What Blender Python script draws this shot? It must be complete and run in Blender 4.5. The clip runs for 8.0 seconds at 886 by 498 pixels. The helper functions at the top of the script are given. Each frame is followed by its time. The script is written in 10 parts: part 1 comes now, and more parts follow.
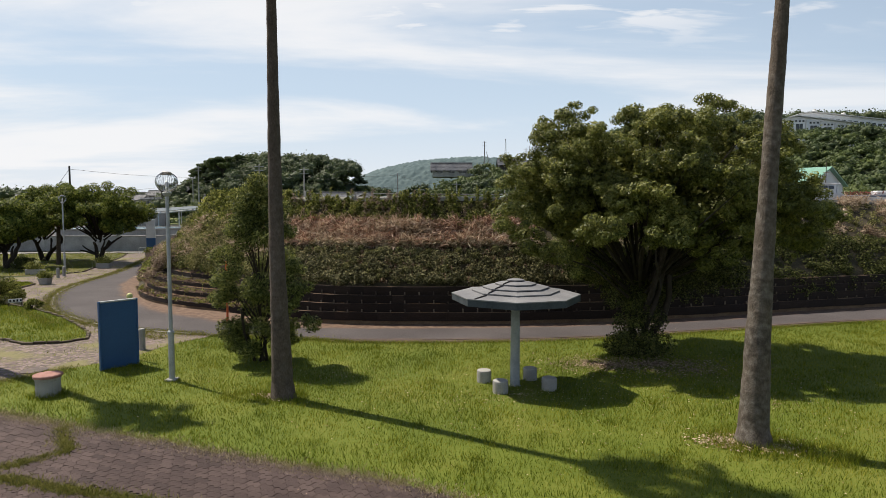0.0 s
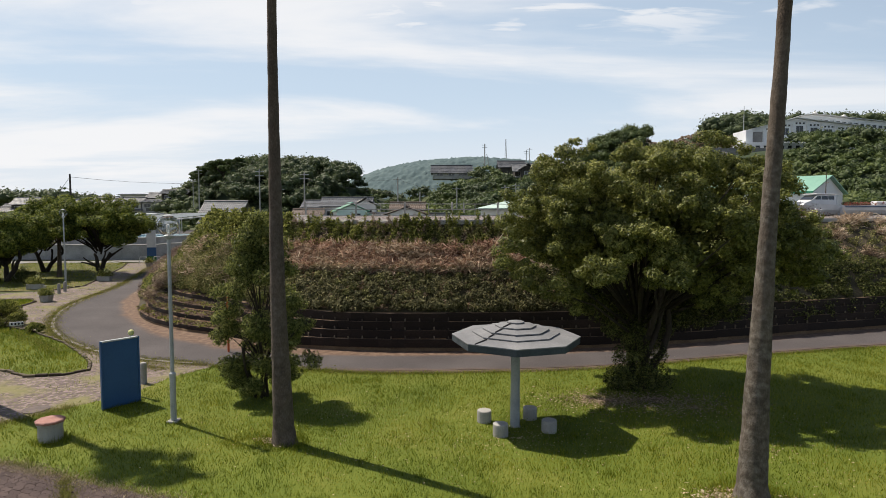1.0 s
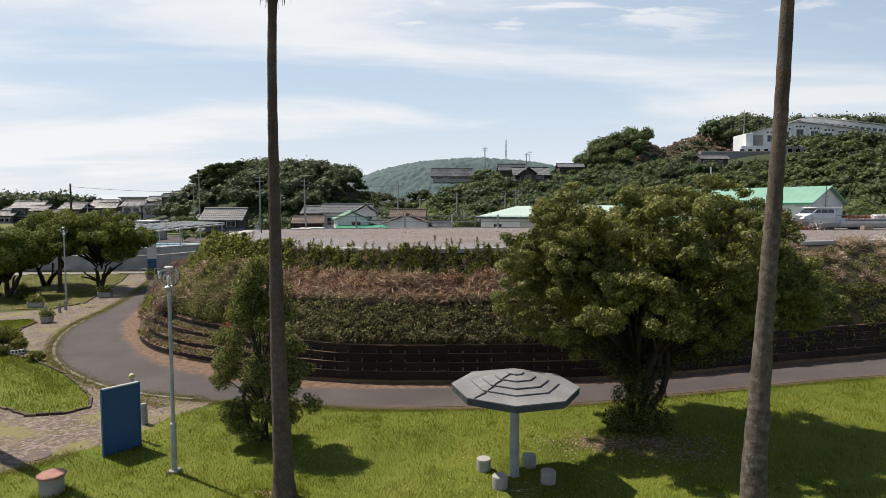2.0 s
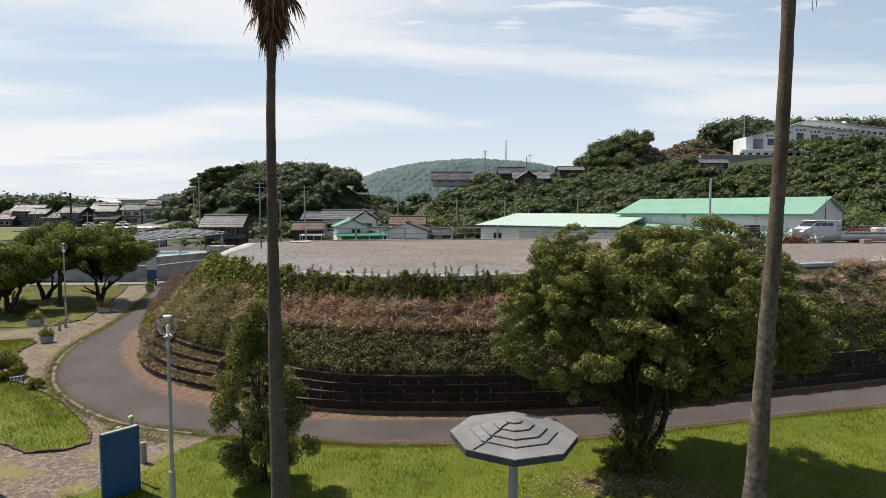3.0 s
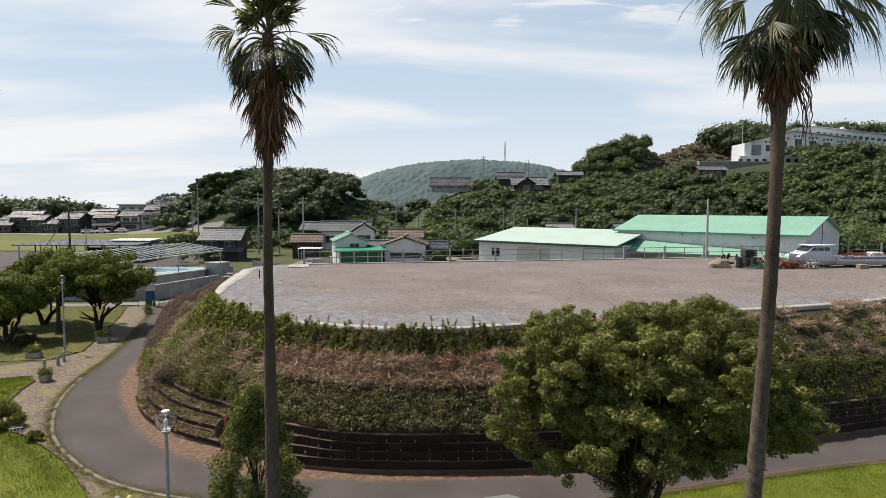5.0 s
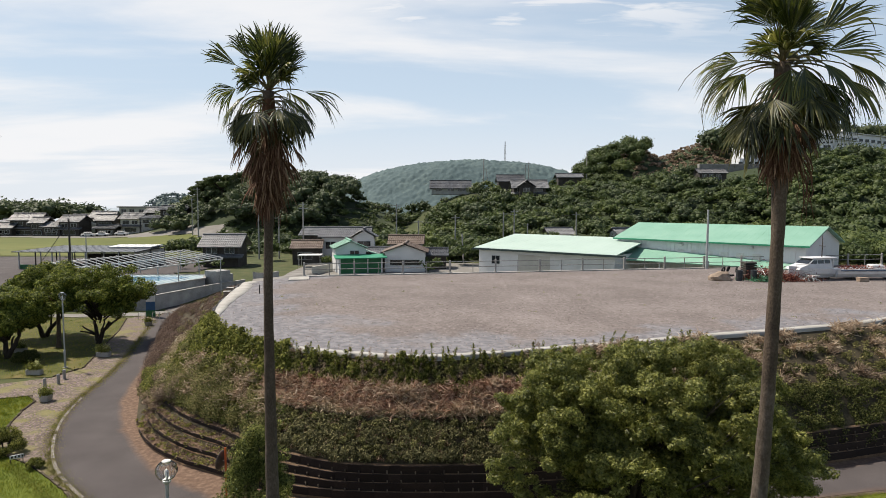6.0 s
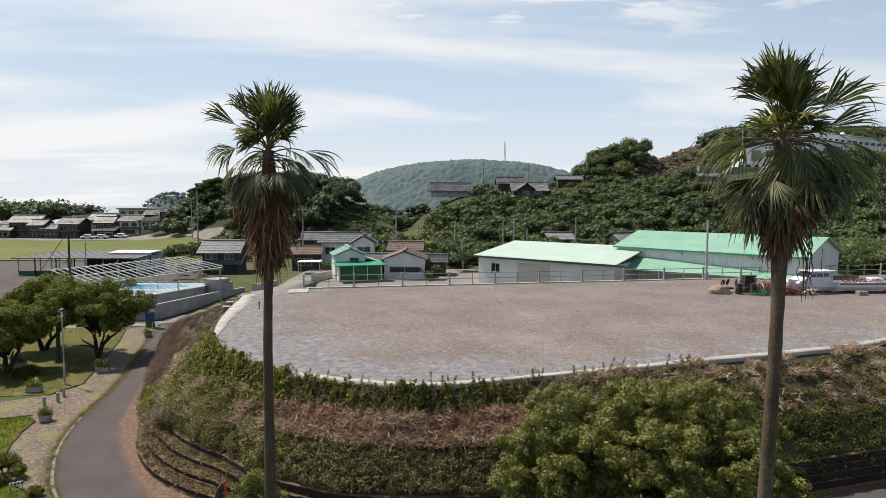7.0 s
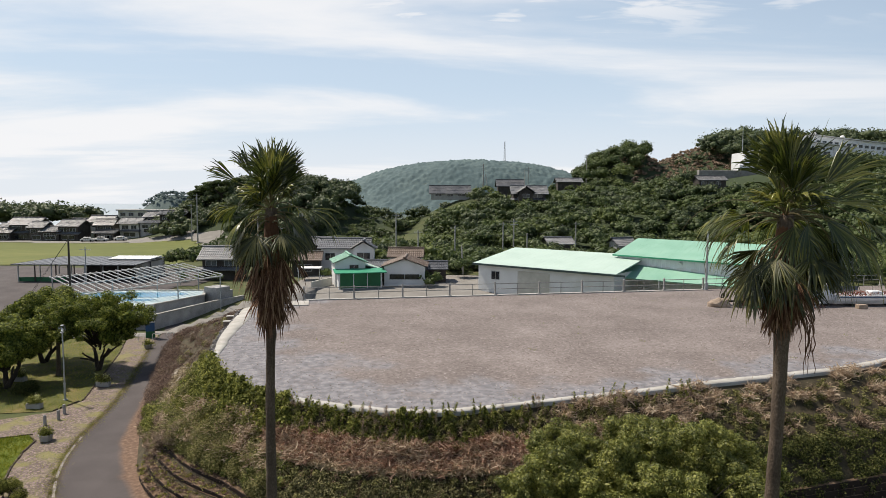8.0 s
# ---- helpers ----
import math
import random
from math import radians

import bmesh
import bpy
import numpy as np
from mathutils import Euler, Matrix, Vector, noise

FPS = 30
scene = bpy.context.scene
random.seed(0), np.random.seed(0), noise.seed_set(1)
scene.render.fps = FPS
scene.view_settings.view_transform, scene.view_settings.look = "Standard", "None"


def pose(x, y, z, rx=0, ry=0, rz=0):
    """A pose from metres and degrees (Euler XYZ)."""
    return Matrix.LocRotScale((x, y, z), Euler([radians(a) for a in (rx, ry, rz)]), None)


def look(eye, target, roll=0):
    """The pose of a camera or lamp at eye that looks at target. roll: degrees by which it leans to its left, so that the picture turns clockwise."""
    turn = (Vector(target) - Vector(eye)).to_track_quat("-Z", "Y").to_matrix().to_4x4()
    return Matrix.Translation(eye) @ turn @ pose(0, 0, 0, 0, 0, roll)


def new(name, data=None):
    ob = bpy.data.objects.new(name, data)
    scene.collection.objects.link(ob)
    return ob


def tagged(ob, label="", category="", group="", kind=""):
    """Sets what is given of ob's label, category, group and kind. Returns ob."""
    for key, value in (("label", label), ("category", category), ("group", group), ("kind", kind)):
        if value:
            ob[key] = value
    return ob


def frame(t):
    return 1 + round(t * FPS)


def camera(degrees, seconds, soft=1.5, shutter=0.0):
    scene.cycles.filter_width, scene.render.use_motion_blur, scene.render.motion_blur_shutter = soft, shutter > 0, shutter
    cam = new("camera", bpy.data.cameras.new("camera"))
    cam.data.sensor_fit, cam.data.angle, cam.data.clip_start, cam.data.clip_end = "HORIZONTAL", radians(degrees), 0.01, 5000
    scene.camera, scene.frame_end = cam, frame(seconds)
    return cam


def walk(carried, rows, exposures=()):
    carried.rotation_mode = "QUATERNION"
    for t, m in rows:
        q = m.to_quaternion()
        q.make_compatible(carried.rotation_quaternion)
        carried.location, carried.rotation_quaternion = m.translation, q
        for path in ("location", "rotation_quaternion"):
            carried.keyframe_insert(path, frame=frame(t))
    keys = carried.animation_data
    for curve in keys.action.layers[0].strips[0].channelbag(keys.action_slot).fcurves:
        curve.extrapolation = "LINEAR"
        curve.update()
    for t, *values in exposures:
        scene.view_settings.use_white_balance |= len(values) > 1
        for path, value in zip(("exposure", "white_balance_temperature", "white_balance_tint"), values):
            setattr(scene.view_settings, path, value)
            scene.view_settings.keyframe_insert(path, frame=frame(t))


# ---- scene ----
cam = camera(74.0, 8.0, soft=0.6)
METRES, EYE, TILT, LEAN, TURN = 11.0, 4.6, -3.5, 0.0, 0.0
ROWS = [
    (0.0, 0.0, 0.0, 0.0, 0.0, 0.0, -0.0),
    (0.5, -0.0014, -0.0023, 0.0428, 0.01, -0.04, 0.02),
    (1.0, -0.0003, -0.0057, 0.1084, 0.02, -0.11, 0.01),
    (1.5, 0.0001, -0.0093, 0.174, 0.03, -0.16, 0.01),
    (3.0, 0.0045, -0.0114, 0.3609, 0.05, -0.25, -0.05),
    (3.5, 0.0066, -0.0162, 0.4196, 0.02, -0.29, -0.06),
    (4.0, 0.0117, -0.0189, 0.4804, -0.0, -0.3, -0.06),
    (4.5, 0.0133, -0.0226, 0.542, -0.04, -0.37, -0.08),
    (6.0, 0.0114, -0.0239, 0.7349, -0.06, -0.6, -0.12),
    (6.5, 0.0113, -0.0234, 0.8004, -0.07, -0.69, -0.15),
    (7.0, 0.0106, -0.0222, 0.8693, -0.1, -0.78, -0.21),
    (7.5, 0.0075, -0.021, 0.9362, -0.14, -0.84, -0.28),
    (8.0, 0.0038, -0.022, 0.9986, -0.14, -0.92, -0.31),
]
walk(cam, [(t, pose(0, 0, EYE, TILT, LEAN, TURN) @ pose(METRES * x, METRES * y, METRES * z, 90 + pitch, roll, yaw)) for t, x, y, z, yaw, pitch, roll in ROWS],
     [(0.0, 0.40, 6650, 12.5), (8.0, 0.40, 6650, 12.5)])

# ---- light ----
SUN_ELEV, SUN_AZ = radians(57.5), math.atan2(0.52, -0.855)
SUN_WAY = Vector((math.cos(SUN_AZ) * math.cos(SUN_ELEV), math.sin(SUN_AZ) * math.cos(SUN_ELEV), math.sin(SUN_ELEV)))
scene.view_settings.exposure = 0.0


def make_world():
    world = bpy.data.worlds.new("sky")
    scene.world = world
    world.use_nodes = True
    nt = world.node_tree
    n, l = nt.nodes, nt.links
    n.clear()
    out, back = n.new("ShaderNodeOutputWorld"), n.new("ShaderNodeBackground")
    sky = n.new("ShaderNodeTexSky")
    sky.sky_type, sky.sun_disc = "NISHITA", False
    sky.sun_elevation, sky.sun_rotation = SUN_ELEV, math.pi / 2 - SUN_AZ
    sky.air_density, sky.dust_density, sky.ozone_density = 1.0, 0.6, 1.0
    co, sep = n.new("ShaderNodeTexCoord"), n.new("ShaderNodeSeparateXYZ")
    l.new(co.outputs["Generated"], sep.inputs[0])
    # clouds lie on a flat layer: direction divided by its height
    hgt = n.new("ShaderNodeMath"); hgt.operation = "MAXIMUM"; hgt.inputs[1].default_value = 0.0
    l.new(sep.outputs["Z"], hgt.inputs[0])
    add = n.new("ShaderNodeMath"); add.operation = "ADD"; add.inputs[1].default_value = 0.09
    l.new(hgt.outputs[0], add.inputs[0])
    dx, dy = n.new("ShaderNodeMath"), n.new("ShaderNodeMath")
    dx.operation = dy.operation = "DIVIDE"
    l.new(sep.outputs["X"], dx.inputs[0]); l.new(add.outputs[0], dx.inputs[1])
    l.new(sep.outputs["Y"], dy.inputs[0]); l.new(add.outputs[0], dy.inputs[1])
    comb = n.new("ShaderNodeCombineXYZ")
    l.new(dx.outputs[0], comb.inputs[0]); l.new(dy.outputs[0], comb.inputs[1])

    def cloud(scale_x, scale_y, detail, lo, hi, shift, rough=0.55):
        mp = n.new("ShaderNodeMapping")
        mp.inputs["Scale"].default_value = (scale_x, scale_y, 1)
        mp.inputs["Location"].default_value = shift
        tex = n.new("ShaderNodeTexNoise")
        tex.inputs["Scale"].default_value, tex.inputs["Detail"].default_value = 1.0, detail
        tex.inputs["Roughness"].default_value = rough
        tex.inputs["Distortion"].default_value = 0.4
        ramp = n.new("ShaderNodeMapRange")
        ramp.interpolation_type = "SMOOTHSTEP"
        ramp.inputs["From Min"].default_value, ramp.inputs["From Max"].default_value = lo, hi
        l.new(comb.outputs[0], mp.inputs[0]); l.new(mp.outputs[0], tex.inputs["Vector"]); l.new(tex.outputs["Fac"], ramp.inputs["Value"])
        return ramp.outputs[0]
    broad = cloud(0.26, 0.62, 8, 0.45, 0.63, (2.3, 0.35, 0), 0.55)
    rows_ = cloud(2.4, 6.0, 4, 0.48, 0.63, (5.1, 2.0, 0))
    high, upper = n.new("ShaderNodeMapRange"), n.new("ShaderNodeMath")
    high.interpolation_type, upper.operation = "SMOOTHSTEP", "MULTIPLY"
    high.inputs["From Min"].default_value, high.inputs["From Max"].default_value = 0.22, 0.31
    l.new(sep.outputs["Z"], high.inputs["Value"]); l.new(rows_, upper.inputs[0]); l.new(high.outputs[0], upper.inputs[1])
    mx = n.new("ShaderNodeMath"); mx.operation = "MAXIMUM"
    l.new(broad, mx.inputs[0])
    half = n.new("ShaderNodeMath"); half.operation = "MULTIPLY"; half.inputs[1].default_value = 0.85
    l.new(upper.outputs[0], half.inputs[0]); l.new(half.outputs[0], mx.inputs[1])
    amount = n.new("ShaderNodeMath"); amount.operation = "MULTIPLY"; amount.inputs[1].default_value = 0.85
    thin, fade = n.new("ShaderNodeMapRange"), n.new("ShaderNodeMath")
    thin.interpolation_type, fade.operation = "SMOOTHSTEP", "MULTIPLY"
    thin.inputs["From Min"].default_value, thin.inputs["From Max"].default_value = 0.28, 0.85
    thin.inputs["To Min"].default_value, thin.inputs["To Max"].default_value = 1.0, 0.15
    l.new(sep.outputs["Z"], thin.inputs["Value"]); l.new(mx.outputs[0], fade.inputs[0]); l.new(thin.outputs[0], fade.inputs[1])
    l.new(fade.outputs[0], amount.inputs[0])
    # low haze over the whole horizon
    haze = n.new("ShaderNodeMapRange")
    haze.interpolation_type = "SMOOTHSTEP"
    haze.inputs["From Min"].default_value, haze.inputs["From Max"].default_value = 0.0, 0.80
    haze.inputs["To Min"].default_value, haze.inputs["To Max"].default_value = 0.95, 0.05
    l.new(sep.outputs["Z"], haze.inputs["Value"])
    mix1, mix2 = n.new("ShaderNodeMix"), n.new("ShaderNodeMix")
    mix1.data_type = mix2.data_type = "RGBA"
    mix1.inputs["B"].default_value = (5.6, 6.95, 8.2, 1)
    mix2.inputs["B"].default_value = (8.5, 8.7, 8.8, 1)
    # haze glows towards the sun and thins out on the far side of the sky
    sundot = n.new("ShaderNodeVectorMath"); sundot.operation = "DOT_PRODUCT"
    sundot.inputs[1].default_value = (math.cos(SUN_AZ), math.sin(SUN_AZ), 0)
    glow, hz, hz_low, cl = n.new("ShaderNodeMapRange"), n.new("ShaderNodeMath"), n.new("ShaderNodeMath"), n.new("ShaderNodeMath")
    glow.interpolation_type = "SMOOTHSTEP"
    glow.inputs["From Min"].default_value, glow.inputs["From Max"].default_value = -1.0, 0.35
    glow.inputs["To Min"].default_value, glow.inputs["To Max"].default_value = 0.12, 1.0
    l.new(co.outputs["Generated"], sundot.inputs[0]); l.new(sundot.outputs["Value"], glow.inputs["Value"])
    hz.operation = hz_low.operation = cl.operation = "MULTIPLY"
    l.new(haze.outputs[0], hz.inputs[0]); l.new(glow.outputs[0], hz.inputs[1])
    l.new(hz.outputs[0], mix1.inputs["Factor"]); l.new(sky.outputs[0], mix1.inputs["A"])
    low, mix3 = n.new("ShaderNodeMapRange"), n.new("ShaderNodeMix")
    low.interpolation_type = "SMOOTHSTEP"
    low.inputs["From Min"].default_value, low.inputs["From Max"].default_value = 0.0, 0.20
    low.inputs["To Min"].default_value, low.inputs["To Max"].default_value = 0.9, 0.0
    l.new(sep.outputs["Z"], low.inputs["Value"])
    mix3.data_type = "RGBA"
    mix3.inputs["B"].default_value = (7.3, 7.85, 8.3, 1)
    l.new(low.outputs[0], hz_low.inputs[0]); l.new(glow.outputs[0], hz_low.inputs[1]); l.new(hz_low.outputs[0], mix3.inputs["Factor"]); l.new(mix1.outputs["Result"], mix3.inputs["A"])
    l.new(amount.outputs[0], cl.inputs[0]); l.new(glow.outputs[0], cl.inputs[1]); l.new(cl.outputs[0], mix2.inputs["Factor"]); l.new(mix3.outputs["Result"], mix2.inputs["A"])
    l.new(mix2.outputs["Result"], back.inputs["Color"])
    back.inputs["Strength"].default_value = 0.082
    l.new(back.outputs[0], out.inputs[0])


make_world()
sun_lamp = new("sun", bpy.data.lights.new("sun", "SUN"))
sun_lamp.data.energy, sun_lamp.data.angle, sun_lamp.data.color = 5.0, radians(0.6), (1.0, 0.925, 0.80)
sun_lamp.matrix_world = look(SUN_WAY * 60, (0, 0, 0))

# ---- materials ----


DEPTH = 0.82  # one factor on all base colours


def ramp_node(n, stops):
    r = n.new("ShaderNodeValToRGB")
    while len(r.color_ramp.elements) > 1:
        r.color_ramp.elements.remove(r.color_ramp.elements[-1])
    for i, (p, c) in enumerate(stops):
        e = r.color_ramp.elements[0] if i == 0 else r.color_ramp.elements.new(p)
        e.position, e.color = p, (c[0] * DEPTH, c[1] * DEPTH, c[2] * DEPTH, 1)
    return r


def solid(name, stops, rough=0.8, scale=3.0, fine=40.0, bump=0.3, metal=0.0, island=0.0, fine_mix=0.35, stretch=(1, 1, 1), spec=0.3, obj_random=0.0):
    """Two noises, broad and fine, through one colour ramp; bump from the fine one."""
    m = bpy.data.materials.new(name)
    m.use_nodes = True
    n, l = m.node_tree.nodes, m.node_tree.links
    b = n["Principled BSDF"]
    b.inputs["Roughness"].default_value, b.inputs["Metallic"].default_value = rough, metal
    b.inputs["Specular IOR Level"].default_value = spec
    co, mp = n.new("ShaderNodeTexCoord"), n.new("ShaderNodeMapping")
    mp.inputs["Scale"].default_value = stretch
    l.new(co.outputs["Object"], mp.inputs[0])
    t1, t2 = n.new("ShaderNodeTexNoise"), n.new("ShaderNodeTexNoise")
    t1.inputs["Scale"].default_value, t1.inputs["Detail"].default_value = scale, 5
    t2.inputs["Scale"].default_value, t2.inputs["Detail"].default_value = fine, 4
    l.new(mp.outputs[0], t1.inputs["Vector"]); l.new(mp.outputs[0], t2.inputs["Vector"])
    mix = n.new("ShaderNodeMix")
    mix.inputs["Factor"].default_value = fine_mix
    l.new(t1.outputs["Fac"], mix.inputs["A"]); l.new(t2.outputs["Fac"], mix.inputs["B"])
    val = mix.outputs["Result"]
    for amount, node, socket in ((island, "ShaderNodeNewGeometry", "Random Per Island"), (obj_random, "ShaderNodeObjectInfo", "Random")):
        if amount:
            g, sub, mul, plus = n.new(node), n.new("ShaderNodeMath"), n.new("ShaderNodeMath"), n.new("ShaderNodeMath")
            sub.operation, mul.operation, plus.operation = "SUBTRACT", "MULTIPLY", "ADD"
            sub.inputs[1].default_value, mul.inputs[1].default_value = 0.5, amount
            l.new(g.outputs[socket], sub.inputs[0]); l.new(sub.outputs[0], mul.inputs[0])
            l.new(mul.outputs[0], plus.inputs[0]); l.new(val, plus.inputs[1])
            val = plus.outputs[0]
    r = ramp_node(n, stops)
    l.new(val, r.inputs[0]); l.new(r.outputs[0], b.inputs["Base Color"])
    if bump:
        bp = n.new("ShaderNodeBump")
        bp.inputs["Strength"].default_value, bp.inputs["Distance"].default_value = bump, 0.02
        l.new(t2.outputs["Fac"], bp.inputs["Height"]); l.new(bp.outputs[0], b.inputs["Normal"])
    return m


def two(a, b, lo=0.35, hi=0.65):
    return [(lo, a), (hi, b)]


def leafy(name, dark, mid, light, rough=0.45, trans=0.3, patch=0.35, spec=0.3, scale=0.8, spread=0.25):
    """Leaves: each leaf its own tone, with broad patches; part of the light passes through."""
    m = bpy.data.materials.new(name)
    m.use_nodes = True
    n, l = m.node_tree.nodes, m.node_tree.links
    b, out = n["Principled BSDF"], n["Material Output"]
    b.inputs["Roughness"].default_value, b.inputs["Specular IOR Level"].default_value = rough, spec
    g, co, t = n.new("ShaderNodeNewGeometry"), n.new("ShaderNodeTexCoord"), n.new("ShaderNodeTexNoise")
    t.inputs["Scale"].default_value, t.inputs["Detail"].default_value = scale, 3
    l.new(co.outputs["Object"], t.inputs["Vector"])
    mix = n.new("ShaderNodeMix")
    mix.inputs["Factor"].default_value = patch
    l.new(g.outputs["Random Per Island"], mix.inputs["A"]); l.new(t.outputs["Fac"], mix.inputs["B"])
    r = ramp_node(n, [(0.5 - spread, dark), (0.5, mid), (0.5 + spread, light)])
    l.new(mix.outputs["Result"], r.inputs[0]); l.new(r.outputs[0], b.inputs["Base Color"])
    tr, ms = n.new("ShaderNodeBsdfTranslucent"), n.new("ShaderNodeMixShader")
    ms.inputs[0].default_value = trans
    l.new(r.outputs[0], tr.inputs[0])
    l.new(b.outputs[0], ms.inputs[1]); l.new(tr.outputs[0], ms.inputs[2]); l.new(ms.outputs[0], out.inputs[0])
    return m


def glass_mat(name, tint, rough=0.05):
    m = bpy.data.materials.new(name)
    m.use_nodes = True
    b = m.node_tree.nodes["Principled BSDF"]
    b.inputs["Base Color"].default_value = (*tint, 1)
    b.inputs["Roughness"].default_value = rough
    b.inputs["Transmission Weight"].default_value = 1.0
    b.inputs["IOR"].default_value = 1.3
    return m


M_VERGE = solid("dry_leaf_verge", [(0.34, (0.045, 0.06, 0.01)), (0.48, (0.095, 0.10, 0.022)), (0.58, (0.135, 0.118, 0.036)), (0.7, (0.21, 0.155, 0.065))], 0.95, 0.55, 9, 0.5)


def earth_mat():
    """Rough grass and earth; dark leaf mould by the wooded map, blue haze tint by the far map."""
    m = solid("earth_grass", [(0.3, (0.04, 0.055, 0.016)), (0.5, (0.065, 0.08, 0.024)), (0.7, (0.12, 0.105, 0.045))], 0.95, 0.5, 6, 0.4)
    n, l = m.node_tree.nodes, m.node_tree.links
    b = n["Principled BSDF"]
    old = b.inputs["Base Color"].links[0].from_socket
    at, mix = n.new("ShaderNodeAttribute"), n.new("ShaderNodeMix")
    at.attribute_name = "wooded"
    mix.data_type = "RGBA"
    mix.inputs["B"].default_value = (0.028, 0.042, 0.016, 1)
    l.new(at.outputs["Fac"], mix.inputs["Factor"]); l.new(old, mix.inputs["A"])
    # Aerial haze on the far hill is put into its bluish ground colour.
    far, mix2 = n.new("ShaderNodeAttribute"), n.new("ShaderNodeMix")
    far.attribute_name = "far_haze"
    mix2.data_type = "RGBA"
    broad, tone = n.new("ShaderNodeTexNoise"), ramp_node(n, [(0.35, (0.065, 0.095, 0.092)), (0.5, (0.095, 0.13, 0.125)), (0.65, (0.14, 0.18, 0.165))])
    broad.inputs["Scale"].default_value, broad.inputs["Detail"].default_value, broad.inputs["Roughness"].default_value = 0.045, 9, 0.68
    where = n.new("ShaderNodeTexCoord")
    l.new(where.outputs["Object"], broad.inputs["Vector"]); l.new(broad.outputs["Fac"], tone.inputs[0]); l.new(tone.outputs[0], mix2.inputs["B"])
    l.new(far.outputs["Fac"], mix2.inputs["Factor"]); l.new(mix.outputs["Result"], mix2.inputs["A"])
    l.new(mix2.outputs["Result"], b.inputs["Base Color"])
    return m


M_EARTH = earth_mat()
M_LAWN = solid("lawn_turf", [(0.25, (0.058, 0.092, 0.008)), (0.5, (0.115, 0.148, 0.013)), (0.75, (0.20, 0.195, 0.034))], 0.95, 0.45, 14, 0.5, fine_mix=0.45)
M_DIRT = solid("brown_dirt", [(0.3, (0.085, 0.06, 0.042)), (0.5, (0.135, 0.098, 0.070)), (0.72, (0.20, 0.15, 0.11))], 0.95, 2.2, 30, 0.7, fine_mix=0.5)


def mixed_map(name, base, attribute, stops, scale, detail, streak=None):
    """A second noisy colour laid over a solid material where the mesh's map says so."""
    m = base
    m.name = name
    n, l = m.node_tree.nodes, m.node_tree.links
    b = n["Principled BSDF"]
    old = b.inputs["Base Color"].links[0].from_socket
    at, t, mix, co = n.new("ShaderNodeAttribute"), n.new("ShaderNodeTexNoise"), n.new("ShaderNodeMix"), n.new("ShaderNodeTexCoord")
    at.attribute_name = attribute
    t.inputs["Scale"].default_value, t.inputs["Detail"].default_value = scale, detail
    l.new(co.outputs["Object"], t.inputs["Vector"])
    r = ramp_node(n, stops)
    l.new(t.outputs["Fac"], r.inputs[0])
    mix.data_type = "RGBA"
    l.new(at.outputs["Fac"], mix.inputs["Factor"]); l.new(old, mix.inputs["A"]); l.new(r.outputs[0], mix.inputs["B"])
    last = mix.outputs["Result"]
    if streak:
        # flecks of paler stone in uneven drifts
        (sx, sy), lo, hi, colour = streak
        mp, f1, rng_, mx = n.new("ShaderNodeMapping"), n.new("ShaderNodeTexNoise"), n.new("ShaderNodeMapRange"), n.new("ShaderNodeMix")
        mp.inputs["Scale"].default_value = (sx, sy, 1)
        f1.inputs["Scale"].default_value, f1.inputs["Detail"].default_value, f1.inputs["Roughness"].default_value = 1.0, 8, 0.72
        rng_.inputs["From Min"].default_value, rng_.inputs["From Max"].default_value = lo, hi
        l.new(co.outputs["Object"], mp.inputs[0]); l.new(mp.outputs[0], f1.inputs["Vector"]); l.new(f1.outputs["Fac"], rng_.inputs["Value"])
        mx.data_type = "RGBA"
        mx.inputs["B"].default_value = (*colour, 1)
        l.new(rng_.outputs[0], mx.inputs["Factor"]); l.new(last, mx.inputs["A"])
        last = mx.outputs["Result"]
    l.new(last, b.inputs["Base Color"])
    return m


M_ASPHALT = mixed_map("asphalt", solid("asphalt_base", [(0.3, (0.054, 0.046, 0.046)), (0.5, (0.076, 0.066, 0.065)), (0.7, (0.106, 0.093, 0.091))], 0.9, 0.35, 45, 0.4, fine_mix=0.4), "dusty",
                      [(0.3, (0.105, 0.064, 0.044)), (0.5, (0.15, 0.094, 0.063)), (0.7, (0.215, 0.145, 0.10))], 4.0, 9)


M_GRAVEL = mixed_map("pink_gravel", solid("gravel_base", [(0.3, (0.108, 0.090, 0.083)), (0.5, (0.18, 0.154, 0.144)), (0.7, (0.28, 0.247, 0.235))], 0.95, 0.22, 5.5, 0.8, fine_mix=0.6), "worn",
                     [(0.3, (0.13, 0.127, 0.137)), (0.5, (0.185, 0.182, 0.195)), (0.7, (0.27, 0.267, 0.28))], 2.2, 8, ((4.6, 5.2), 0.585, 0.68, (0.36, 0.33, 0.315)))
M_UNDER = solid("dark_undergrowth", [(0.3, (0.035, 0.027, 0.016)), (0.5, (0.06, 0.05, 0.028)), (0.72, (0.11, 0.085, 0.05))], 0.95, 1.2, 12, 0.8, fine_mix=0.5)
M_STEPDIRT = solid("damp_step_earth", [(0.3, (0.095, 0.058, 0.036)), (0.5, (0.175, 0.113, 0.068)), (0.72, (0.28, 0.195, 0.12))], 0.95, 1.6, 25, 0.7, fine_mix=0.5)
M_CONC = solid("concrete", [(0.3, (0.27, 0.26, 0.24)), (0.5, (0.37, 0.36, 0.335)), (0.7, (0.46, 0.45, 0.42))], 0.85, 1.5, 40, 0.25)
M_CONC_PALE = solid("pale_concrete", [(0.3, (0.26, 0.25, 0.225)), (0.5, (0.39, 0.38, 0.35)), (0.72, (0.50, 0.49, 0.46))], 0.85, 0.9, 25, 0.25)
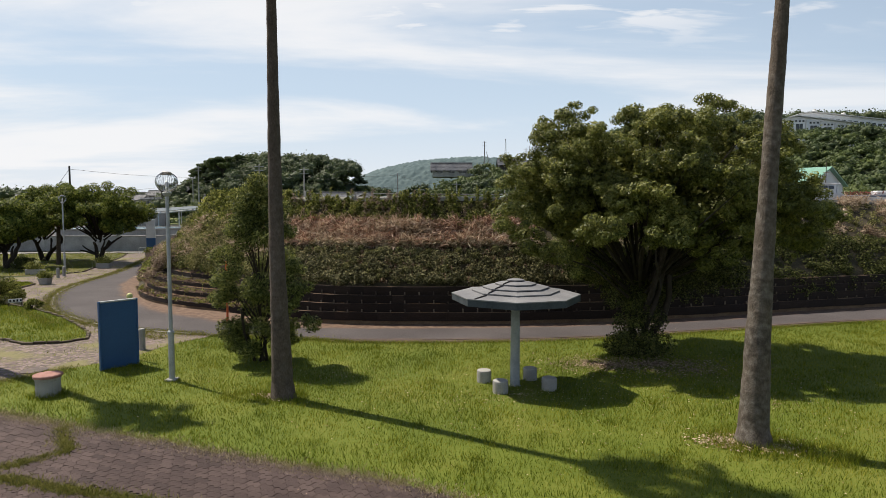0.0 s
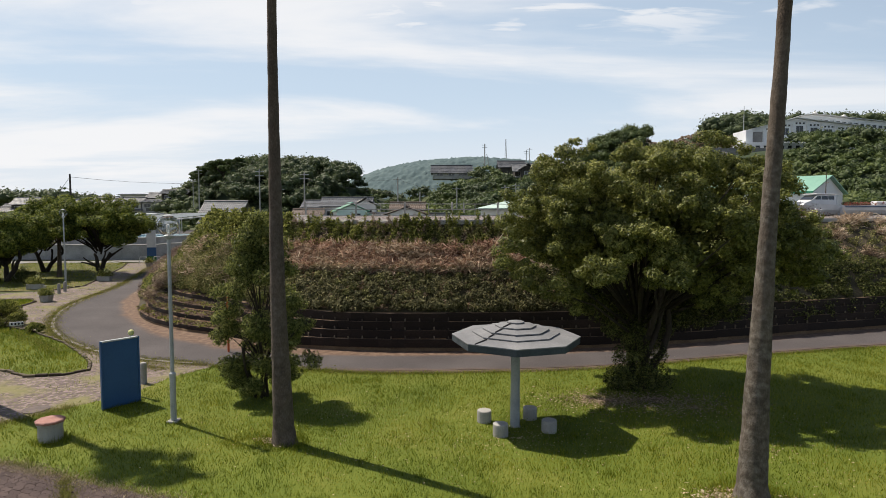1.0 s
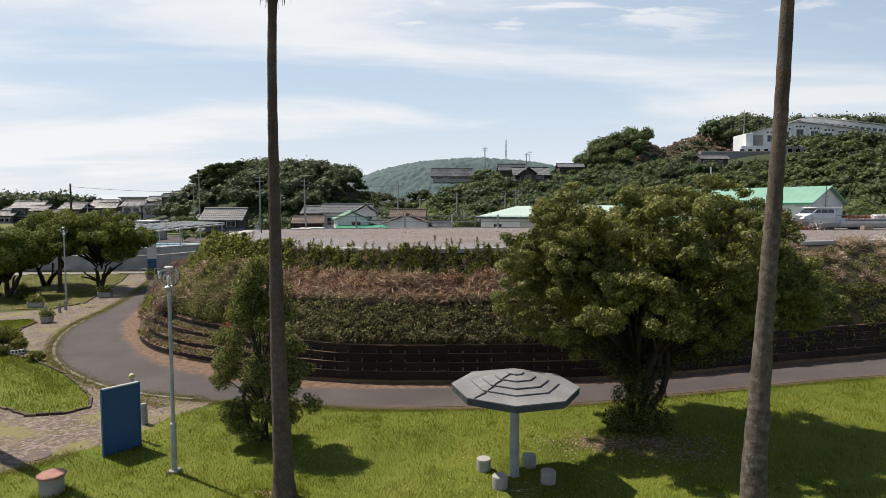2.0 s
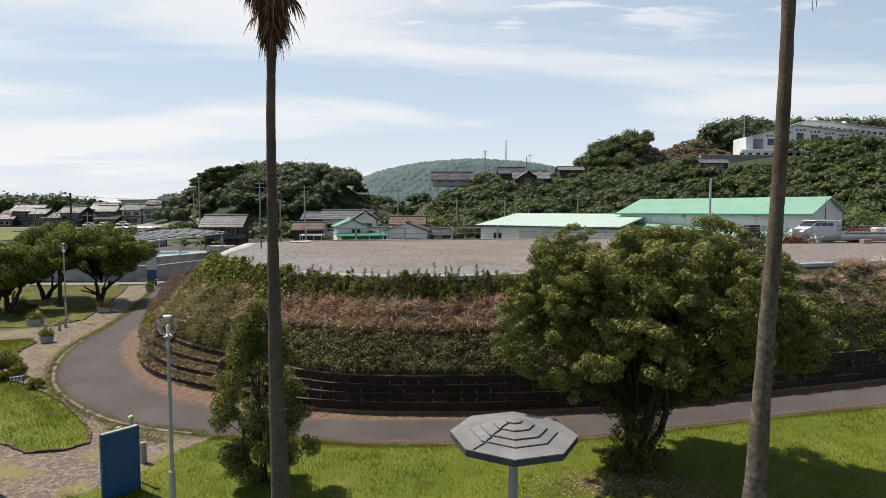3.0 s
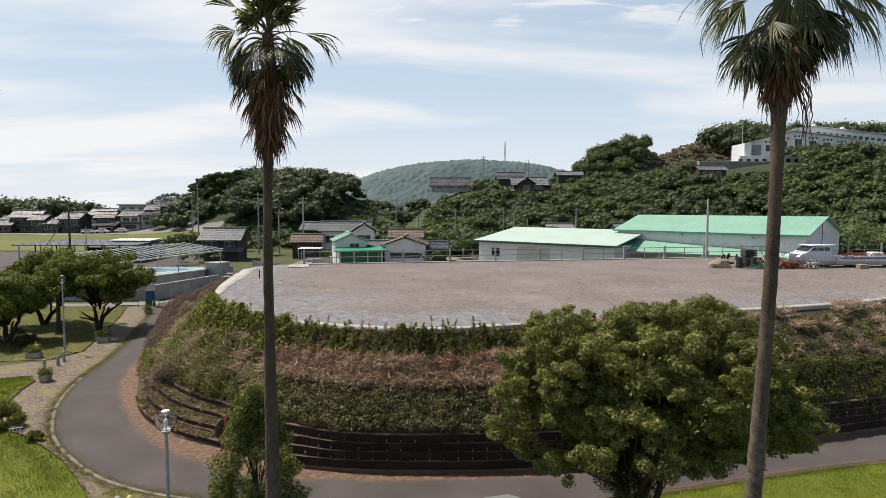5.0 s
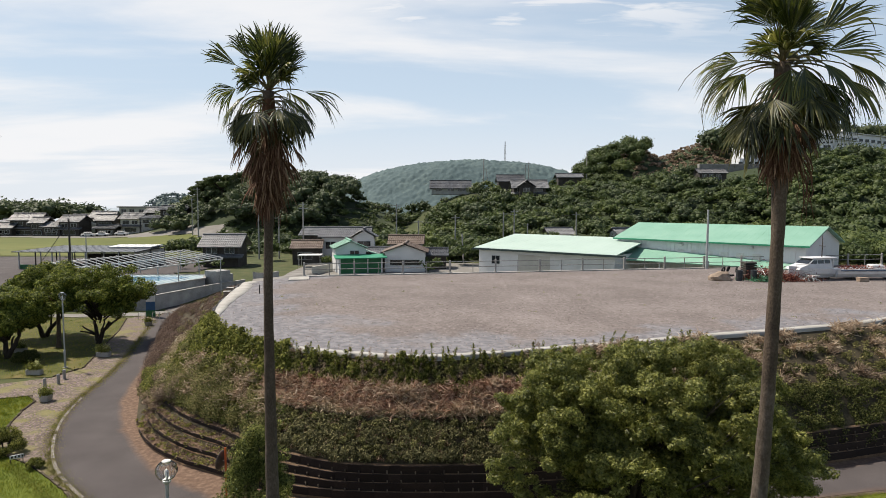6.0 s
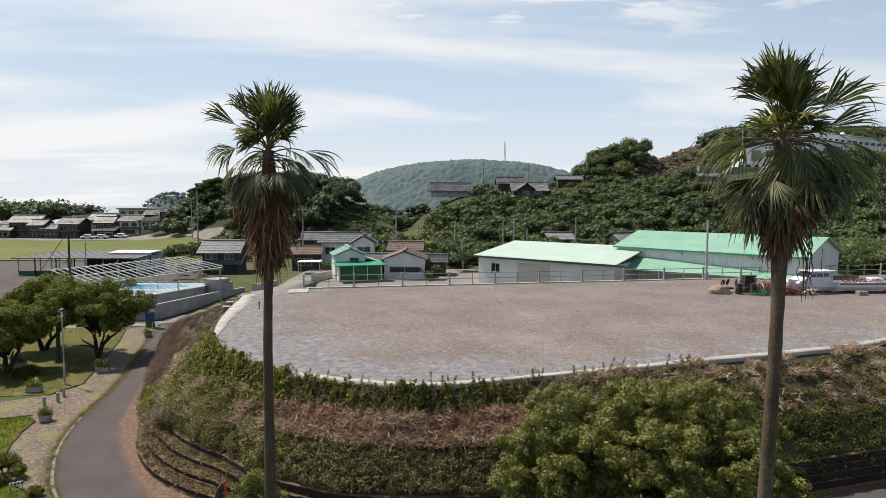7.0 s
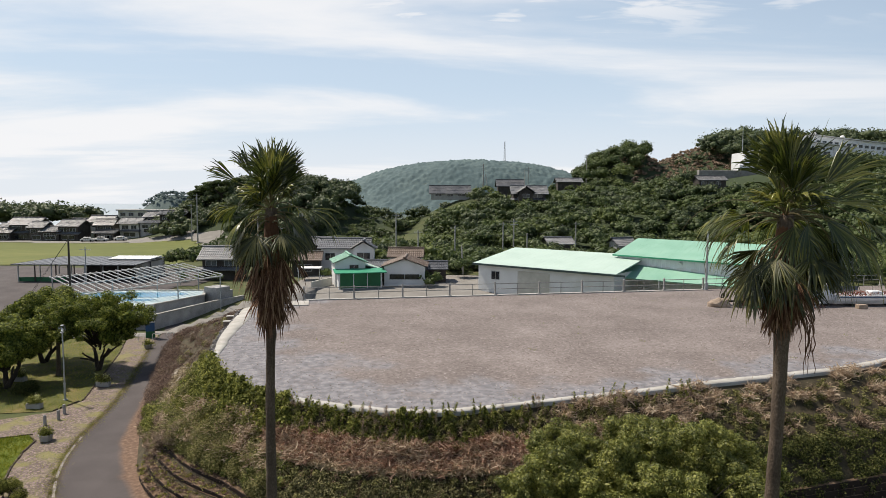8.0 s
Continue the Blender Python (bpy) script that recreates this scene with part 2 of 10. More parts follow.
M_BARK = solid("bark", [(0.3, (0.022, 0.017, 0.013)), (0.55, (0.05, 0.04, 0.031)), (0.75, (0.10, 0.083, 0.066))], 0.95, 6, 30, 0.9, stretch=(1, 1, 0.35))
M_PALMBARK = mixed_map("palm_bark", solid("palm_bark_base", [(0.28, (0.042, 0.031, 0.023)), (0.5, (0.104, 0.077, 0.056)), (0.74, (0.205, 0.16, 0.122))], 0.95, 2.0, 26, 1.0, stretch=(1.3, 1.3, 0.7), fine_mix=0.55), "lichen",
                       [(0.36, (0.06, 0.053, 0.044)), (0.5, (0.125, 0.113, 0.095)), (0.64, (0.215, 0.20, 0.172))], 8.0, 8)
M_GREENROOF = solid("mint_metal_roof", [(0.3, (0.18, 0.37, 0.27)), (0.5, (0.225, 0.43, 0.325)), (0.7, (0.28, 0.48, 0.375))], 0.5, 0.35, 12, 0.05)
M_PALEROOF = solid("pale_mint_metal_roof", [(0.3, (0.40, 0.53, 0.465)), (0.6, (0.46, 0.59, 0.52))], 0.55, 0.3, 12, 0.05)
M_WHITEWALL = solid("white_wall", [(0.3, (0.62, 0.63, 0.62)), (0.6, (0.76, 0.77, 0.76))], 0.8, 0.5, 20, 0.1)
M_LEAF_BIG = leafy("evergreen_leaves", (0.058, 0.073, 0.019), (0.174, 0.195, 0.044), (0.375, 0.375, 0.098), 0.5, 0.38, 0.58, 0.3)
M_LEAF_DARK = leafy("dark_leaves", (0.03, 0.038, 0.012), (0.075, 0.088, 0.024), (0.18, 0.185, 0.06), 0.75, 0.25, 0.35, 0.12)
M_LEAF_OLIVE = leafy("olive_leaves", (0.075, 0.077, 0.028), (0.205, 0.203, 0.072), (0.43, 0.395, 0.175), 0.75, 0.3, 0.4, 0.12)
M_LEAF_PARK = leafy("park_tree_leaves", (0.045, 0.068, 0.012), (0.135, 0.175, 0.026), (0.31, 0.335, 0.06), 0.6, 0.34, 0.35, 0.18)
M_LEAF_SHRUB = leafy("shrub_leaves", (0.046, 0.062, 0.016), (0.145, 0.17, 0.042), (0.34, 0.355, 0.098), 0.6, 0.25, 0.35, 0.15)
M_LEAF_WEED = leafy("weed_leaves", (0.06, 0.074, 0.016), (0.17, 0.19, 0.04), (0.40, 0.40, 0.11), 0.7, 0.35, 0.35, 0.15)
M_STRAW = leafy("dry_straw", (0.24, 0.165, 0.105), (0.52, 0.385, 0.265), (0.74, 0.61, 0.46), 0.8, 0.35)
# The dark leaf tone is lifted a little to stand for thin haze.
M_WOODS = leafy("woodland_leaves", (0.048, 0.076, 0.028), (0.092, 0.128, 0.042), (0.175, 0.215, 0.062), 0.6, 0.34, 0.85, scale=0.08)
M_WOODS_DARK = leafy("dark_woodland_leaves", (0.05, 0.07, 0.034), (0.082, 0.112, 0.048), (0.15, 0.182, 0.072), 0.6, 0.26, 0.8, scale=0.16)
# Far canopy and leaves carry distance haze as a bluish base tint.
M_HAZE_CANOPY = solid("haze_tinted_canopy", [(0.32, (0.062, 0.104, 0.112)), (0.5, (0.088, 0.136, 0.142)), (0.68, (0.125, 0.178, 0.172))], 0.9, 0.035, 0.35, 0.0, fine_mix=0.55)
M_HAZE_WOODS = leafy("haze_tinted_leaves", (0.13, 0.18, 0.18), (0.17, 0.22, 0.215), (0.21, 0.26, 0.245), 0.8, 0.15, 0.5, scale=0.02)

# ---- mesh helpers ----


def put_mesh(name, verts, faces, mat, parent=None, label="", smooth=False, kind=""):
    """One mesh object from arrays. faces: an array (all of one size) or a list."""
    me = bpy.data.meshes.new(name)
    if isinstance(faces, np.ndarray):
        verts = np.asarray(verts, dtype=np.float32)
        k = faces.shape[1]
        me.vertices.add(len(verts)); me.vertices.foreach_set("co", verts.ravel())
        me.loops.add(faces.size); me.loops.foreach_set("vertex_index", faces.ravel().astype(np.int32))
        me.polygons.add(len(faces))
        me.polygons.foreach_set("loop_start", np.arange(0, faces.size, k, dtype=np.int32))
        me.update(calc_edges=True)
    else:
        me.from_pydata([tuple(v) for v in verts], [], faces)
    me.materials.append(mat)
    if smooth:
        me.polygons.foreach_set("use_smooth", np.ones(len(me.polygons), dtype=bool))
    ob = new(name, me)
    if parent is not None:
        ob.parent = parent
    if label or kind:
        tagged(ob, label, kind=kind)
    return ob


def part(name, bm, mat, parent=None, label="", smooth=False):
    me = bpy.data.meshes.new(name)
    bm.to_mesh(me)
    bm.free()
    me.materials.append(mat)
    if smooth:
        me.polygons.foreach_set("use_smooth", np.ones(len(me.polygons), dtype=bool))
    ob = new(name, me)
    if parent is not None:
        ob.parent = parent
    if label:
        tagged(ob, label)
    return ob


def empty(name, label, category, m=Matrix.Identity(4), group="", kind=""):
    e = new(name)
    e.empty_display_size = 0.3
    e.matrix_world = m
    return tagged(e, label, category, group, kind)


def box(bm, lo, hi, bevel=0.0, m=None):
    """A box between two corners, with its edges bevelled."""
    ret = bmesh.ops.create_cube(bm, size=1.0)["verts"]
    c, s = [(a + b) / 2 for a, b in zip(lo, hi)], [abs(b - a) for a, b in zip(lo, hi)]
    bmesh.ops.transform(bm, matrix=Matrix.LocRotScale(c, None, s), verts=ret)
    if bevel:
        edges = {e for v in ret for e in v.link_edges}
        res = bmesh.ops.bevel(bm, geom=list(edges), offset=bevel, segments=1, affect="EDGES")
        ret = list({v for f in res["faces"] for v in f.verts} | {v for v in ret if v.is_valid})
    if m is not None:
        bmesh.ops.transform(bm, matrix=m, verts=ret)
    return ret


def tube(bm, path, radii, seg=10, caps=True):
    """A tapered tube along a list of points."""
    path = [Vector(p) for p in path]
    rings, side = [], None
    for i, p in enumerate(path):
        d = (path[min(i + 1, len(path) - 1)] - path[max(i - 1, 0)]).normalized()
        if side is None:
            side = d.orthogonal().normalized()
        side = (side - d * side.dot(d)).normalized()
        up = d.cross(side)
        rings.append([bm.verts.new(p + float(radii[i]) * (side * math.cos(a) + up * math.sin(a))) for a in (2 * math.pi * k / seg for k in range(seg))])
    for a, b in zip(rings, rings[1:]):
        for k in range(seg):
            bm.faces.new((a[k], a[(k + 1) % seg], b[(k + 1) % seg], b[k]))
    if caps:
        bm.faces.new(rings[0][::-1]); bm.faces.new(rings[-1])


def lathe(bm, profile, seg=20, at=(0, 0, 0)):
    """Rings (radius, height) turned about the upright axis, closed at both ends."""
    x, y, z = at
    rings = [[bm.verts.new((x + r * math.cos(2 * math.pi * k / seg), y + r * math.sin(2 * math.pi * k / seg), z + h)) for k in range(seg)] for r, h in profile]
    for a, b in zip(rings, rings[1:]):
        for k in range(seg):
            bm.faces.new((a[k], a[(k + 1) % seg], b[(k + 1) % seg], b[k]))
    bm.faces.new(rings[0][::-1]); bm.faces.new(rings[-1])


def spline(points, count):
    """Catmull-Rom through the points, count samples, even in the parameter."""
    p = np.array(points, dtype=float)
    p = np.vstack([2 * p[0] - p[1], p, 2 * p[-1] - p[-2]])
    u = np.linspace(0, len(points) - 1 - 1e-9, count)
    i = u.astype(int); t = (u - i)[:, None]
    a, b, c, d = p[i], p[i + 1], p[i + 2], p[i + 3]
    return 0.5 * (2 * b + (c - a) * t + (2 * a - 5 * b + 4 * c - d) * t ** 2 + (3 * b - a - 3 * c + d) * t ** 3)


def unit(v):
    return v / np.maximum(np.linalg.norm(v, axis=1, keepdims=True), 1e-9)


def leaf_quads(p, length, width, rng, lean=None, lean_amount=0.0):
    """Diamond leaves at the points p, turned at random, or leaning along given ways."""
    n = len(p)
    a = rng.normal(size=(n, 3))
    if lean is not None:
        a = unit(a) + lean_amount * lean
    a = unit(a)
    b = unit(np.cross(a, rng.normal(size=(n, 3))))
    ln = (length * rng.uniform(0.6, 1.3, n))[:, None]
    wd = (width * rng.uniform(0.6, 1.3, n))[:, None]
    v = np.stack([p - a * ln / 2, p + b * wd / 2, p + a * ln / 2, p - b * wd / 2], axis=1).reshape(-1, 3)
    return v, np.arange(4 * n).reshape(n, 4)


def leaf_shell(p, d, length, width, rng, jitter=0.55):
    """Pointed leaves that lie along the surface of their clump, so that its form takes the light; one triangle each."""
    n = len(p)
    nor = unit(d + np.array([0, 0, 0.25]) + jitter * rng.normal(size=(n, 3)))
    a = unit(np.cross(nor, rng.normal(size=(n, 3))))
    b = np.cross(nor, a)
    ln = (length * rng.uniform(0.6, 1.3, n))[:, None]
    wd = (width * rng.uniform(0.6, 1.3, n))[:, None]
    v = np.stack([p - a * ln * 0.45 - b * wd * 0.62, p + a * ln * 0.62, p - a * ln * 0.3 + b * wd * 0.75], axis=1).reshape(-1, 3)
    return v, np.arange(3 * n).reshape(n, 3)


def blades(p, height, width, rng, lean=0.35):
    """Upright grass blades: one tapered triangle pair each."""
    n = len(p)
    h = (height * rng.uniform(0.5, 1.3, n))[:, None]
    ang = rng.uniform(0, 2 * math.pi, n)
    side = np.stack([np.cos(ang), np.sin(ang), np.zeros(n)], 1) * (width * rng.uniform(0.7, 1.3, n))[:, None] / 2
    tip = np.stack([rng.normal(0, lean, n), rng.normal(0, lean, n), np.ones(n)], 1) * h
    v = np.stack([p - side, p + side, p + tip], axis=1).reshape(-1, 3)
    return v, np.arange(3 * n).reshape(n, 3)


def clump_points(clumps, count, rng, shell=0.55, squash=1.0):
    """Points in the outer shells of many ellipsoids (x, y, z, r), the number of each by its surface."""
    c = np.array(clumps, dtype=float)
    w = c[:, 3] ** 2
    k = rng.choice(len(c), count, p=w / w.sum())
    d = unit(rng.normal(size=(count, 3)))
    r = c[k, 3] * rng.uniform(shell ** 3, 1.0, count) ** (1 / 3)
    q = d * r[:, None]
    q[:, 2] *= squash
    return c[k, :3] + q, d


def smoothstep(a, b, x):
    t = np.clip((x - a) / (b - a), 0, 1)
    return t * t * (3 - 2 * t)


def inside(px, py, poly):
    """Which points lie in the polygon."""
    res = np.zeros(len(px), dtype=bool)
    q = np.array(poly)
    for (x0, y0), (x1, y1) in zip(q, np.roll(q, -1, axis=0)):
        cross = ((y0 > py) != (y1 > py)) & (px < (x1 - x0) * (py - y0) / (y1 - y0 + 1e-12) + x0)
        res ^= cross
    return res


def flat_sheet(name, poly, z, mat, parent=None, label="", kind="", category=""):
    bm = bmesh.new()
    f = bm.faces.new([bm.verts.new((x, y, z)) for x, y in poly])
    bmesh.ops.triangulate(bm, faces=[f])
    bmesh.ops.recalc_face_normals(bm, faces=bm.faces)
    if bm.faces[:] and bm.faces[:][0].normal.z < 0:
        bmesh.ops.reverse_faces(bm, faces=bm.faces)
    ob = part(name, bm, mat, parent)
    return tagged(ob, label, category, kind=kind)


def strip(a, b, za, zb):
    """Quads between two equally long plan curves at given heights."""
    n = len(a)
    v = np.vstack([np.column_stack([a, np.broadcast_to(za, n)]), np.column_stack([b, np.broadcast_to(zb, n)])])
    i = np.arange(n - 1)
    return v, np.stack([i, i + 1, i + 1 + n, i + n], 1)

# ---- ground ----


def land(x, y):
    """Height of the land."""
    x, y = np.asarray(x, float), np.asarray(y, float)
    z = 2.0 * smoothstep(74, 95, y) + 1.2 * smoothstep(110, 190, y)
    # wooded slope behind the sheds, rising to the ridge
    near = 1 - smoothstep(275, 345, y)
    side = smoothstep(-22, 12, x - 0.05 * (y - 150)) * near
    z = z + side * 12.0 * smoothstep(122, 202, y)
    right = smoothstep(40, 92, x) * near
    z = z + right * 7.0 * smoothstep(138, 192, y) + smoothstep(75, 115, x) * near * (4.5 * smoothstep(85, 150, y) + 13.0 * smoothstep(214, 262, y))

    def hill(cx, cy, rx, ry, h):
        return h * np.exp(-(((x - cx) / rx) ** 2 + ((y - cy) / ry) ** 2) ** 1.5)
    z = z - 0.7 * smoothstep(-18, -9, x) * smoothstep(13, 18, y) * (1 - smoothstep(40, 48, y))
    z = z + hill(-54, 213, 36, 34, 15) + hill(-80, 206, 14, 22, 2.5) + hill(75, 254, 17, 20, 14) + hill(50, 228, 20, 16, 5.5) + hill(3, 207, 16, 14, 3.6)
    z = z + 49.5 * np.exp(-(((x - 30) / 146) ** 2 + ((y - 545) / 62) ** 2) ** 1.5) + 1.2 * np.exp(-((x - 38) / 22) ** 2 - ((y - 545) / 50) ** 2)
    z = z + hill(-330, 730, 38, 40, 22)
    sea = smoothstep(305, 330, y) * smoothstep(-0.385, -0.41, x / np.maximum(y, 1.0)) * (1 - np.exp(-(((x + 330) / 45) ** 2 + ((y - 730) / 50) ** 2) ** 2))
    return z * (1 - sea) - 7.0 * sea


def make_ground():
    def axis(lo, a, b, hi, fine):
        mid = np.arange(a, b + 0.1, fine)
        out_hi = b + np.cumsum(fine * 1.22 ** np.arange(1, 40))
        out_lo = a - np.cumsum(fine * 1.22 ** np.arange(1, 40))
        return np.concatenate([out_lo[out_lo > lo][::-1], mid, out_hi[out_hi < hi]])
    xs, ys = axis(-4500, -260, 300, 4500, 5.0), axis(-600, -20, 640, 4700, 5.0)
    gx, gy = np.meshgrid(xs, ys)
    gz = land(gx, gy) - 0.03
    n, k = len(ys), len(xs)
    i = np.arange((n - 1) * k).reshape(n - 1, k)[:, :-1].ravel()
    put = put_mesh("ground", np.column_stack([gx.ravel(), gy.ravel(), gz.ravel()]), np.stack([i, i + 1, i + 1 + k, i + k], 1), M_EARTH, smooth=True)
    wooded = smoothstep(3.6, 5.5, gz) * (1 - 0.9 * np.exp(-((gx + 9) / 9) ** 2 - ((gy - 168) / 30) ** 2)) * (1 - 0.95 * np.exp(-((gx - 2.5) / 11) ** 2 - ((gy - 191) / 11) ** 2))
    put.data.attributes.new("wooded", "FLOAT", "POINT").data.foreach_set("value", wooded.ravel().astype(np.float32))
    put.data.attributes.new("far_haze", "FLOAT", "POINT").data.foreach_set("value", smoothstep(400, 450, gy).ravel().astype(np.float32))
    tagged(put, "rough green and brown open land", "ground", kind="structure")


make_ground()

def lawn_z(x, y):
    """The lawn falls gently towards the lane."""
    return -0.2 * smoothstep(12.5, 16.5, np.asarray(y, float)) * smoothstep(-8.5, -2.0, np.asarray(x, float))


# plan curves of the mound: foot of the bank and rim of the gravel plateau, from far right round the front to the far left
FOOT = [(52, 38.5), (40, 34.6), (30, 31.9), (22.2, 29.7), (17, 28.2), (10.4, 26.2), (5.2, 25.2), (0, 24.85), (-4.4, 25.05), (-8.2, 26.05), (-10.5, 27.15), (-13.2, 28.6), (-15.5, 30.6),
        (-17.5, 33.4), (-19.6, 37.6), (-22, 42.8), (-24.5, 49), (-27, 56), (-28.5, 62), (-28, 67)]
RIM = [(58, 60), (44, 48), (29.3, 38.3), (21, 35), (15.2, 33.2), (10.5, 31.6), (6.5, 30.4), (0.2, 28.5), (-3.5, 28.8), (-7.9, 30.4), (-10.9, 32.3), (-13.1, 34.4), (-14.75, 37.5),
       (-15.6, 40.5), (-16.5, 43.6), (-17.3, 47.2), (-18.0, 50.8), (-18.5, 54.0), (-18.9, 56.4), (-18.3, 57.4)]
BACK = [(-14.4, 62.0), (8.8, 66.8), (32, 71.3), (46, 74), (60, 76)]
TOP = 5.35
NS = 381
FOOT_C, RIM_C = spline(FOOT, NS), spline(RIM, NS)
S_PAR = np.linspace(0, len(FOOT) - 1, NS)
TREAD = np.interp(S_PAR, [0, 8.0, 9.0, 10.2, 12, 13.2, 14.2], [0.09, 0.09, 0.32, 0.72, 0.80, 0.55, 0.3])
STEPS, RISE = 4, 0.36
TERRACE_END = 12.95


def bank_knots(s):
    """Distance from the foot and height of the bank's knees at the parameter s: end of the steps, lip of the ivy belt."""
    d1 = 0.12 + 0.82 * STEPS * np.interp(s, S_PAR, TREAD)
    on = 1 - smoothstep(12.7, 14.2, s)
    z1 = 1.50 * on + 0.8 * (1 - on)
    belt = 1 - smoothstep(9.3, 10.8, s)
    d2 = d1 + 1.35 * belt + 0.9 * (1 - belt)
    z2 = z1 + (3.08 - z1) * belt + 0.9 * (1 - belt)
    return d1, z1, d2, z2


def bank_point(s, d):
    """A point of the bank's face, d metres in from the foot."""
    s, d = np.asarray(s, float), np.asarray(d, float)
    fx, fy = np.interp(s, S_PAR, FOOT_C[:, 0]), np.interp(s, S_PAR, FOOT_C[:, 1])
    rx, ry = np.interp(s, S_PAR, RIM_C[:, 0]), np.interp(s, S_PAR, RIM_C[:, 1])
    full = np.hypot(rx - fx, ry - fy)
    d1, z1, d2, z2 = bank_knots(s)
    t = d / full
    ledge = d2 + 0.42 * (1 - smoothstep(9.0, 10.2, s))
    z = np.where(d < d1, 0.02 + (z1 - 0.12) * d / d1, np.where(d < d2, z1 + (z2 - z1) * (d - d1) / (d2 - d1), z2 + (TOP - 0.12 - z2) * np.maximum(d - ledge, 0) / np.maximum(full - ledge, 0.1)))
    return np.stack([fx + (rx - fx) * t, fy + (ry - fy) * t, z], -1), full


def make_mound():
    dv = np.linspace(0, 1, 34)
    s = np.repeat(S_PAR, len(dv))
    full = np.hypot(*(RIM_C - FOOT_C).T)
    d = np.repeat(full, len(dv)) * np.tile(dv, NS)
    p, _ = bank_point(s, d)
    k = len(dv)
    i = (np.arange(NS - 1)[:, None] * k + np.arange(k - 1)).ravel()
    bank = put_mesh("bank", p, np.stack([i, i + 1, i + 1 + k, i + k], 1)[:, ::-1], M_UNDER, smooth=True)
    tagged(bank, "steep earth bank round the raised gravel lot", "bank", kind="structure")
    # dirt steps of the terrace, riser and tread
    sel = S_PAR <= TERRACE_END
    way = (RIM_C - FOOT_C) / full[:, None]
    lines, zs = [], []
    for j in range(STEPS):
        a = FOOT_C + way * (0.0 + j * TREAD)[:, None]
        lines += [a, a]; zs += [j * RISE if j else -0.4, (j + 1) * RISE]
    lines.append(FOOT_C + way * (0.1 + STEPS * TREAD)[:, None]); zs.append(STEPS * RISE + 0.01)
    v = np.vstack([np.column_stack([q[sel], np.full(sel.sum(), z)]) for q, z in zip(lines, zs)])
    n = int(sel.sum())
    i = (np.arange(len(lines) - 1)[:, None] * n + np.arange(n - 1)).ravel()
    steps = put_mesh("terrace", v, np.stack([i, i + 1, i + 1 + n, i + n], 1)[:, ::-1], M_STEPDIRT)
    tagged(steps, "brown earth terraces held by dark boards", "terrace", kind="structure")
    # gravel: rows from the rim to the back edge; a paler worn belt near the rim
    back = spline(BACK[::-1], NS)
    span = np.hypot(*(back - RIM_C).T)
    dist = np.concatenate([np.arange(0, 9, 0.45), np.linspace(9.5, 40, 16)])
    rows_, worn = [], []
    for k, q in enumerate(np.append(dist / 40, 1.0)):
        t = np.minimum(q * 40 / span, 1.0) if k < len(dist) else np.ones(NS)
        p = RIM_C + (back - RIM_C) * t[:, None]
        rows_.append(np.column_stack([p, np.full(NS, TOP)]))
        n_ = np.array([noise.fractal(Vector((a * 0.28, b * 0.28, 0.5)), 0.9, 2.0, 4) for a, b in p])
        worn.append(smoothstep(7.0, 2.4, q * 40 + 2.0 * n_ * np.clip(q * 40, 0, 3)))
    v = np.vstack(rows_)
    i = (np.arange(len(rows_) - 1)[:, None] * NS + np.arange(NS - 1)).ravel()
    lot = put_mesh("gravel_lot", v, np.stack([i, i + 1, i + 1 + NS, i + NS], 1), M_GRAVEL)
    lot.data.attributes.new("worn", "FLOAT", "POINT").data.foreach_set("value", np.concatenate(worn).astype(np.float32))
    tagged(lot, "raised lot of pinkish brown gravel", "gravel lot", kind="structure")
    # walls that close the mound at the back
    bm = bmesh.new()
    line = [tuple(RIM_C[-1])] + BACK + [tuple(RIM_C[0])]
    for (x0, y0), (x1, y1) in zip(line, line[1:]):
        bm.faces.new([bm.verts.new(c) for c in ((x0, y0, 0), (x1, y1, 0), (x1, y1, TOP), (x0, y0, TOP))])
    tagged(part("wall_back", bm, M_CONC), "grey concrete retaining wall behind the lot", "wall", kind="structure")
    return steps, lot


TERRACE, LOT = make_mound()

# road round the foot of the mound
ROAD_OUT = [(60, 34), (42, 30), (30, 27.8), (19.6, 26.0), (14.9, 24.85), (9.7, 23.4), (5.0, 22.2), (0, 21.75), (-3.8, 21.75), (-9, 22.0), (-13.3, 23.4), (-16.8, 26), (-19.7, 29.2),
            (-22.3, 33.8), (-23.9, 38.6), (-25, 44), (-26.8, 50), (-29.2, 57), (-32, 65), (-34, 72), (-40, 82), (-60, 92)]
ROAD_EDGE = [(60, 40), (42, 34.5), (30, 31.4), (22, 29.2), (16.7, 27.6), (10.2, 25.6), (5.2, 24.6), (0, 24.25), (-4.0, 24.3), (-8.2, 24.5), (-11.2, 25.8), (-13.8, 27.8), (-16.2, 30.6),
             (-18.6, 33.9), (-20.6, 37.4), (-22.2, 42), (-24.2, 48), (-26.8, 55), (-29.6, 63), (-32, 71), (-36, 79), (-56, 87)]
ROAD_IN = [(60, 42), (42, 35.6), (30, 32.4), (22.3, 30.2), (17, 28.6), (10.4, 26.6), (5.2, 25.5), (0, 25.1), (-4.2, 25.4), (-8.0, 26.4), (-10.3, 27.5), (-12.9, 29.0), (-15.1, 31.0),
           (-17.1, 33.8), (-19.2, 38.0), (-21.4, 43.3), (-24.0, 49.3), (-27, 55.4), (-29.6, 63.3), (-32, 71.3), (-36, 79.3), (-56, 87.3)]


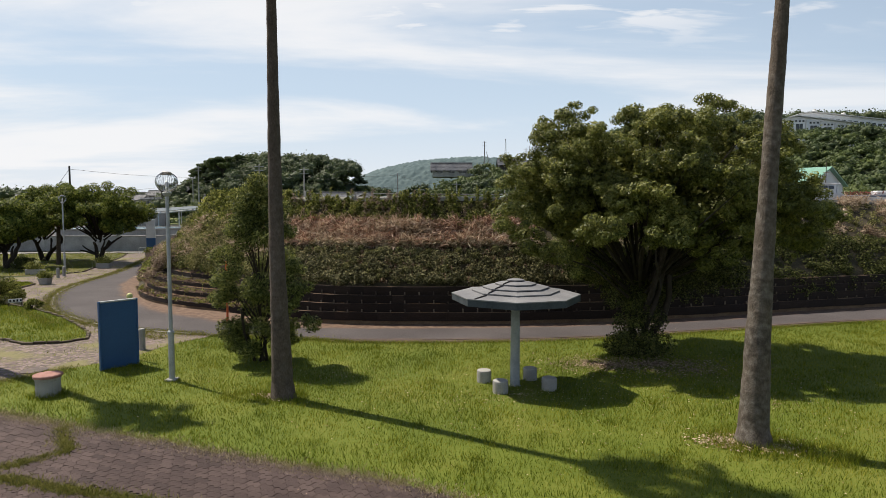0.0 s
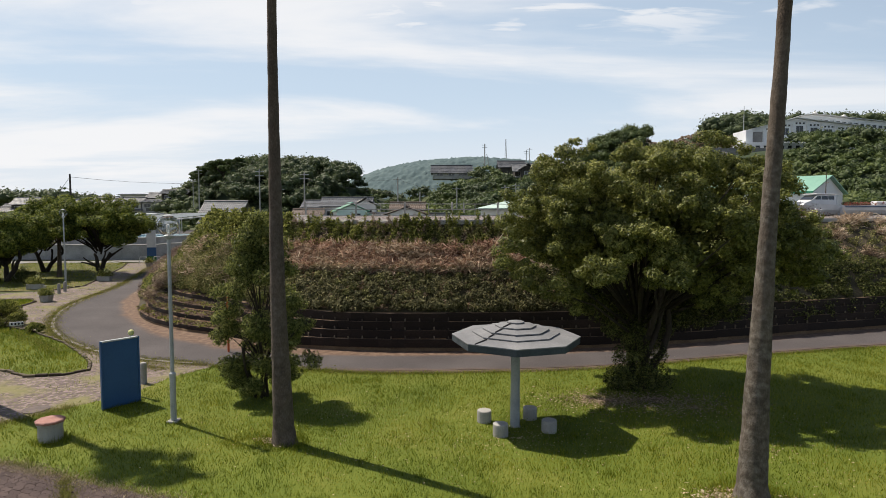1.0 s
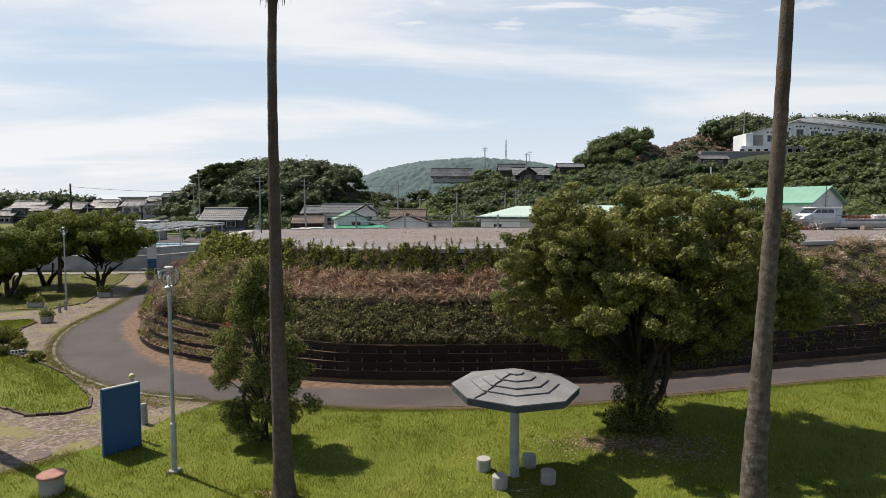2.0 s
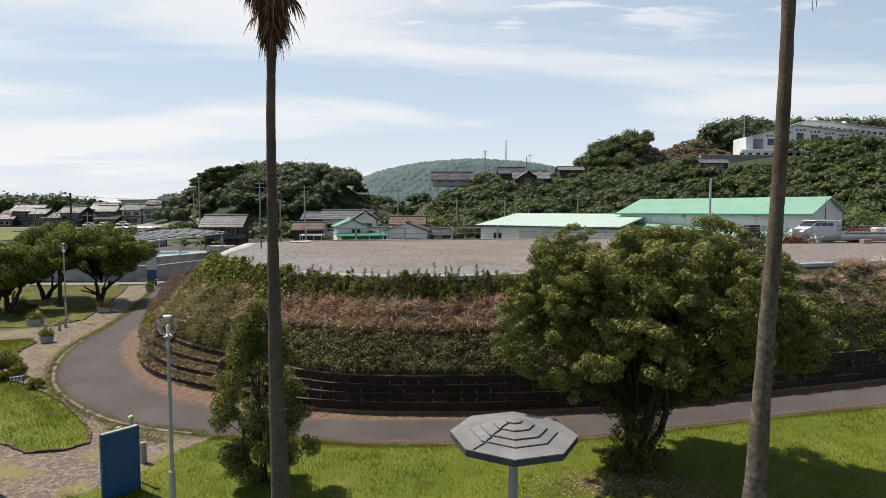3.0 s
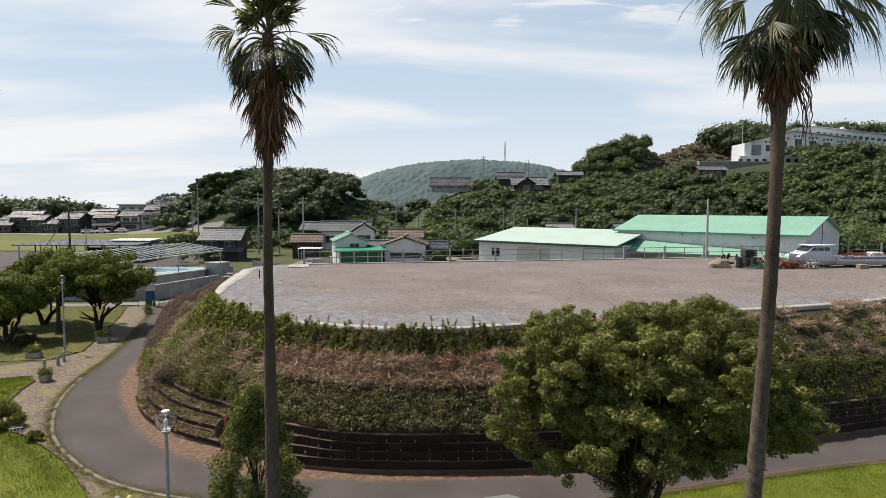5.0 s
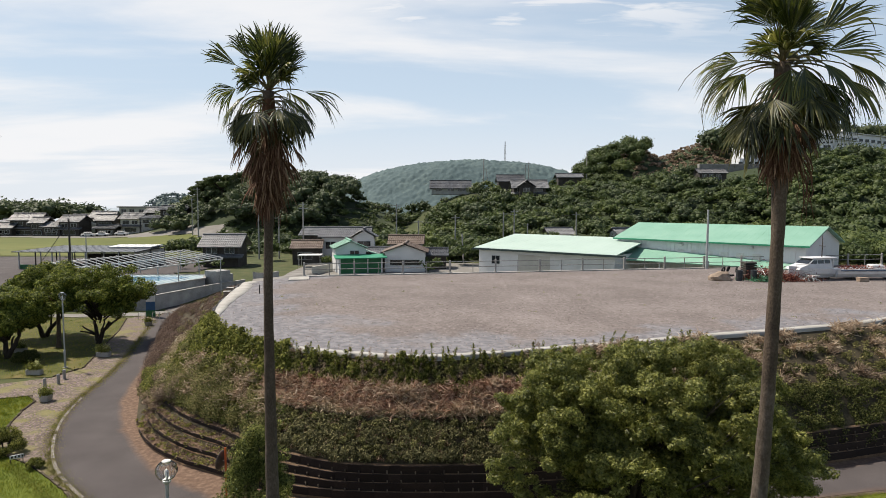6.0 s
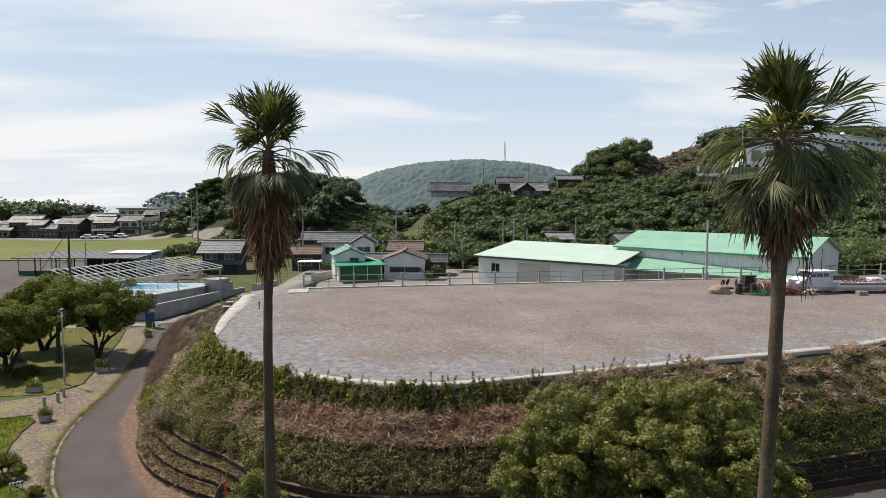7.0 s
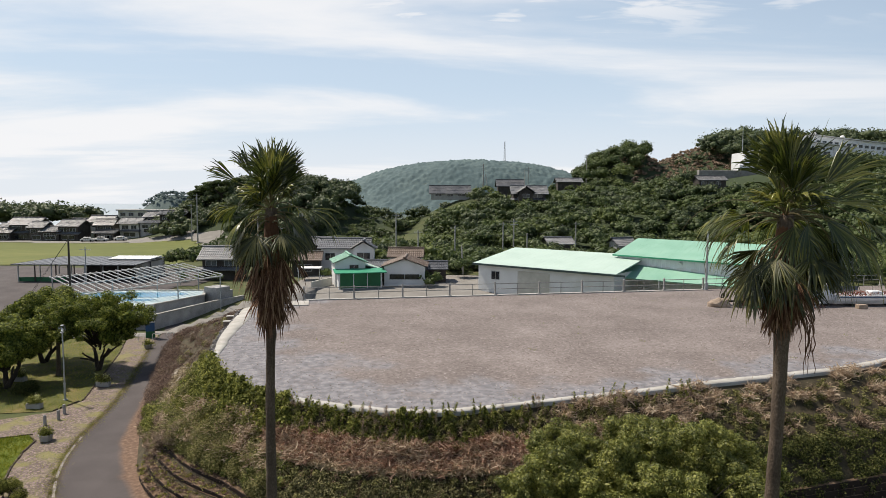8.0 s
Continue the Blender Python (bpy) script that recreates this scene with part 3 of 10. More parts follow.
def make_road():
    """The lane: asphalt with tonal drift, earth blown over its inner side."""
    n = 420
    a, e, b = spline(ROAD_OUT, n), spline(ROAD_EDGE, n), spline(ROAD_IN, n)
    sunk = smoothstep(-12, -5, a[:, 0])
    rows_, dust = [], []
    across = [0, 0.02, 0.06, 0.15, 0.3, 0.45, 0.6, 0.75, 0.85, 0.92, 1.0, 1.1, 1.25, 1.5, 1.75, 2.0]
    for t in across:
        p = a + (e - a) * t if t <= 1 else e + (b - e) * (t - 1)
        z = 0.012 - sunk * (0.13 + 0.06 * min(t, 1)) + (0.05 * (t - 1) if t > 1 else 0)
        n_ = np.array([noise.fractal(Vector((x * 0.6, y * 0.6, 2.5)), 0.9, 2.0, 4) for x, y in p])
        wide = np.hypot(*(e - a).T)
        rows_.append(np.column_stack([p, z]))
        inner = (t - 1) * wide if t <= 1 else (t - 1) * 2.0
        dust.append(np.clip(smoothstep(-0.35, 0.25, inner + 0.25 * n_) + 0.5 * smoothstep(0.10, 0.0, t + 0.05 * n_), 0, 1))
    v = np.vstack(rows_)
    i = (np.arange(len(rows_) - 1)[:, None] * n + np.arange(n - 1)).ravel()
    road = put_mesh("road", v, np.stack([i, i + 1, i + 1 + n, i + n], 1)[:, ::-1], M_ASPHALT, smooth=True)
    road.data.attributes.new("dusty", "FLOAT", "POINT").data.foreach_set("value", np.concatenate(dust).astype(np.float32))
    tagged(road, "narrow worn asphalt lane with brown earth margins", "road", kind="structure")
    # low earth edge between lawn and lane
    q, in_ = a[sunk > 0.01], unit(e - a)[sunk > 0.01]
    v, f = strip(q - in_ * 0.25, q + in_ * 0.05, lawn_z(q[:, 0], q[:, 1]) + 0.004, np.full(len(q), -0.12) * sunk[sunk > 0.01])
    tagged(put_mesh("road_edge", v, f[:, ::-1], M_DIRT), "low earth edge between lawn and lane", "road edge", kind="structure")


make_road()
LAWN = [(22, -6), (26, 26.9), (19.6, 25.9), (14.9, 24.75), (9.7, 23.3), (5.0, 22.1), (0, 21.65), (-3.8, 21.65), (-8.6, 21.8), (-9.6, 20.2), (-9.9, 18.6), (-11.0, 17.2), (-12.2, 15.6), (-14.5, 13.8),
        (-12.5, 13.5), (-10.1, 13.15), (-8.2, 12.45), (-5.2, 11.35), (-2.9, 10.45), (-0.8, 9.75), (1.5, 8.4), (5, 5.5), (9, 0), (12, -6)]
LAWN_OB = flat_sheet("lawn", LAWN, 0.006, M_LAWN, label="bright green mown lawn", kind="structure", category="lawn")
bm = bmesh.new()
bm.from_mesh(LAWN_OB.data)
for k in range(18):
    for co, no in (((0, 11.5 + 0.4 * k, 0), (0, 1, 0)), ((-9 + 0.5 * k, 0, 0), (1, 0, 0))):
        bmesh.ops.bisect_plane(bm, geom=bm.verts[:] + bm.edges[:] + bm.faces[:], plane_co=co, plane_no=no)
for q in bm.verts:
    q.co.z += float(lawn_z(q.co.x, q.co.y))
bm.to_mesh(LAWN_OB.data)
bm.free()

# ---- palms, trees and growth ----
M_FROND = leafy("palm_frond_green", (0.024, 0.038, 0.007), (0.078, 0.102, 0.016), (0.30, 0.295, 0.07), 0.3, 0.36, 0.45, 0.6)
M_FROND_OLD = leafy("palm_frond_dull", (0.022, 0.028, 0.008), (0.055, 0.064, 0.016), (0.17, 0.16, 0.045), 0.45, 0.18, 0.4, 0.4)
M_FROND_DEAD = leafy("palm_frond_dead", (0.10, 0.048, 0.028), (0.21, 0.112, 0.068), (0.38, 0.245, 0.155), 0.8, 0.15, 0.25, 0.2)
M_PETIOLE = solid("palm_petiole", two((0.09, 0.07, 0.03), (0.2, 0.17, 0.08)), 0.6, 3, 20, 0.1)
M_FIBRE = solid("palm_fibre", two((0.07, 0.03, 0.014), (0.16, 0.08, 0.04)), 0.95, 6, 40, 0.8, stretch=(1, 1, 0.2))


def fan_blade(centre, axis, normal, length, spread, count, droop, rng, ragged=0.15):
    """A pleated fan leaf: narrow folded segments, joined near the stalk, free and drooping at the tips."""
    axis = axis.normalized()
    side = axis.cross(normal).normalized()
    normal = side.cross(axis).normalized()
    v, f = [], []
    half = spread / count * 0.5
    down = Vector((0, 0, -1))
    for i in range(count):
        if rng.uniform() < ragged * 0.3:
            continue
        phi = -spread / 2 + spread * (i + 0.5) / count + rng.normal(0, 0.015)
        ln = length * (0.72 + 0.28 * math.cos(phi * 0.7)) * rng.uniform(1 - ragged, 1.05)
        dr = droop * rng.uniform(0.5, 1.5)
        limp = rng.uniform(0.5, 2.2) if rng.uniform() < 0.35 else rng.uniform(0.0, 0.5)
        sway = rng.normal(0, 0.16)
        base = len(v)
        for t, w in ((0.02, 1.1), (0.30, 1.1), (0.58, 1.1), (0.72, 0.86), (0.84, 0.52), (0.93, 0.24), (1.0, 0.03)):
            r = ln * t
            free = max(t - 0.55, 0)
            ph = phi + sway * free
            way = axis * math.cos(ph) + side * math.sin(ph)
            cross = side * math.cos(ph) - axis * math.sin(ph)
            p = centre + way * (r * (1 - 0.35 * limp * free * free)) + normal * (0.16 * r * math.cos(phi)) + down * (dr * ln * (max(t - 0.35, 0) ** 2 * 1.3 + free ** 3 * 1.6) + limp * ln * free ** 2 * 1.1)
            wid = half * w * r
            v += [p - cross * wid, p + normal * (wid * 1.1), p + cross * wid]
        for k in range(6):
            b = base + 3 * k
            f += [(b, b + 1, b + 4, b + 3), (b + 1, b + 2, b + 5, b + 4)]
    return v, np.array(f)


def frond(palm, root, azimuth, elevation, stalk, blade, spread, count, sag, droop, mat, rng, ragged=0.15, stalk_r=0.016, twist=None):
    """A leaf on its stalk; the stalk bends down by sag towards its end, twist turns the blade about the stalk."""
    az, el = radians(azimuth), radians(elevation)
    p, path = Vector(root), [Vector(root)]
    steps = 7
    for k in range(steps):
        e = el - radians(sag) * ((k + 0.5) / steps) ** 1.3
        p = p + Vector((math.cos(az) * math.cos(e), math.sin(az) * math.cos(e), math.sin(e))) * (stalk / steps)
        path.append(p.copy())
    e = el - radians(sag)
    axis = Vector((math.cos(az) * math.cos(e), math.sin(az) * math.cos(e), math.sin(e)))
    normal = Vector((-math.cos(az) * math.sin(e), -math.sin(az) * math.sin(e), math.cos(e)))
    twist = rng.normal(0, 0.4) if twist is None else radians(twist)
    normal = normal * math.cos(twist) + axis.cross(normal) * math.sin(twist)
    v, f = fan_blade(path[-1], axis, normal, blade, spread, count, droop, rng, ragged)
    leaf = put_mesh("frond", v, f, mat, palm)
    bm = bmesh.new()
    tube(bm, path, [stalk_r * (1.5 - 0.9 * k / steps) for k in range(steps + 1)], 5)
    part("petiole", bm, M_PETIOLE, leaf)
    return leaf


def fan_palm(label, path, radii, tuft, arching, hanging, skirt, seed, size=1.0, stems=0, low_ring=0.0, lichen=0.3, tassels=0):
    """A tall fan palm: ringed trunk, upright tuft, arching and hanging leaves, skirt of dead leaves."""
    rng = np.random.default_rng(seed)
    palm = empty("palm_tree", label, "palm tree", Matrix.Translation(path[0]), group="palms in the park")
    o = Vector(path[0])
    pts = spline([tuple(Vector(p) - o) for p in path], 150)
    rr = np.interp(pts[:, 2], [a for a, _ in radii], [b for _, b in radii])
    rr = rr * (1 + 0.010 * np.sin(pts[:, 2] * 2 * math.pi / 0.155) + 0.008 * rng.normal(size=len(pts)))
    bm = bmesh.new()
    tube(bm, [tuple(p) for p in pts], rr, 20)
    for vert in bm.verts:
        n_ = noise.noise(Vector((vert.co.x * 9, vert.co.y * 9, vert.co.z * 3.0 + seed)))
        c = Vector((np.interp(vert.co.z, pts[:, 2], pts[:, 0]), np.interp(vert.co.z, pts[:, 2], pts[:, 1]), vert.co.z))
        vert.co += (vert.co - c) * 0.07 * n_
    trunk = part("trunk", bm, M_PALMBARK, palm, "grey brown trunk ringed with leaf scars", smooth=True)
    grown = [lichen * float(smoothstep(9.5, 5.5, v.co.z + 2.5 * noise.noise(v.co * 1.3))) * (0.75 + 0.5 * noise.noise(v.co * 2.7)) for v in trunk.data.vertices]
    trunk.data.attributes.new("lichen", "FLOAT", "POINT").data.foreach_set("value", np.clip(grown, 0, 1).astype(np.float32))
    g = Vector(pts[-1])
    # upright leaves, seen broad or edge on
    for az, el, stalk, blade, sag, spread, twist in tuft:
        frond(palm, g + Vector((0, 0, rng.uniform(-0.05, 0.12))), az, el, stalk * size, blade * size, radians(spread), max(3, int(spread * 0.34)), sag, 0.06, M_FROND, rng, 0.12, 0.017, twist)
    # leaves on long arching stalks with hanging tips
    for az, el, stalk, blade, sag, spread, twist in arching:
        frond(palm, g + Vector((0, 0, rng.uniform(-0.15, 0.02))), az, el, stalk * size, blade * size, radians(spread), max(3, int(spread * 0.34)), sag, 0.45, M_FROND, rng, 0.25, 0.015, twist)
    # short leaves that fill the heart of the crown
    for k in range(11):
        frond(palm, g + Vector((0, 0, rng.uniform(-0.1, 0.1))), 33 * k + rng.uniform(-20, 20), rng.uniform(38, 78), rng.uniform(0.25, 0.5) * size, rng.uniform(0.5, 0.78) * size, radians(rng.uniform(120, 190)), 30, rng.uniform(12, 45), 0.2, M_FROND, rng, 0.3, 0.016)
    # ring of leaves that hang down over the skirt
    count, reach, low = hanging
    for k in range(count):
        az = 360 * (k + rng.uniform(-0.3, 0.3)) / count
        old = k % 4 == 2
        if 235 < az % 360 < 305 and k % 2:
            continue
        frond(palm, g + Vector((0, 0, rng.uniform(-0.45, -0.15) - low_ring)), az, rng.uniform(-12, 32), reach * rng.uniform(0.75, 1.2) * size, low * rng.uniform(0.75, 1.05) * size, radians(rng.uniform(105, 165)), 30, rng.uniform(72, 104), 0.12,
              M_FROND_DEAD if old and count < 20 else M_FROND_OLD, rng, 0.3, 0.014)
    # skirt: dead leaves folded down along the trunk, widest under the crown
    depth, wide, strip_len = skirt
    for k in range(130):
        h = -0.65 - (depth - 0.95) * (k + rng.uniform(0, 1)) / 130
        root = Vector((np.interp(g.z + h, pts[:, 2], pts[:, 0]), np.interp(g.z + h, pts[:, 2], pts[:, 1]), g.z + h))
        q = (-h - 0.65) / max(depth - 0.95, 0.1)
        out_ = (0.10 + wide * (1 - q) ** 1.2) * rng.uniform(0.7, 1.15)
        frond(palm, root, rng.uniform(0, 360), rng.uniform(-40, -8), out_ * size, strip_len * rng.uniform(0.75, 1.15) * size, radians(rng.uniform(26, 56)), 11, rng.uniform(48, 76), 0.15, M_FROND_DEAD, rng, 0.35, 0.011)
    bm = bmesh.new()
    tube(bm, [tuple(g + Vector((0, 0, z))) for z in (-1.5, -1.0, -0.5, -0.15, 0.06)], [0.16, 0.19, 0.17, 0.13, 0.05], 14)
    part("leaf_base", bm, M_FIBRE, palm, "brown fibrous leaf bases")
    # bare arching flower stalks
    for k in range(stems):
        az = radians(rng.uniform(150, 215) if k % 3 else rng.uniform(-60, 30))
        p, path_, e = g + Vector((0, 0, -0.05)), [], radians(rng.uniform(18, 45))
        for j in range(10):
            path_.append(p)
            e -= radians(rng.uniform(6, 19))
            p = p + Vector((math.cos(az) * math.cos(e), math.sin(az) * math.cos(e), math.sin(e))) * 0.24
        bm = bmesh.new()
        tube(bm, path_, [0.017 - 0.0013 * j for j in range(10)], 4)
        part("flower_stalk", bm, M_PETIOLE, palm)
    # torn strands hanging from the skirt
    for k in range(12):
        az = rng.uniform(0, 2 * math.pi)
        r0, z0 = rng.uniform(0.15, 0.4), rng.uniform(-depth - 0.2, -depth + 0.6)
        q = g + Vector((math.cos(az) * r0, math.sin(az) * r0, z0))
        path_ = [q]
        for j in range(5):
            q = q + Vector((rng.normal(0, 0.03), rng.normal(0, 0.03), -rng.uniform(0.06, 0.16)))
            path_.append(q)
        bm = bmesh.new()
        tube(bm, path_, [0.012, 0.012, 0.010, 0.009, 0.007, 0.004], 4)
        part("strand", bm, M_FROND_DEAD, palm)
    # long withered flower stalks hanging beside the trunk
    for k in range(tassels):
        az, q = rng.uniform(-0.6, 0.6), Vector((0, 0, 0))
        q = g + Vector((0.25, 0, -depth + 0.5 + rng.uniform(-0.2, 0.3)))
        path_ = [q]
        for j in range(9):
            out_ = 0.10 * max(0, 1 - j / 5) * rng.uniform(0.6, 1.6)
            q = q + Vector((math.cos(az) * out_ + rng.normal(0, 0.03), math.sin(az) * out_ + rng.normal(0, 0.03), -rng.uniform(0.08, 0.22)))
            path_.append(q)
        bm = bmesh.new()
        tube(bm, path_, [0.014 - 0.001 * j for j in range(10)], 4)
        part("flower_stalk", bm, M_FROND_DEAD, palm, "withered hanging flower stalk")
    return palm


# azimuth, elevation, stalk, blade, sag, spread, twist
TUFT_A = [(80, 78, 0.75, 1.08, 4, 120, 0), (95, 84, 0.75, 1.1, 4, 110, 0), (48, 70, 0.65, 1.05, 8, 105, 10), (25, 66, 0.60, 0.95, 8, 100, 30), (120, 76, 0.6, 0.95, 8, 120, 0), (285, 80, 0.55, 0.95, 8, 120, 10), (320, 72, 0.5, 0.9, 10, 110, 25), (275, 72, 0.45, 0.80, 12, 120, 15),
          (178, 60, 0.80, 1.05, 6, 46, 58), (183, 38, 0.90, 1.05, 9, 44, 58), (20, 62, 0.50, 0.85, 14, 90, 45)]
ARCH_A = [(184, 30, 0.80, 0.80, 50, 95, 35), (356, 24, 0.90, 1.05, 44, 52, 52), (350, 12, 0.40, 0.65, 60, 110, 15), (60, 34, 0.7, 0.8, 60, 120, 20), (120, 30, 0.7, 0.8, 60, 120, -20), (215, 20, 0.6, 0.8, 70, 110, 10)]
TUFT_B = [(190, 78, 0.75, 1.05, 4, 110, 75), (215, 78, 0.68, 1.02, 5, 110, 45), (250, 80, 0.70, 1.05, 5, 120, 12), (120, 82, 0.85, 1.1, 3, 125, 0), (165, 74, 0.6, 0.95, 6, 100, 70), (290, 84, 0.6, 1.0, 5, 120, 10), (60, 80, 0.60, 1.0, 6, 95, 10), (340, 80, 0.50, 0.9, 8, 100, 25), (275, 70, 0.40, 0.8, 14, 115, 10), (150, 78, 0.5, 0.95, 6, 100, 0),
          (6, 42, 0.95, 1.15, 8, 62, 58), (10, 24, 1.0, 1.15, 16, 60, 58), (30, 50, 0.8, 1.0, 12, 90, 40), (5, 64, 1.15, 0.95, 0, 4, 0)]
ARCH_B = [(183, 30, 0.90, 0.90, 48, 105, 35), (192, 12, 0.80, 0.85, 52, 90, 30), (354, 10, 1.15, 1.0, 55, 75, 45), (262, 30, 0.45, 0.95, 104, 120, 0), (298, 18, 0.5, 0.9, 94, 120, 0), (330, 24, 0.7, 0.9, 74, 120, 20), (60, 30, 0.9, 0.9, 60, 120, 0), (120, 30, 0.8, 0.9, 64, 120, 0)]
DROOP_B = [(6, 24, 0.95, 1.0, 88, 120, 10), (32, 28, 1.0, 1.0, 84, 130, 0), (346, 12, 0.9, 0.95, 84, 120, 15), (48, 14, 0.9, 1.0, 92, 120, 0), (20, 2, 0.8, 0.9, 84, 120, 0), (2, 30, 1.3, 0.95, 64, 90, 20)]
fan_palm("tall fan palm with a shaggy brown leaf skirt", [(-4.03, 14.6, -0.12), (-4.08, 14.6, 1.6), (-4.14, 14.6, 4), (-4.16, 14.6, 7.7), (-4.16, 14.6, 10.5), (-4.10, 14.6, 13), (-4.06, 14.6, 15.45)],
         [(0, 0.36), (0.15, 0.31), (0.5, 0.265), (1.5, 0.235), (3, 0.20), (6, 0.158), (9, 0.124), (12, 0.106), (13.2, 0.14), (15.3, 0.135)], TUFT_A, ARCH_A, (22, 0.92, 0.80), (2.55, 0.66, 0.72), 3)
fan_palm("tall leaning fan palm with long drooping leaves", [(6.20, 11.5, 0), (6.23, 11.5, 2), (6.275, 11.5, 3.4), (6.345, 11.5, 5.4), (6.44, 11.5, 7.6), (6.51, 11.5, 9.4), (6.56, 11.5, 12.2), (6.52, 11.5, 15.4)],
         [(0, 0.38), (0.12, 0.33), (0.4, 0.28), (2, 0.235), (3.8, 0.19), (5.5, 0.158), (8.7, 0.13), (12, 0.115), (13.4, 0.145), (15.4, 0.14)], TUFT_B, ARCH_B + DROOP_B, (28, 0.66, 0.84), (1.95, 0.50, 0.58), 11, 1.0, 6, 0.28, 0.7, 11)
fan_palm("young fan palm with grey green leaves among the park trees", [(-34.3, 52.3, 0), (-34.25, 52.3, 1.6), (-34.2, 52.3, 3.4), (-34.15, 52.3, 4.9)],
         [(0, 0.24), (0.5, 0.18), (3, 0.15), (4.9, 0.17)], TUFT_A, ARCH_A, (16, 0.6, 0.95), (1.2, 0.4, 0.5), 27, 0.95)
fan_palm("tall fan palm at the edge of the lawn", [(-14.55, 17.8, 0), (-14.5, 17.8, 4), (-14.6, 17.8, 9), (-14.7, 17.8, 15.1)],
         [(0, 0.38), (0.4, 0.28), (2, 0.24), (6, 0.17), (9, 0.14), (12, 0.12), (15.2, 0.15)], TUFT_A, ARCH_A, (18, 0.62, 0.95), (2.85, 0.46, 0.72), 21, 0.95)


def limb(bm, start, way, length, r0, rng, depth, tips, bend=0.22, seg=7):
    """A branching limb; ends are collected in tips."""
    p, d, path, rad = Vector(start), Vector(way).normalized(), [Vector(start)], [r0]
    n = 5
    for k in range(n):
        d = (d + Vector(rng.normal(0, bend, 3)) + Vector((0, 0, 0.05))).normalized()
        p = p + d * (length / n)
        path.append(p.copy()); rad.append(r0 * (1 - 0.5 * (k + 1) / n))
    tube(bm, path, rad, max(4, seg))
    tips.append(p)
    if depth:
        for k in range(rng.integers(2, 4)):
            q = path[int(rng.integers(2, n + 1))]
            way2 = (d + Vector(rng.normal(0, 0.6, 3)) + Vector((0, 0, 0.45))).normalized()
            limb(bm, q, way2, length * rng.uniform(0.5, 0.75), r0 * 0.5, rng, depth - 1, tips, bend, seg - 1)


def leafy_tree(name, label, category, base, stems, clumps, leaves, leaf, mat, seed, stem_r=0.14, depth=2, shell=0.5, squash=0.8, jitter=0.6, group="", reach=None, core=None):
    rng = np.random.default_rng(seed)
    o = Vector(base)
    tree = empty(name, label, category, Matrix.Translation(o), group)
    bm, tips = bmesh.new(), []
    cl = np.array(clumps) - np.array([*base, 0])
    for way, length in stems:
        limb(bm, (rng.normal(0, 0.12), rng.normal(0, 0.12), -0.05), way, length, stem_r * rng.uniform(0.8, 1.15), rng, depth, tips)
    # limbs that reach the clumps
    for c in cl[:: (reach or 3)]:
        s = Vector((c[0] * 0.12, c[1] * 0.12, min(c[2] * 0.55, 2.6)))
        e = Vector(c[:3])
        mid = s.lerp(e, 0.5) + Vector(rng.normal(0, 0.15, 3)) + Vector((0, 0, 0.25))
        tube(bm, [s, mid, e], [stem_r * 0.4, stem_r * 0.22, stem_r * 0.06], 5)
    part("trunk", bm, M_BARK, tree, "dark branching trunk", smooth=True)
    p, d = clump_points(cl, leaves, rng, shell, squash)
    v, f = leaf_shell(p, d, leaf[0], leaf[1], rng, jitter)
    put_mesh("crown", v, f, mat, tree, "crown of small leaves in uneven clumps")
    if core:
        p, d = clump_points(np.array(core[0]) - np.array([*base, 0]), core[1], rng, 0.2, squash)
        v, f = leaf_shell(p, d, core[2], core[2] * 0.6, rng, 0.8)
        put_mesh("inner_crown", v, f, mat, tree, "dense inner leaves of the crown")
    return tree


def dome_clumps(centre, radii, count, rmin, rmax, seed, low=-0.25, extra=()):
    """Clumps scattered over the upper part of an ellipsoid, with a few inside."""
    rng = np.random.default_rng(seed)
    out_ = []
    while len(out_) < count:
        d = unit(rng.normal(size=(1, 3)))[0]
        if d[2] < low:
            continue
        k = rng.uniform(0.74, 1.0) * (1 + 0.10 * noise.noise(Vector(d * 2.1 + seed)))
        out_.append((centre[0] + d[0] * radii[0] * k, centre[1] + d[1] * radii[1] * k, centre[2] + d[2] * radii[2] * k, rng.uniform(rmin, rmax)))
    return out_ + list(extra)


def boughs(centre, radii, count, rmin, rmax, per, seed, low=-0.3, extra=(), sprays=(0.13, 0.34)):
    """Boughs over a dome, each a bunch of small leaf clumps on its upper and outer side."""
    rng = np.random.default_rng(seed)
    heads = np.array(dome_clumps(centre, radii, count, rmin, rmax, seed, low, extra))
    out_ = []
    for x, y, z, r in heads:
        n = max(4, int(per * (r / rmax) ** 2))
        d = unit(rng.normal(size=(n, 3)) + 0.45 * unit(np.array([[x - centre[0], y - centre[1], 1.2 * (z - centre[2]) + 0.8]])))
        k = r * rng.uniform(0.35, 1.0, n)
        out_ += [(x + a[0] * q, y + a[1] * q, z + a[2] * q * 0.7, rng.uniform(*sprays)) for a, q in zip(d, k)]
    return out_


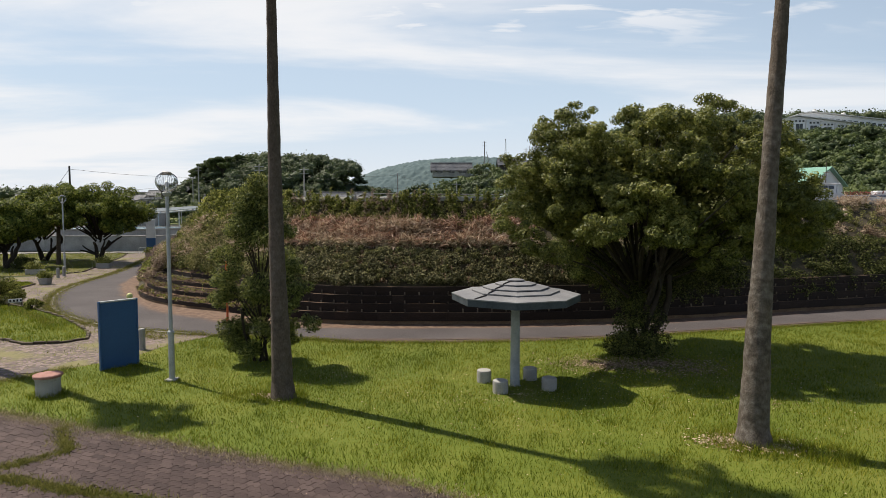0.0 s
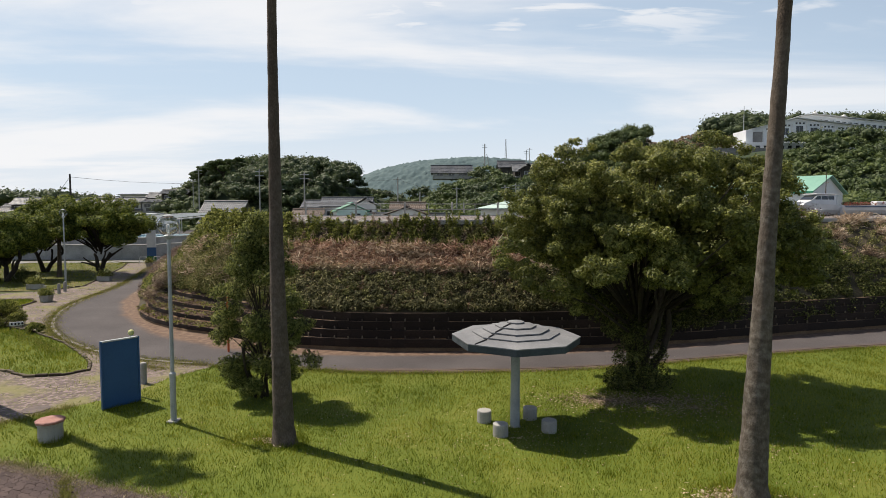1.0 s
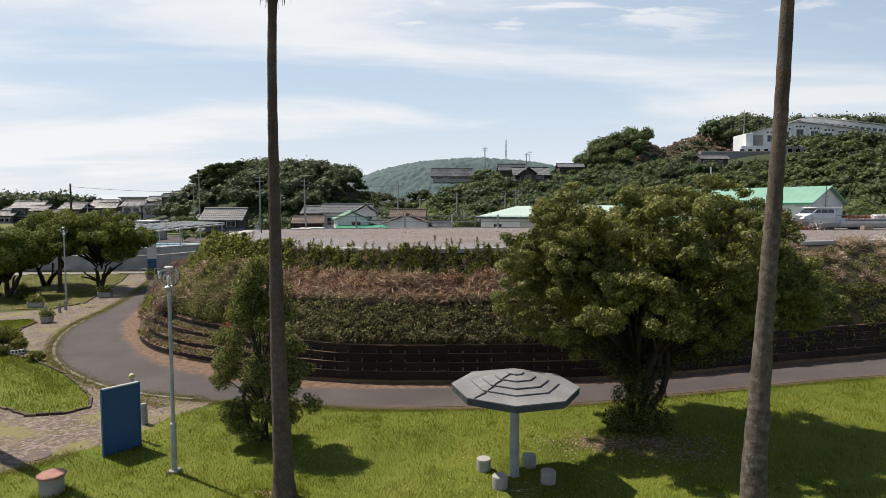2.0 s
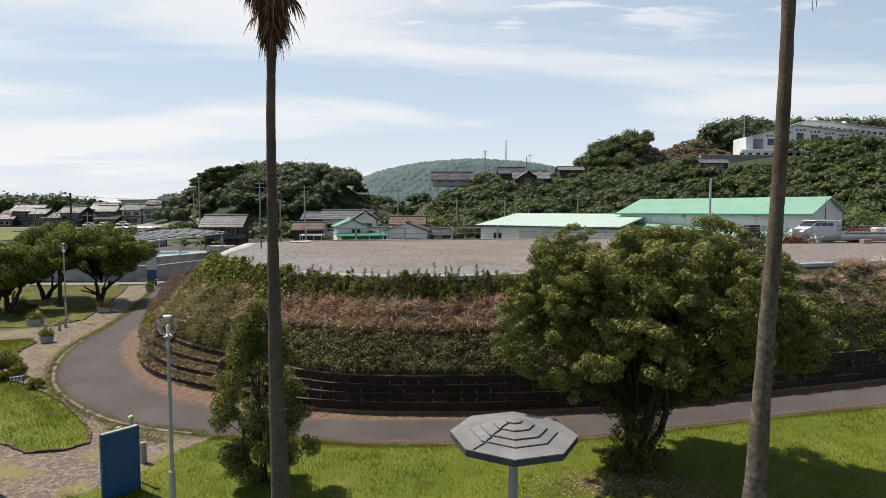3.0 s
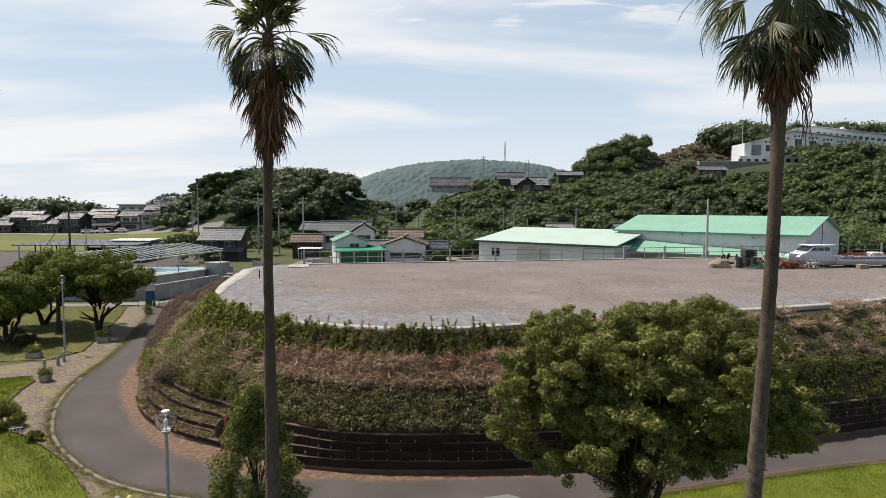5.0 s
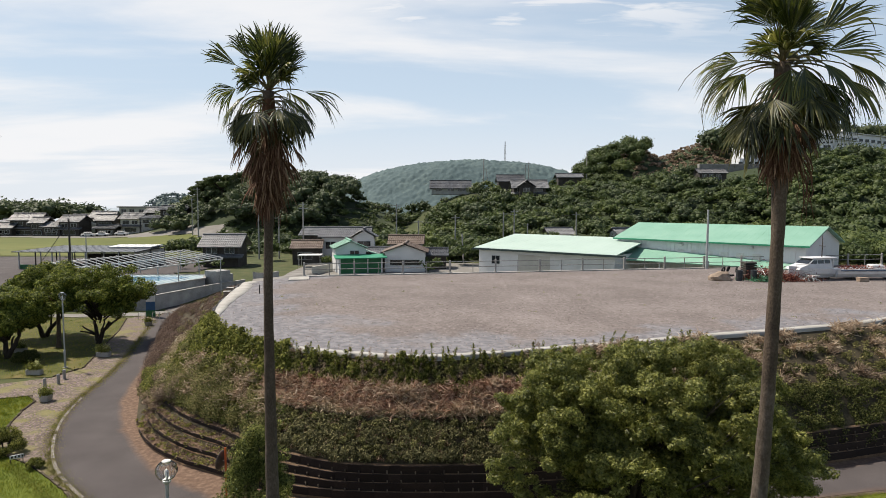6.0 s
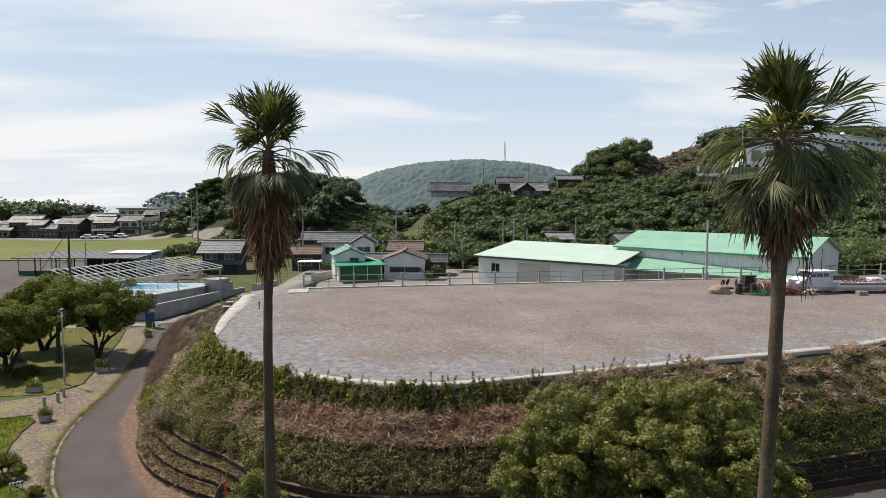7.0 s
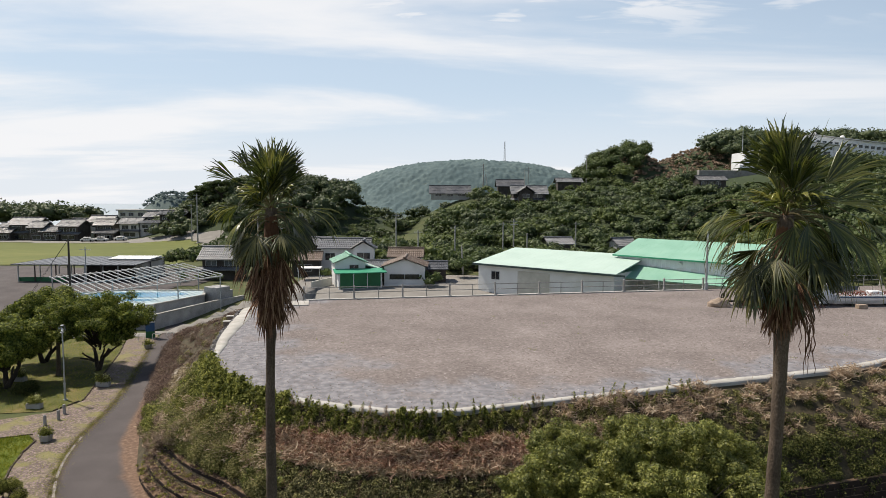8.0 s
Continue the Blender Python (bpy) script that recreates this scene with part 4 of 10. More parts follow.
big_tree = leafy_tree("broadleaf_tree", "spreading evergreen tree with dense olive green leaves", "tree", (6.6, 19.7, -0.22),
           [((-0.22, -0.1, 1), 3.8), ((0.22, -0.12, 1), 3.8), ((0.05, 0.2, 1), 4.0), ((0.1, 0.0, 1), 3.8), ((-0.12, 0.0, 1), 3.6)],
           boughs((7.0, 19.8, 5.5), (4.7, 3.8, 2.4), 98, 0.5, 1.15, 34, 5, -0.55,
                  [(3.7, 18.6, 7.5, 0.35), (8.4, 19.0, 8.1, 0.4), (9.0, 19.4, 8.0, 0.4), (9.8, 19.6, 7.8, 0.4), (10.4, 19.6, 7.3, 0.45), (11.0, 19.6, 6.8, 0.45), (3.2, 18.2, 3.6, 0.8), (4.0, 18.0, 3.2, 0.7), (2.6, 18.6, 4.1, 0.7), (11.2, 18.6, 3.7, 0.7), (6.4, 16.5, 4.1, 0.8), (4.3, 21.2, 4.4, 0.9), (4.7, 20.9, 3.6, 0.8), (3.9, 21.5, 5.3, 0.9), (5.2, 21.0, 3.0, 0.7), (5.8, 20.6, 2.7, 0.6), (4.6, 16.6, 4.2, 0.8), (2.2, 18.4, 4.4, 0.7), (2.4, 18.4, 5.6, 0.7), (11.8, 18.4, 4.6, 0.7), (11.4, 18.2, 3.9, 0.6),
                   (8.2, 18.0, 3.6, 0.9), (9.6, 18.3, 3.8, 0.9), (10.6, 18.6, 4.0, 0.8),
                   (9.0, 21.0, 3.2, 0.9), (10.9, 20.4, 3.7, 0.8), (7.4, 21.6, 3.2, 0.9), (8.4, 22.4, 3.8, 0.9), (5.6, 21.6, 3.3, 0.9)], (0.14, 0.33))
           + dome_clumps((7.0, 19.8, 5.2), (3.6, 2.6, 1.9), 30, 0.4, 0.7, 6, -0.5)
           + [(4.1, 19.0, 8.05, 0.15), (3.95, 19.0, 7.9, 0.18), (4.3, 19.1, 8.05, 0.2), (3.7, 18.9, 7.8, 0.18), (4.5, 19.0, 7.7, 0.25), (4.0, 19.1, 7.6, 0.2), (4.8, 19.1, 7.9, 0.18), (3.5, 19.0, 7.4, 0.2),
              (6.4, 19.9, 1.5, 0.3), (6.9, 19.8, 1.8, 0.3), (6.2, 19.5, 0.2, 0.4), (6.8, 19.5, 0.45, 0.36), (6.0, 19.5, 0.5, 0.28), (7.0, 19.6, 0.1, 0.36), (6.5, 19.7, 0.9, 0.3), (5.75, 19.5, 0.1, 0.28)],
           330000, (0.092, 0.040), M_LEAF_BIG, 12, 0.13, 1, jitter=0.36, shell=0.45, squash=0.72, reach=30, core=(dome_clumps((7.0, 20.1, 4.8), (3.1, 2.3, 1.6), 60, 0.6, 0.9, 16, -0.6), 60000, 0.16))
# Trunk shoots and low boughs; darker leaves put the crown's shade into colour.
def shaded_growth(tree, spots, count, seed):
    g = np.random.default_rng(seed)
    p, d = clump_points(np.array(spots), count, g, 0.3, 0.9)
    v, f = leaf_shell(p, d, 0.085, 0.04, g, 0.9)
    put_mesh("low_growth", v, f, M_LEAF_DARK, tree, "shoots round the trunk and low boughs, darkened for crown shade")


shaded_growth(big_tree, [(-0.7, -0.2, 0.4, 0.55), (0.1, -0.3, 0.45, 0.6), (0.75, -0.1, 0.4, 0.5), (-0.3, 0.2, 1.1, 0.55), (0.45, 0.1, 1.2, 0.6), (0.0, 0.2, 1.8, 0.6), (-0.6, 0.4, 2.1, 0.6), (0.8, 0.5, 2.1, 0.65), (1.5, 0.7, 2.5, 0.7), (2.4, 0.6, 2.6, 0.7), (3.3, 0.5, 2.7, 0.6), (0.2, 0.8, 2.7, 0.8), (-1.2, 0.6, 2.8, 0.7), (2.0, 1.4, 3.0, 0.8), (3.0, 1.6, 3.0, 0.8), (-1.9, 0.4, 3.0, 0.6)], 22000, 19)
leafy_tree("shrub_tree", "upright dark evergreen shrub beside the palm", "shrub", (-5.75, 18.4, -0.1),
           [((-0.15, 0, 1), 3.4), ((0.12, 0.1, 1), 3.0), ((-0.25, -0.1, 1), 2.4), ((0.25, 0, 1), 2.2), ((0.05, 0, 1), 3.2)],
           boughs((-5.75, 18.4, 2.3), (1.12, 0.9, 2.7), 62, 0.2, 0.5, 9, 8, -0.85, [(-5.8, 18.4, 5.5, 0.28), (-5.95, 18.4, 5.2, 0.38), (-5.6, 18.4, 5.0, 0.4), (-5.1, 18.4, 4.9, 0.35), (-6.15, 18.3, 4.5, 0.38), (-5.9, 18.4, 4.7, 0.4), (-6.1, 18.3, 4.2, 0.4), (-4.5, 18.2, 2.3, 0.4), (-4.3, 18.2, 1.3, 0.4), (-6.9, 18.2, 1.9, 0.38), (-5.4, 18.3, 4.0, 0.4)]),
           52000, (0.11, 0.026), M_LEAF_SHRUB, 15, 0.05, 0, jitter=0.9, reach=10)



def many_domes(base, cz, radii, seed, lobes=4, per=26):
    """Clumps over several overlapping domes: an uneven, spreading crown."""
    rng = np.random.default_rng(seed)
    out_ = []
    for k in range(lobes):
        a = 2 * math.pi * (k + rng.uniform(0, 0.6)) / lobes
        q = rng.uniform(0.42, 0.60)
        c = (base[0] + math.cos(a) * radii[0] * q, base[1] + math.sin(a) * radii[1] * q, cz + rng.uniform(-0.5, 0.5))
        f = rng.uniform(0.52, 0.70)
        out_ += dome_clumps(c, (radii[0] * f, radii[1] * f, radii[2] * rng.uniform(0.6, 0.85)), per, 0.4, 0.85, seed + k, -0.45)
    return out_ + dome_clumps((base[0], base[1], cz + 0.5), (radii[0] * 0.5, radii[1] * 0.5, radii[2] * 0.75), 16, 0.5, 0.85, seed + 9, -0.2)


# trees round the left end of the park
# The tree at (-42, 45.4) is out of view, added to shade the verge.
for base, radii, cz, sd in (((-31.6, 54.0, 0), (4.9, 3.8, 3.1), 4.75, 31), ((-37.8, 49.5, 0), (3.9, 3.0, 2.6), 3.7, 32), ((-38.4, 56.4, 0), (3.6, 3.2, 2.7), 4.9, 33), ((-44.5, 50.5, 0), (3.6, 3.2, 2.6), 4.2, 34), ((-42.0, 45.4, 0), (3.2, 2.8, 2.3), 4.0, 35), ((-36.0, 48.6, 0), (2.5, 2.4, 2.2), 3.7, 36)):
    leafy_tree("park_tree", "rounded evergreen tree with a forked dark trunk", "tree", base, [((-0.35, 0, 1), 2.3), ((0.4, 0.1, 1), 2.4)],
               many_domes(base, cz - 0.25, radii, sd), 48000, (0.16, 0.086), M_LEAF_PARK, sd, 0.22, 1, jitter=0.45, group="park trees",
               core=(dome_clumps((base[0], base[1], cz - 0.3), (radii[0] * 0.7, radii[1] * 0.7, radii[2] * 0.6), 24, 0.6, 1.0, sd + 5, -0.6), 9000, 0.3))


# ---- growth on the bank ----
def bank_clumps(s_lo, s_hi, f_lo, f_hi, count, rmin, rmax, rng, lift=0.1):
    """Clumps on the face of the bank; f: from the belt's foot (0) over its lip (1) to the rim (2)."""
    s = rng.uniform(s_lo, s_hi, count)
    d1, _, d2, _ = bank_knots(s)
    _, full = bank_point(s, np.zeros(count))
    f = rng.uniform(f_lo, f_hi, count)
    d = np.where(f < 1, d1 + (d2 - d1) * f, d2 + (full - d2) * (f - 1))
    p, _ = bank_point(s, d)
    r = rng.uniform(rmin, rmax, count)
    p[:, 2] += lift * r
    return np.column_stack([p, r])


def tread_clumps(s_lo, s_hi, count, rmin, rmax, rng):
    """Clumps lying on the treads of the terraces."""
    s = rng.uniform(s_lo, s_hi, count)
    wide = np.interp(s, S_PAR, TREAD)
    d = rng.uniform(0.05, 3.3, count) * wide
    p, _ = bank_point(s, d)
    p[:, 2] = (np.floor(d / wide) + 1) * RISE + 0.02
    return np.column_stack([p, rng.uniform(rmin, rmax, count)])


def growth(name, label, category, clumps, count, leaf, mat, rng, lean_amount=0.6, shell=0.35, squash=0.8):
    p, d = clump_points(clumps, count, rng, shell, squash)
    v, f = leaf_shell(p, d, leaf[0], leaf[1], rng, lean_amount)
    return tagged(put_mesh(name, v, f, mat), label, category, kind="stuff")


def straw(name, label, clumps, count, length, rng, mat=M_STRAW, lift=1.0):
    """Bent dry stalks: two thin quads each."""
    c = np.array(clumps)
    k = rng.integers(0, len(c), count)
    p = c[k, :3] + rng.normal(size=(count, 3)) * (c[k, 3] * 0.6)[:, None] * np.array([1, 1, 0.6])
    a = unit(rng.normal(size=(count, 3)) * np.array([1, 0.6, 0.5]) + np.array([0, -0.15, 0.35 * lift]))
    ln = (length * rng.uniform(0.5, 1.4, count))[:, None]
    b = unit(np.cross(a, rng.normal(size=(count, 3)))) * rng.uniform(0.010, 0.024, count)[:, None]
    m_ = p + a * ln * 0.5
    e = m_ + unit(a + rng.normal(0, 0.3, (count, 3)) + np.array([0, -0.1, -0.3])) * ln * 0.55
    v = np.stack([p - b, p + b, m_ + b, m_ - b, e], 1).reshape(-1, 3)
    i = np.arange(count)[:, None] * 5
    f = np.vstack([i + np.array([[0, 1, 2]]), i + np.array([[0, 2, 3]]), i + np.array([[3, 2, 4]])])
    return tagged(put_mesh(name, v, f, mat), label, "dry grass", kind="stuff")


def plants(name, label, category, s_lo, s_hi, f_lo, f_hi, count, h_lo, h_hi, wide, per, leaf, mat, g, spiky=0.6):
    """Single upright weeds on the bank: leaves up and round a stem, heights in drifts along the bank."""
    c = bank_clumps(s_lo, s_hi, f_lo, f_hi, count, 0.1, 0.1, g, 0.0)
    drift = np.array([0.5 + 0.9 * noise.noise(Vector((x * 0.45, y * 0.45, 7.0 + s_lo))) for x, y in c[:, :2]])
    h = np.clip(h_lo + (h_hi - h_lo) * (0.55 * drift + 0.45 * g.uniform(0, 1, count) ** 2), 0.1, None)
    k = np.repeat(np.arange(count), per)
    u = g.uniform(0, 1, len(k))
    r = wide * (0.35 + 0.75 * np.sin(math.pi * np.clip(u * 0.85 + 0.12, 0, 1))) * g.normal(size=len(k))
    a = g.uniform(0, 2 * math.pi, len(k))
    tilt = g.normal(0, 0.16, (count, 2))[k] * (u * h[k])[:, None]
    p = np.column_stack([c[k, 0] + r * np.cos(a) + tilt[:, 0], c[k, 1] + r * np.sin(a) + tilt[:, 1], c[k, 2] - 0.05 + u * h[k]])
    if spiky > 0.8:
        v, f = leaf_quads(p, leaf[0], leaf[1], g, np.column_stack([np.cos(a) * 0.6, np.sin(a) * 0.6, np.full(len(k), 0.7)]), spiky)
    else:
        v, f = leaf_shell(p, np.column_stack([np.cos(a) * 0.8, np.sin(a) * 0.8, np.full(len(k), 0.5)]), leaf[0], leaf[1] * 1.3, g, 1.0)
    return tagged(put_mesh(name, v, f, mat), label, category, kind="stuff")


def clothe_bank():
    g = np.random.default_rng(40)
    growth("ivy_belt", "dark trailing creeper hanging over the terraces", "creeper", np.vstack([bank_clumps(5.2, 9.6, 0.04, 0.95, 880, 0.14, 0.40, g, 0.1), bank_clumps(5.2, 9.4, 0.0, 0.3, 180, 0.14, 0.28, g, 0.5)]), 92000, (0.088, 0.054), M_IVY, g)
    growth("belt_sprigs", "lighter sprigs among the creeper", "creeper", bank_clumps(5.0, 9.8, 0.06, 0.9, 240, 0.10, 0.24, g, 0.9), 26000, (0.085, 0.04), M_LEAF_OLIVE, g)
    plants("belt_tufts", "brownish dry tufts among the creeper", "weeds", 5.0, 9.6, 0.05, 1.0, 340, 0.12, 0.4, 0.12, 60, (0.15, 0.016), M_BRUSH, g, 0.95)
    # weeds below the rim, in drifts of several kinds
    plants("rim_weeds", "leafy green weeds along the rim of the lot", "weeds", 6.2, 9.6, 1.5, 1.97, 260, 0.06, 0.95, 0.11, 150, (0.12, 0.036), M_LEAF_WEED, g)
    plants("rim_vines", "bright broad-leaved vines over the rim", "weeds", 8.9, 12.4, 1.5, 2.06, 260, 0.1, 0.95, 0.24, 130, (0.14, 0.085), M_LEAF_WEED, g, 0.3)
    plants("rim_brambles", "dark brambles below the rim", "brambles", 5.2, 9.4, 1.45, 1.93, 420, 0.05, 0.6, 0.15, 110, (0.10, 0.04), M_LEAF_OLIVE, g)
    plants("rim_stalks", "withered brown stalks among the weeds", "weeds", 4.6, 9.6, 1.4, 2.0, 220, 0.2, 0.95, 0.09, 80, (0.16, 0.02), M_WITHERED, g, 0.9)
    plants("side_weeds", "green weeds on the shaded bank", "weeds", 0.8, 6.3, 1.02, 1.9, 420, 0.1, 0.6, 0.17, 110, (0.10, 0.04), M_LEAF_OLIVE, g)
    # Dark growth; its leaf tone also carries the shade of this bank end.
    growth("side_creeper", "dark creeper over the shaded bank", "creeper", np.vstack([bank_clumps(0.4, 5.6, -0.2, 1.0, 700, 0.16, 0.42, g, 0.2), bank_clumps(0.4, 6.4, 0.7, 1.6, 300, 0.18, 0.42, g, 0.3)]), 100000, (0.10, 0.052), M_LEAF_DARK, g)
    # cut brush: a reddish tangle with paler stalks over it
    straw("dry_brush", "cut reddish brown brush lying on the slope", bank_clumps(6.3, 9.2, 1.08, 1.58, 260, 0.12, 0.30, g, 0.6), 36000, 0.36, g, M_BRUSH)
    straw("dry_stalks", "pale dry stalks in loose heaps on the slope", bank_clumps(6.3, 9.2, 1.08, 1.55, 110, 0.12, 0.30, g, 0.8), 20000, 0.42, g)
    growth("dead_leaves", "curled dead leaves among the cut brush", "dead leaves", bank_clumps(6.3, 9.3, 1.02, 1.6, 300, 0.15, 0.3, g, 0.3), 26000, (0.10, 0.05), M_BRUSH, g)
    straw("dry_grass", "tufts of straw coloured dry grass on the bank", bank_clumps(0.8, 6.0, 1.4, 2.0, 60, 0.15, 0.4, g, 0.5), 11000, 0.42, g)
    straw("brown_stalks", "reddish brown withered stalks below the kerb", bank_clumps(0.8, 6.2, 1.1, 1.95, 90, 0.15, 0.4, g, 0.5), 9000, 0.4, g, M_WITHERED)
    straw("dry_fringe", "straw coloured fringe along the lip of the belt", bank_clumps(4.8, 9.6, 0.99, 1.1, 700, 0.08, 0.16, g, 1.2), 26000, 0.2, g, M_STRAW_PALE, 0.5)
    # the side above the lane
    straw("flank_straw", "dry brownish grass over the side of the bank", bank_clumps(8.9, 13.0, 0.5, 1.6, 60, 0.2, 0.45, g, 0.9), 12000, 0.28, g, M_STRAW)
    plants("flank_grass", "yellow green grass on the side of the bank", "grass", 9.4, 14.2, 0.7, 1.9, 1500, 0.12, 0.42, 0.14, 40, (0.18, 0.022), M_LEAF_PALE, g, 1.2)
    plants("flank_weeds", "grey green weeds on the side of the bank", "weeds", 8.9, 13.8, 0.1, 1.3, 420, 0.15, 0.6, 0.19, 90, (0.115, 0.05), M_LEAF_OLIVE, g)
    plants("flank_herbs", "fresh green herbs on the side of the bank", "weeds", 9.2, 13.8, 0.2, 1.7, 240, 0.2, 0.7, 0.16, 90, (0.12, 0.05), M_LEAF_WEED, g)
    growth("flank_shrubs", "rounded olive shrubs on the side of the bank", "shrubs", np.vstack([bank_clumps(9.0, 13.6, 0.0, 1.6, 90, 0.3, 0.62, g, 0.6), bank_clumps(10.0, 13.2, 0.0, 1.3, 22, 0.5, 0.85, g, 0.6)]), 60000, (0.09, 0.04), M_LEAF_OLIVE, g)
    growth("flank_bushes", "dark green bushes overhanging the terraces", "bushes", np.vstack([bank_clumps(8.8, 13.2, 0.05, 0.8, 90, 0.2, 0.42, g, 0.4), bank_clumps(13.4, 14.8, -0.2, 0.9, 50, 0.2, 0.5, g, 0.4)]), 36000, (0.095, 0.042), M_LEAF_SHRUB, g)
    growth("brown_bushes", "withered brown bushes above the lane", "bushes", np.vstack([bank_clumps(14.5, 19, -0.9, 0.75, 190, 0.25, 0.7, g, 0.6), bank_clumps(14.9, 19, 0.6, 1.3, 90, 0.25, 0.6, g, 0.5), bank_clumps(14.6, 19, -0.5, 0.6, 40, 0.6, 0.95, g, 0.6), bank_clumps(15.2, 19, 0.6, 1.1, 12, 0.5, 0.8, g, 0.5), bank_clumps(15.0, 19, 1.2, 1.85, 110, 0.2, 0.45, g, 0.4)]), 120000, (0.17, 0.017), M_TWIG, g, 1.0)
    growth("green_sprigs", "green sprigs among the withered bushes", "weeds", np.vstack([bank_clumps(13.6, 19, -0.8, 1.9, 110, 0.15, 0.4, g, 0.7), bank_clumps(13.5, 14.7, -0.6, 0.2, 80, 0.2, 0.45, g, 0.4)]), 34000, (0.10, 0.04), M_LEAF_OLIVE, g)
    growth("rim_bushes", "fresh green bushes below the rim above the lane", "bushes", np.vstack([bank_clumps(12.0, 14.0, 1.2, 1.72, 46, 0.25, 0.5, g, 0.3), bank_clumps(10.0, 12.2, 1.5, 1.85, 34, 0.25, 0.45, g, 0.5)]), 42000, (0.12, 0.055), M_LEAF_WEED, g)
    growth("foot_bushes", "green bushes at the foot of the bank", "bushes", np.vstack([bank_clumps(13.6, 14.8, -0.6, 0.1, 26, 0.3, 0.6, g, 0.7), bank_clumps(11.6, 13.0, 0.3, 0.9, 16, 0.3, 0.55, g, 0.7)]), 22000, (0.11, 0.05), M_LEAF_WEED, g)
    growth("corner_weeds", "olive weeds where the terraces run out", "weeds", bank_clumps(12.75, 14.4, -0.95, 0.5, 110, 0.16, 0.42, g, 0.3), 34000, (0.10, 0.04), M_LEAF_OLIVE, g)
    straw("corner_straw", "dry grass where the terraces run out", bank_clumps(12.5, 14.4, -1.0, 0.4, 120, 0.12, 0.3, g, 0.6), 9000, 0.24, g, M_WITHERED)
    growth("grey_bushes", "leafless greyish brown bushes on the bank", "bushes", bank_clumps(11.8, 13.2, -0.3, 0.6, 14, 0.35, 0.7, g, 0.8), 14000, (0.11, 0.035), M_WITHERED, g)
    straw("tread_straw", "dry grass and litter on the earth terraces", tread_clumps(9.0, 12.9, 560, 0.05, 0.16, g), 11000, 0.11, g, M_TWIG, 0.4)
    straw("tread_grass", "yellowish grass on the earth terraces", tread_clumps(9.0, 13.0, 260, 0.05, 0.16, g), 6000, 0.11, g, M_LEAF_PALE, 1.0)
    straw("bare_patch", "pale dry grass over a bare strip of the bank", bank_clumps(13.3, 15.2, 0.85, 1.35, 120, 0.12, 0.3, g, 0.2), 16000, 0.2, g, M_STRAW_PALE, 0.4)
    plants("tall_weeds", "tall spindly green weeds on the rim", "weeds", 4.0, 12.0, 1.8, 2.0, 110, 0.4, 1.25, 0.06, 110, (0.15, 0.03), M_LEAF_WEED, g, 0.9)


M_WITHERED = leafy("withered_leaves", (0.13, 0.088, 0.062), (0.30, 0.215, 0.15), (0.50, 0.39, 0.275), 0.8, 0.2, 0.3)
M_TWIG = leafy("withered_twigs", (0.075, 0.048, 0.038), (0.19, 0.125, 0.098), (0.36, 0.265, 0.20), 0.85, 0.2, 0.35)
M_STRAW_PALE = leafy("pale_dry_grass", (0.22, 0.17, 0.10), (0.42, 0.34, 0.22), (0.62, 0.53, 0.37), 0.85, 0.25, 0.3, 0.1)
M_BRUSH = leafy("reddish_brush", (0.19, 0.095, 0.065), (0.50, 0.30, 0.21), (0.74, 0.56, 0.42), 0.85, 0.35, 0.4, 0.15, scale=1.6)
M_IVY = leafy("creeper_leaves", (0.042, 0.044, 0.020), (0.125, 0.12, 0.05), (0.34, 0.31, 0.15), 0.7, 0.25, 0.45, 0.15, scale=1.3)
M_LEAF_PALE = leafy("pale_grass_leaves", (0.10, 0.11, 0.022), (0.25, 0.265, 0.055), (0.44, 0.41, 0.12), 0.8, 0.3, 0.4, 0.12)
clothe_bank()

# ---- grass ----
M_GRASS = leafy("grass_blades", (0.07, 0.112, 0.007), (0.165, 0.208, 0.014), (0.36, 0.355, 0.045), 0.6, 0.36, 0.6, 0.15, scale=0.42, spread=0.22)


def grass_on(name, label, poly, count, height, width, rng, z=0.0, keep=None):
    q = np.array(poly)
    n = int(count * 2.2)
    x, y = rng.uniform(q[:, 0].min(), q[:, 0].max(), n), rng.uniform(q[:, 1].min(), q[:, 1].max(), n)
    ok = inside(x, y, poly)
    if keep is not None:
        ok &= keep(x, y)
    x, y = x[ok][:count], y[ok][:count]
    tall = 1 + 0.7 * np.array([noise.noise(Vector((a * 0.8, b * 0.8, 3.0))) + 0.8 * noise.noise(Vector((a * 3.5, b * 3.5, 1.0))) for a, b in zip(x, y)])
    v, f = blades(np.column_stack([x, y, z + lawn_z(x, y)]), height * tall, width, rng)
    return tagged(put_mesh(name, v, f, M_GRASS), label, "grass", kind="stuff")


GRASS_RNG = np.random.default_rng(77)
grass_on("lawn_grass", "short green blades of the mown lawn", LAWN, 300000, 0.08, 0.013, GRASS_RNG, 0.004,
         lambda x, y: (y > 8) & (np.abs(x) < 0.80 * y + 1.5) & (y < 27))


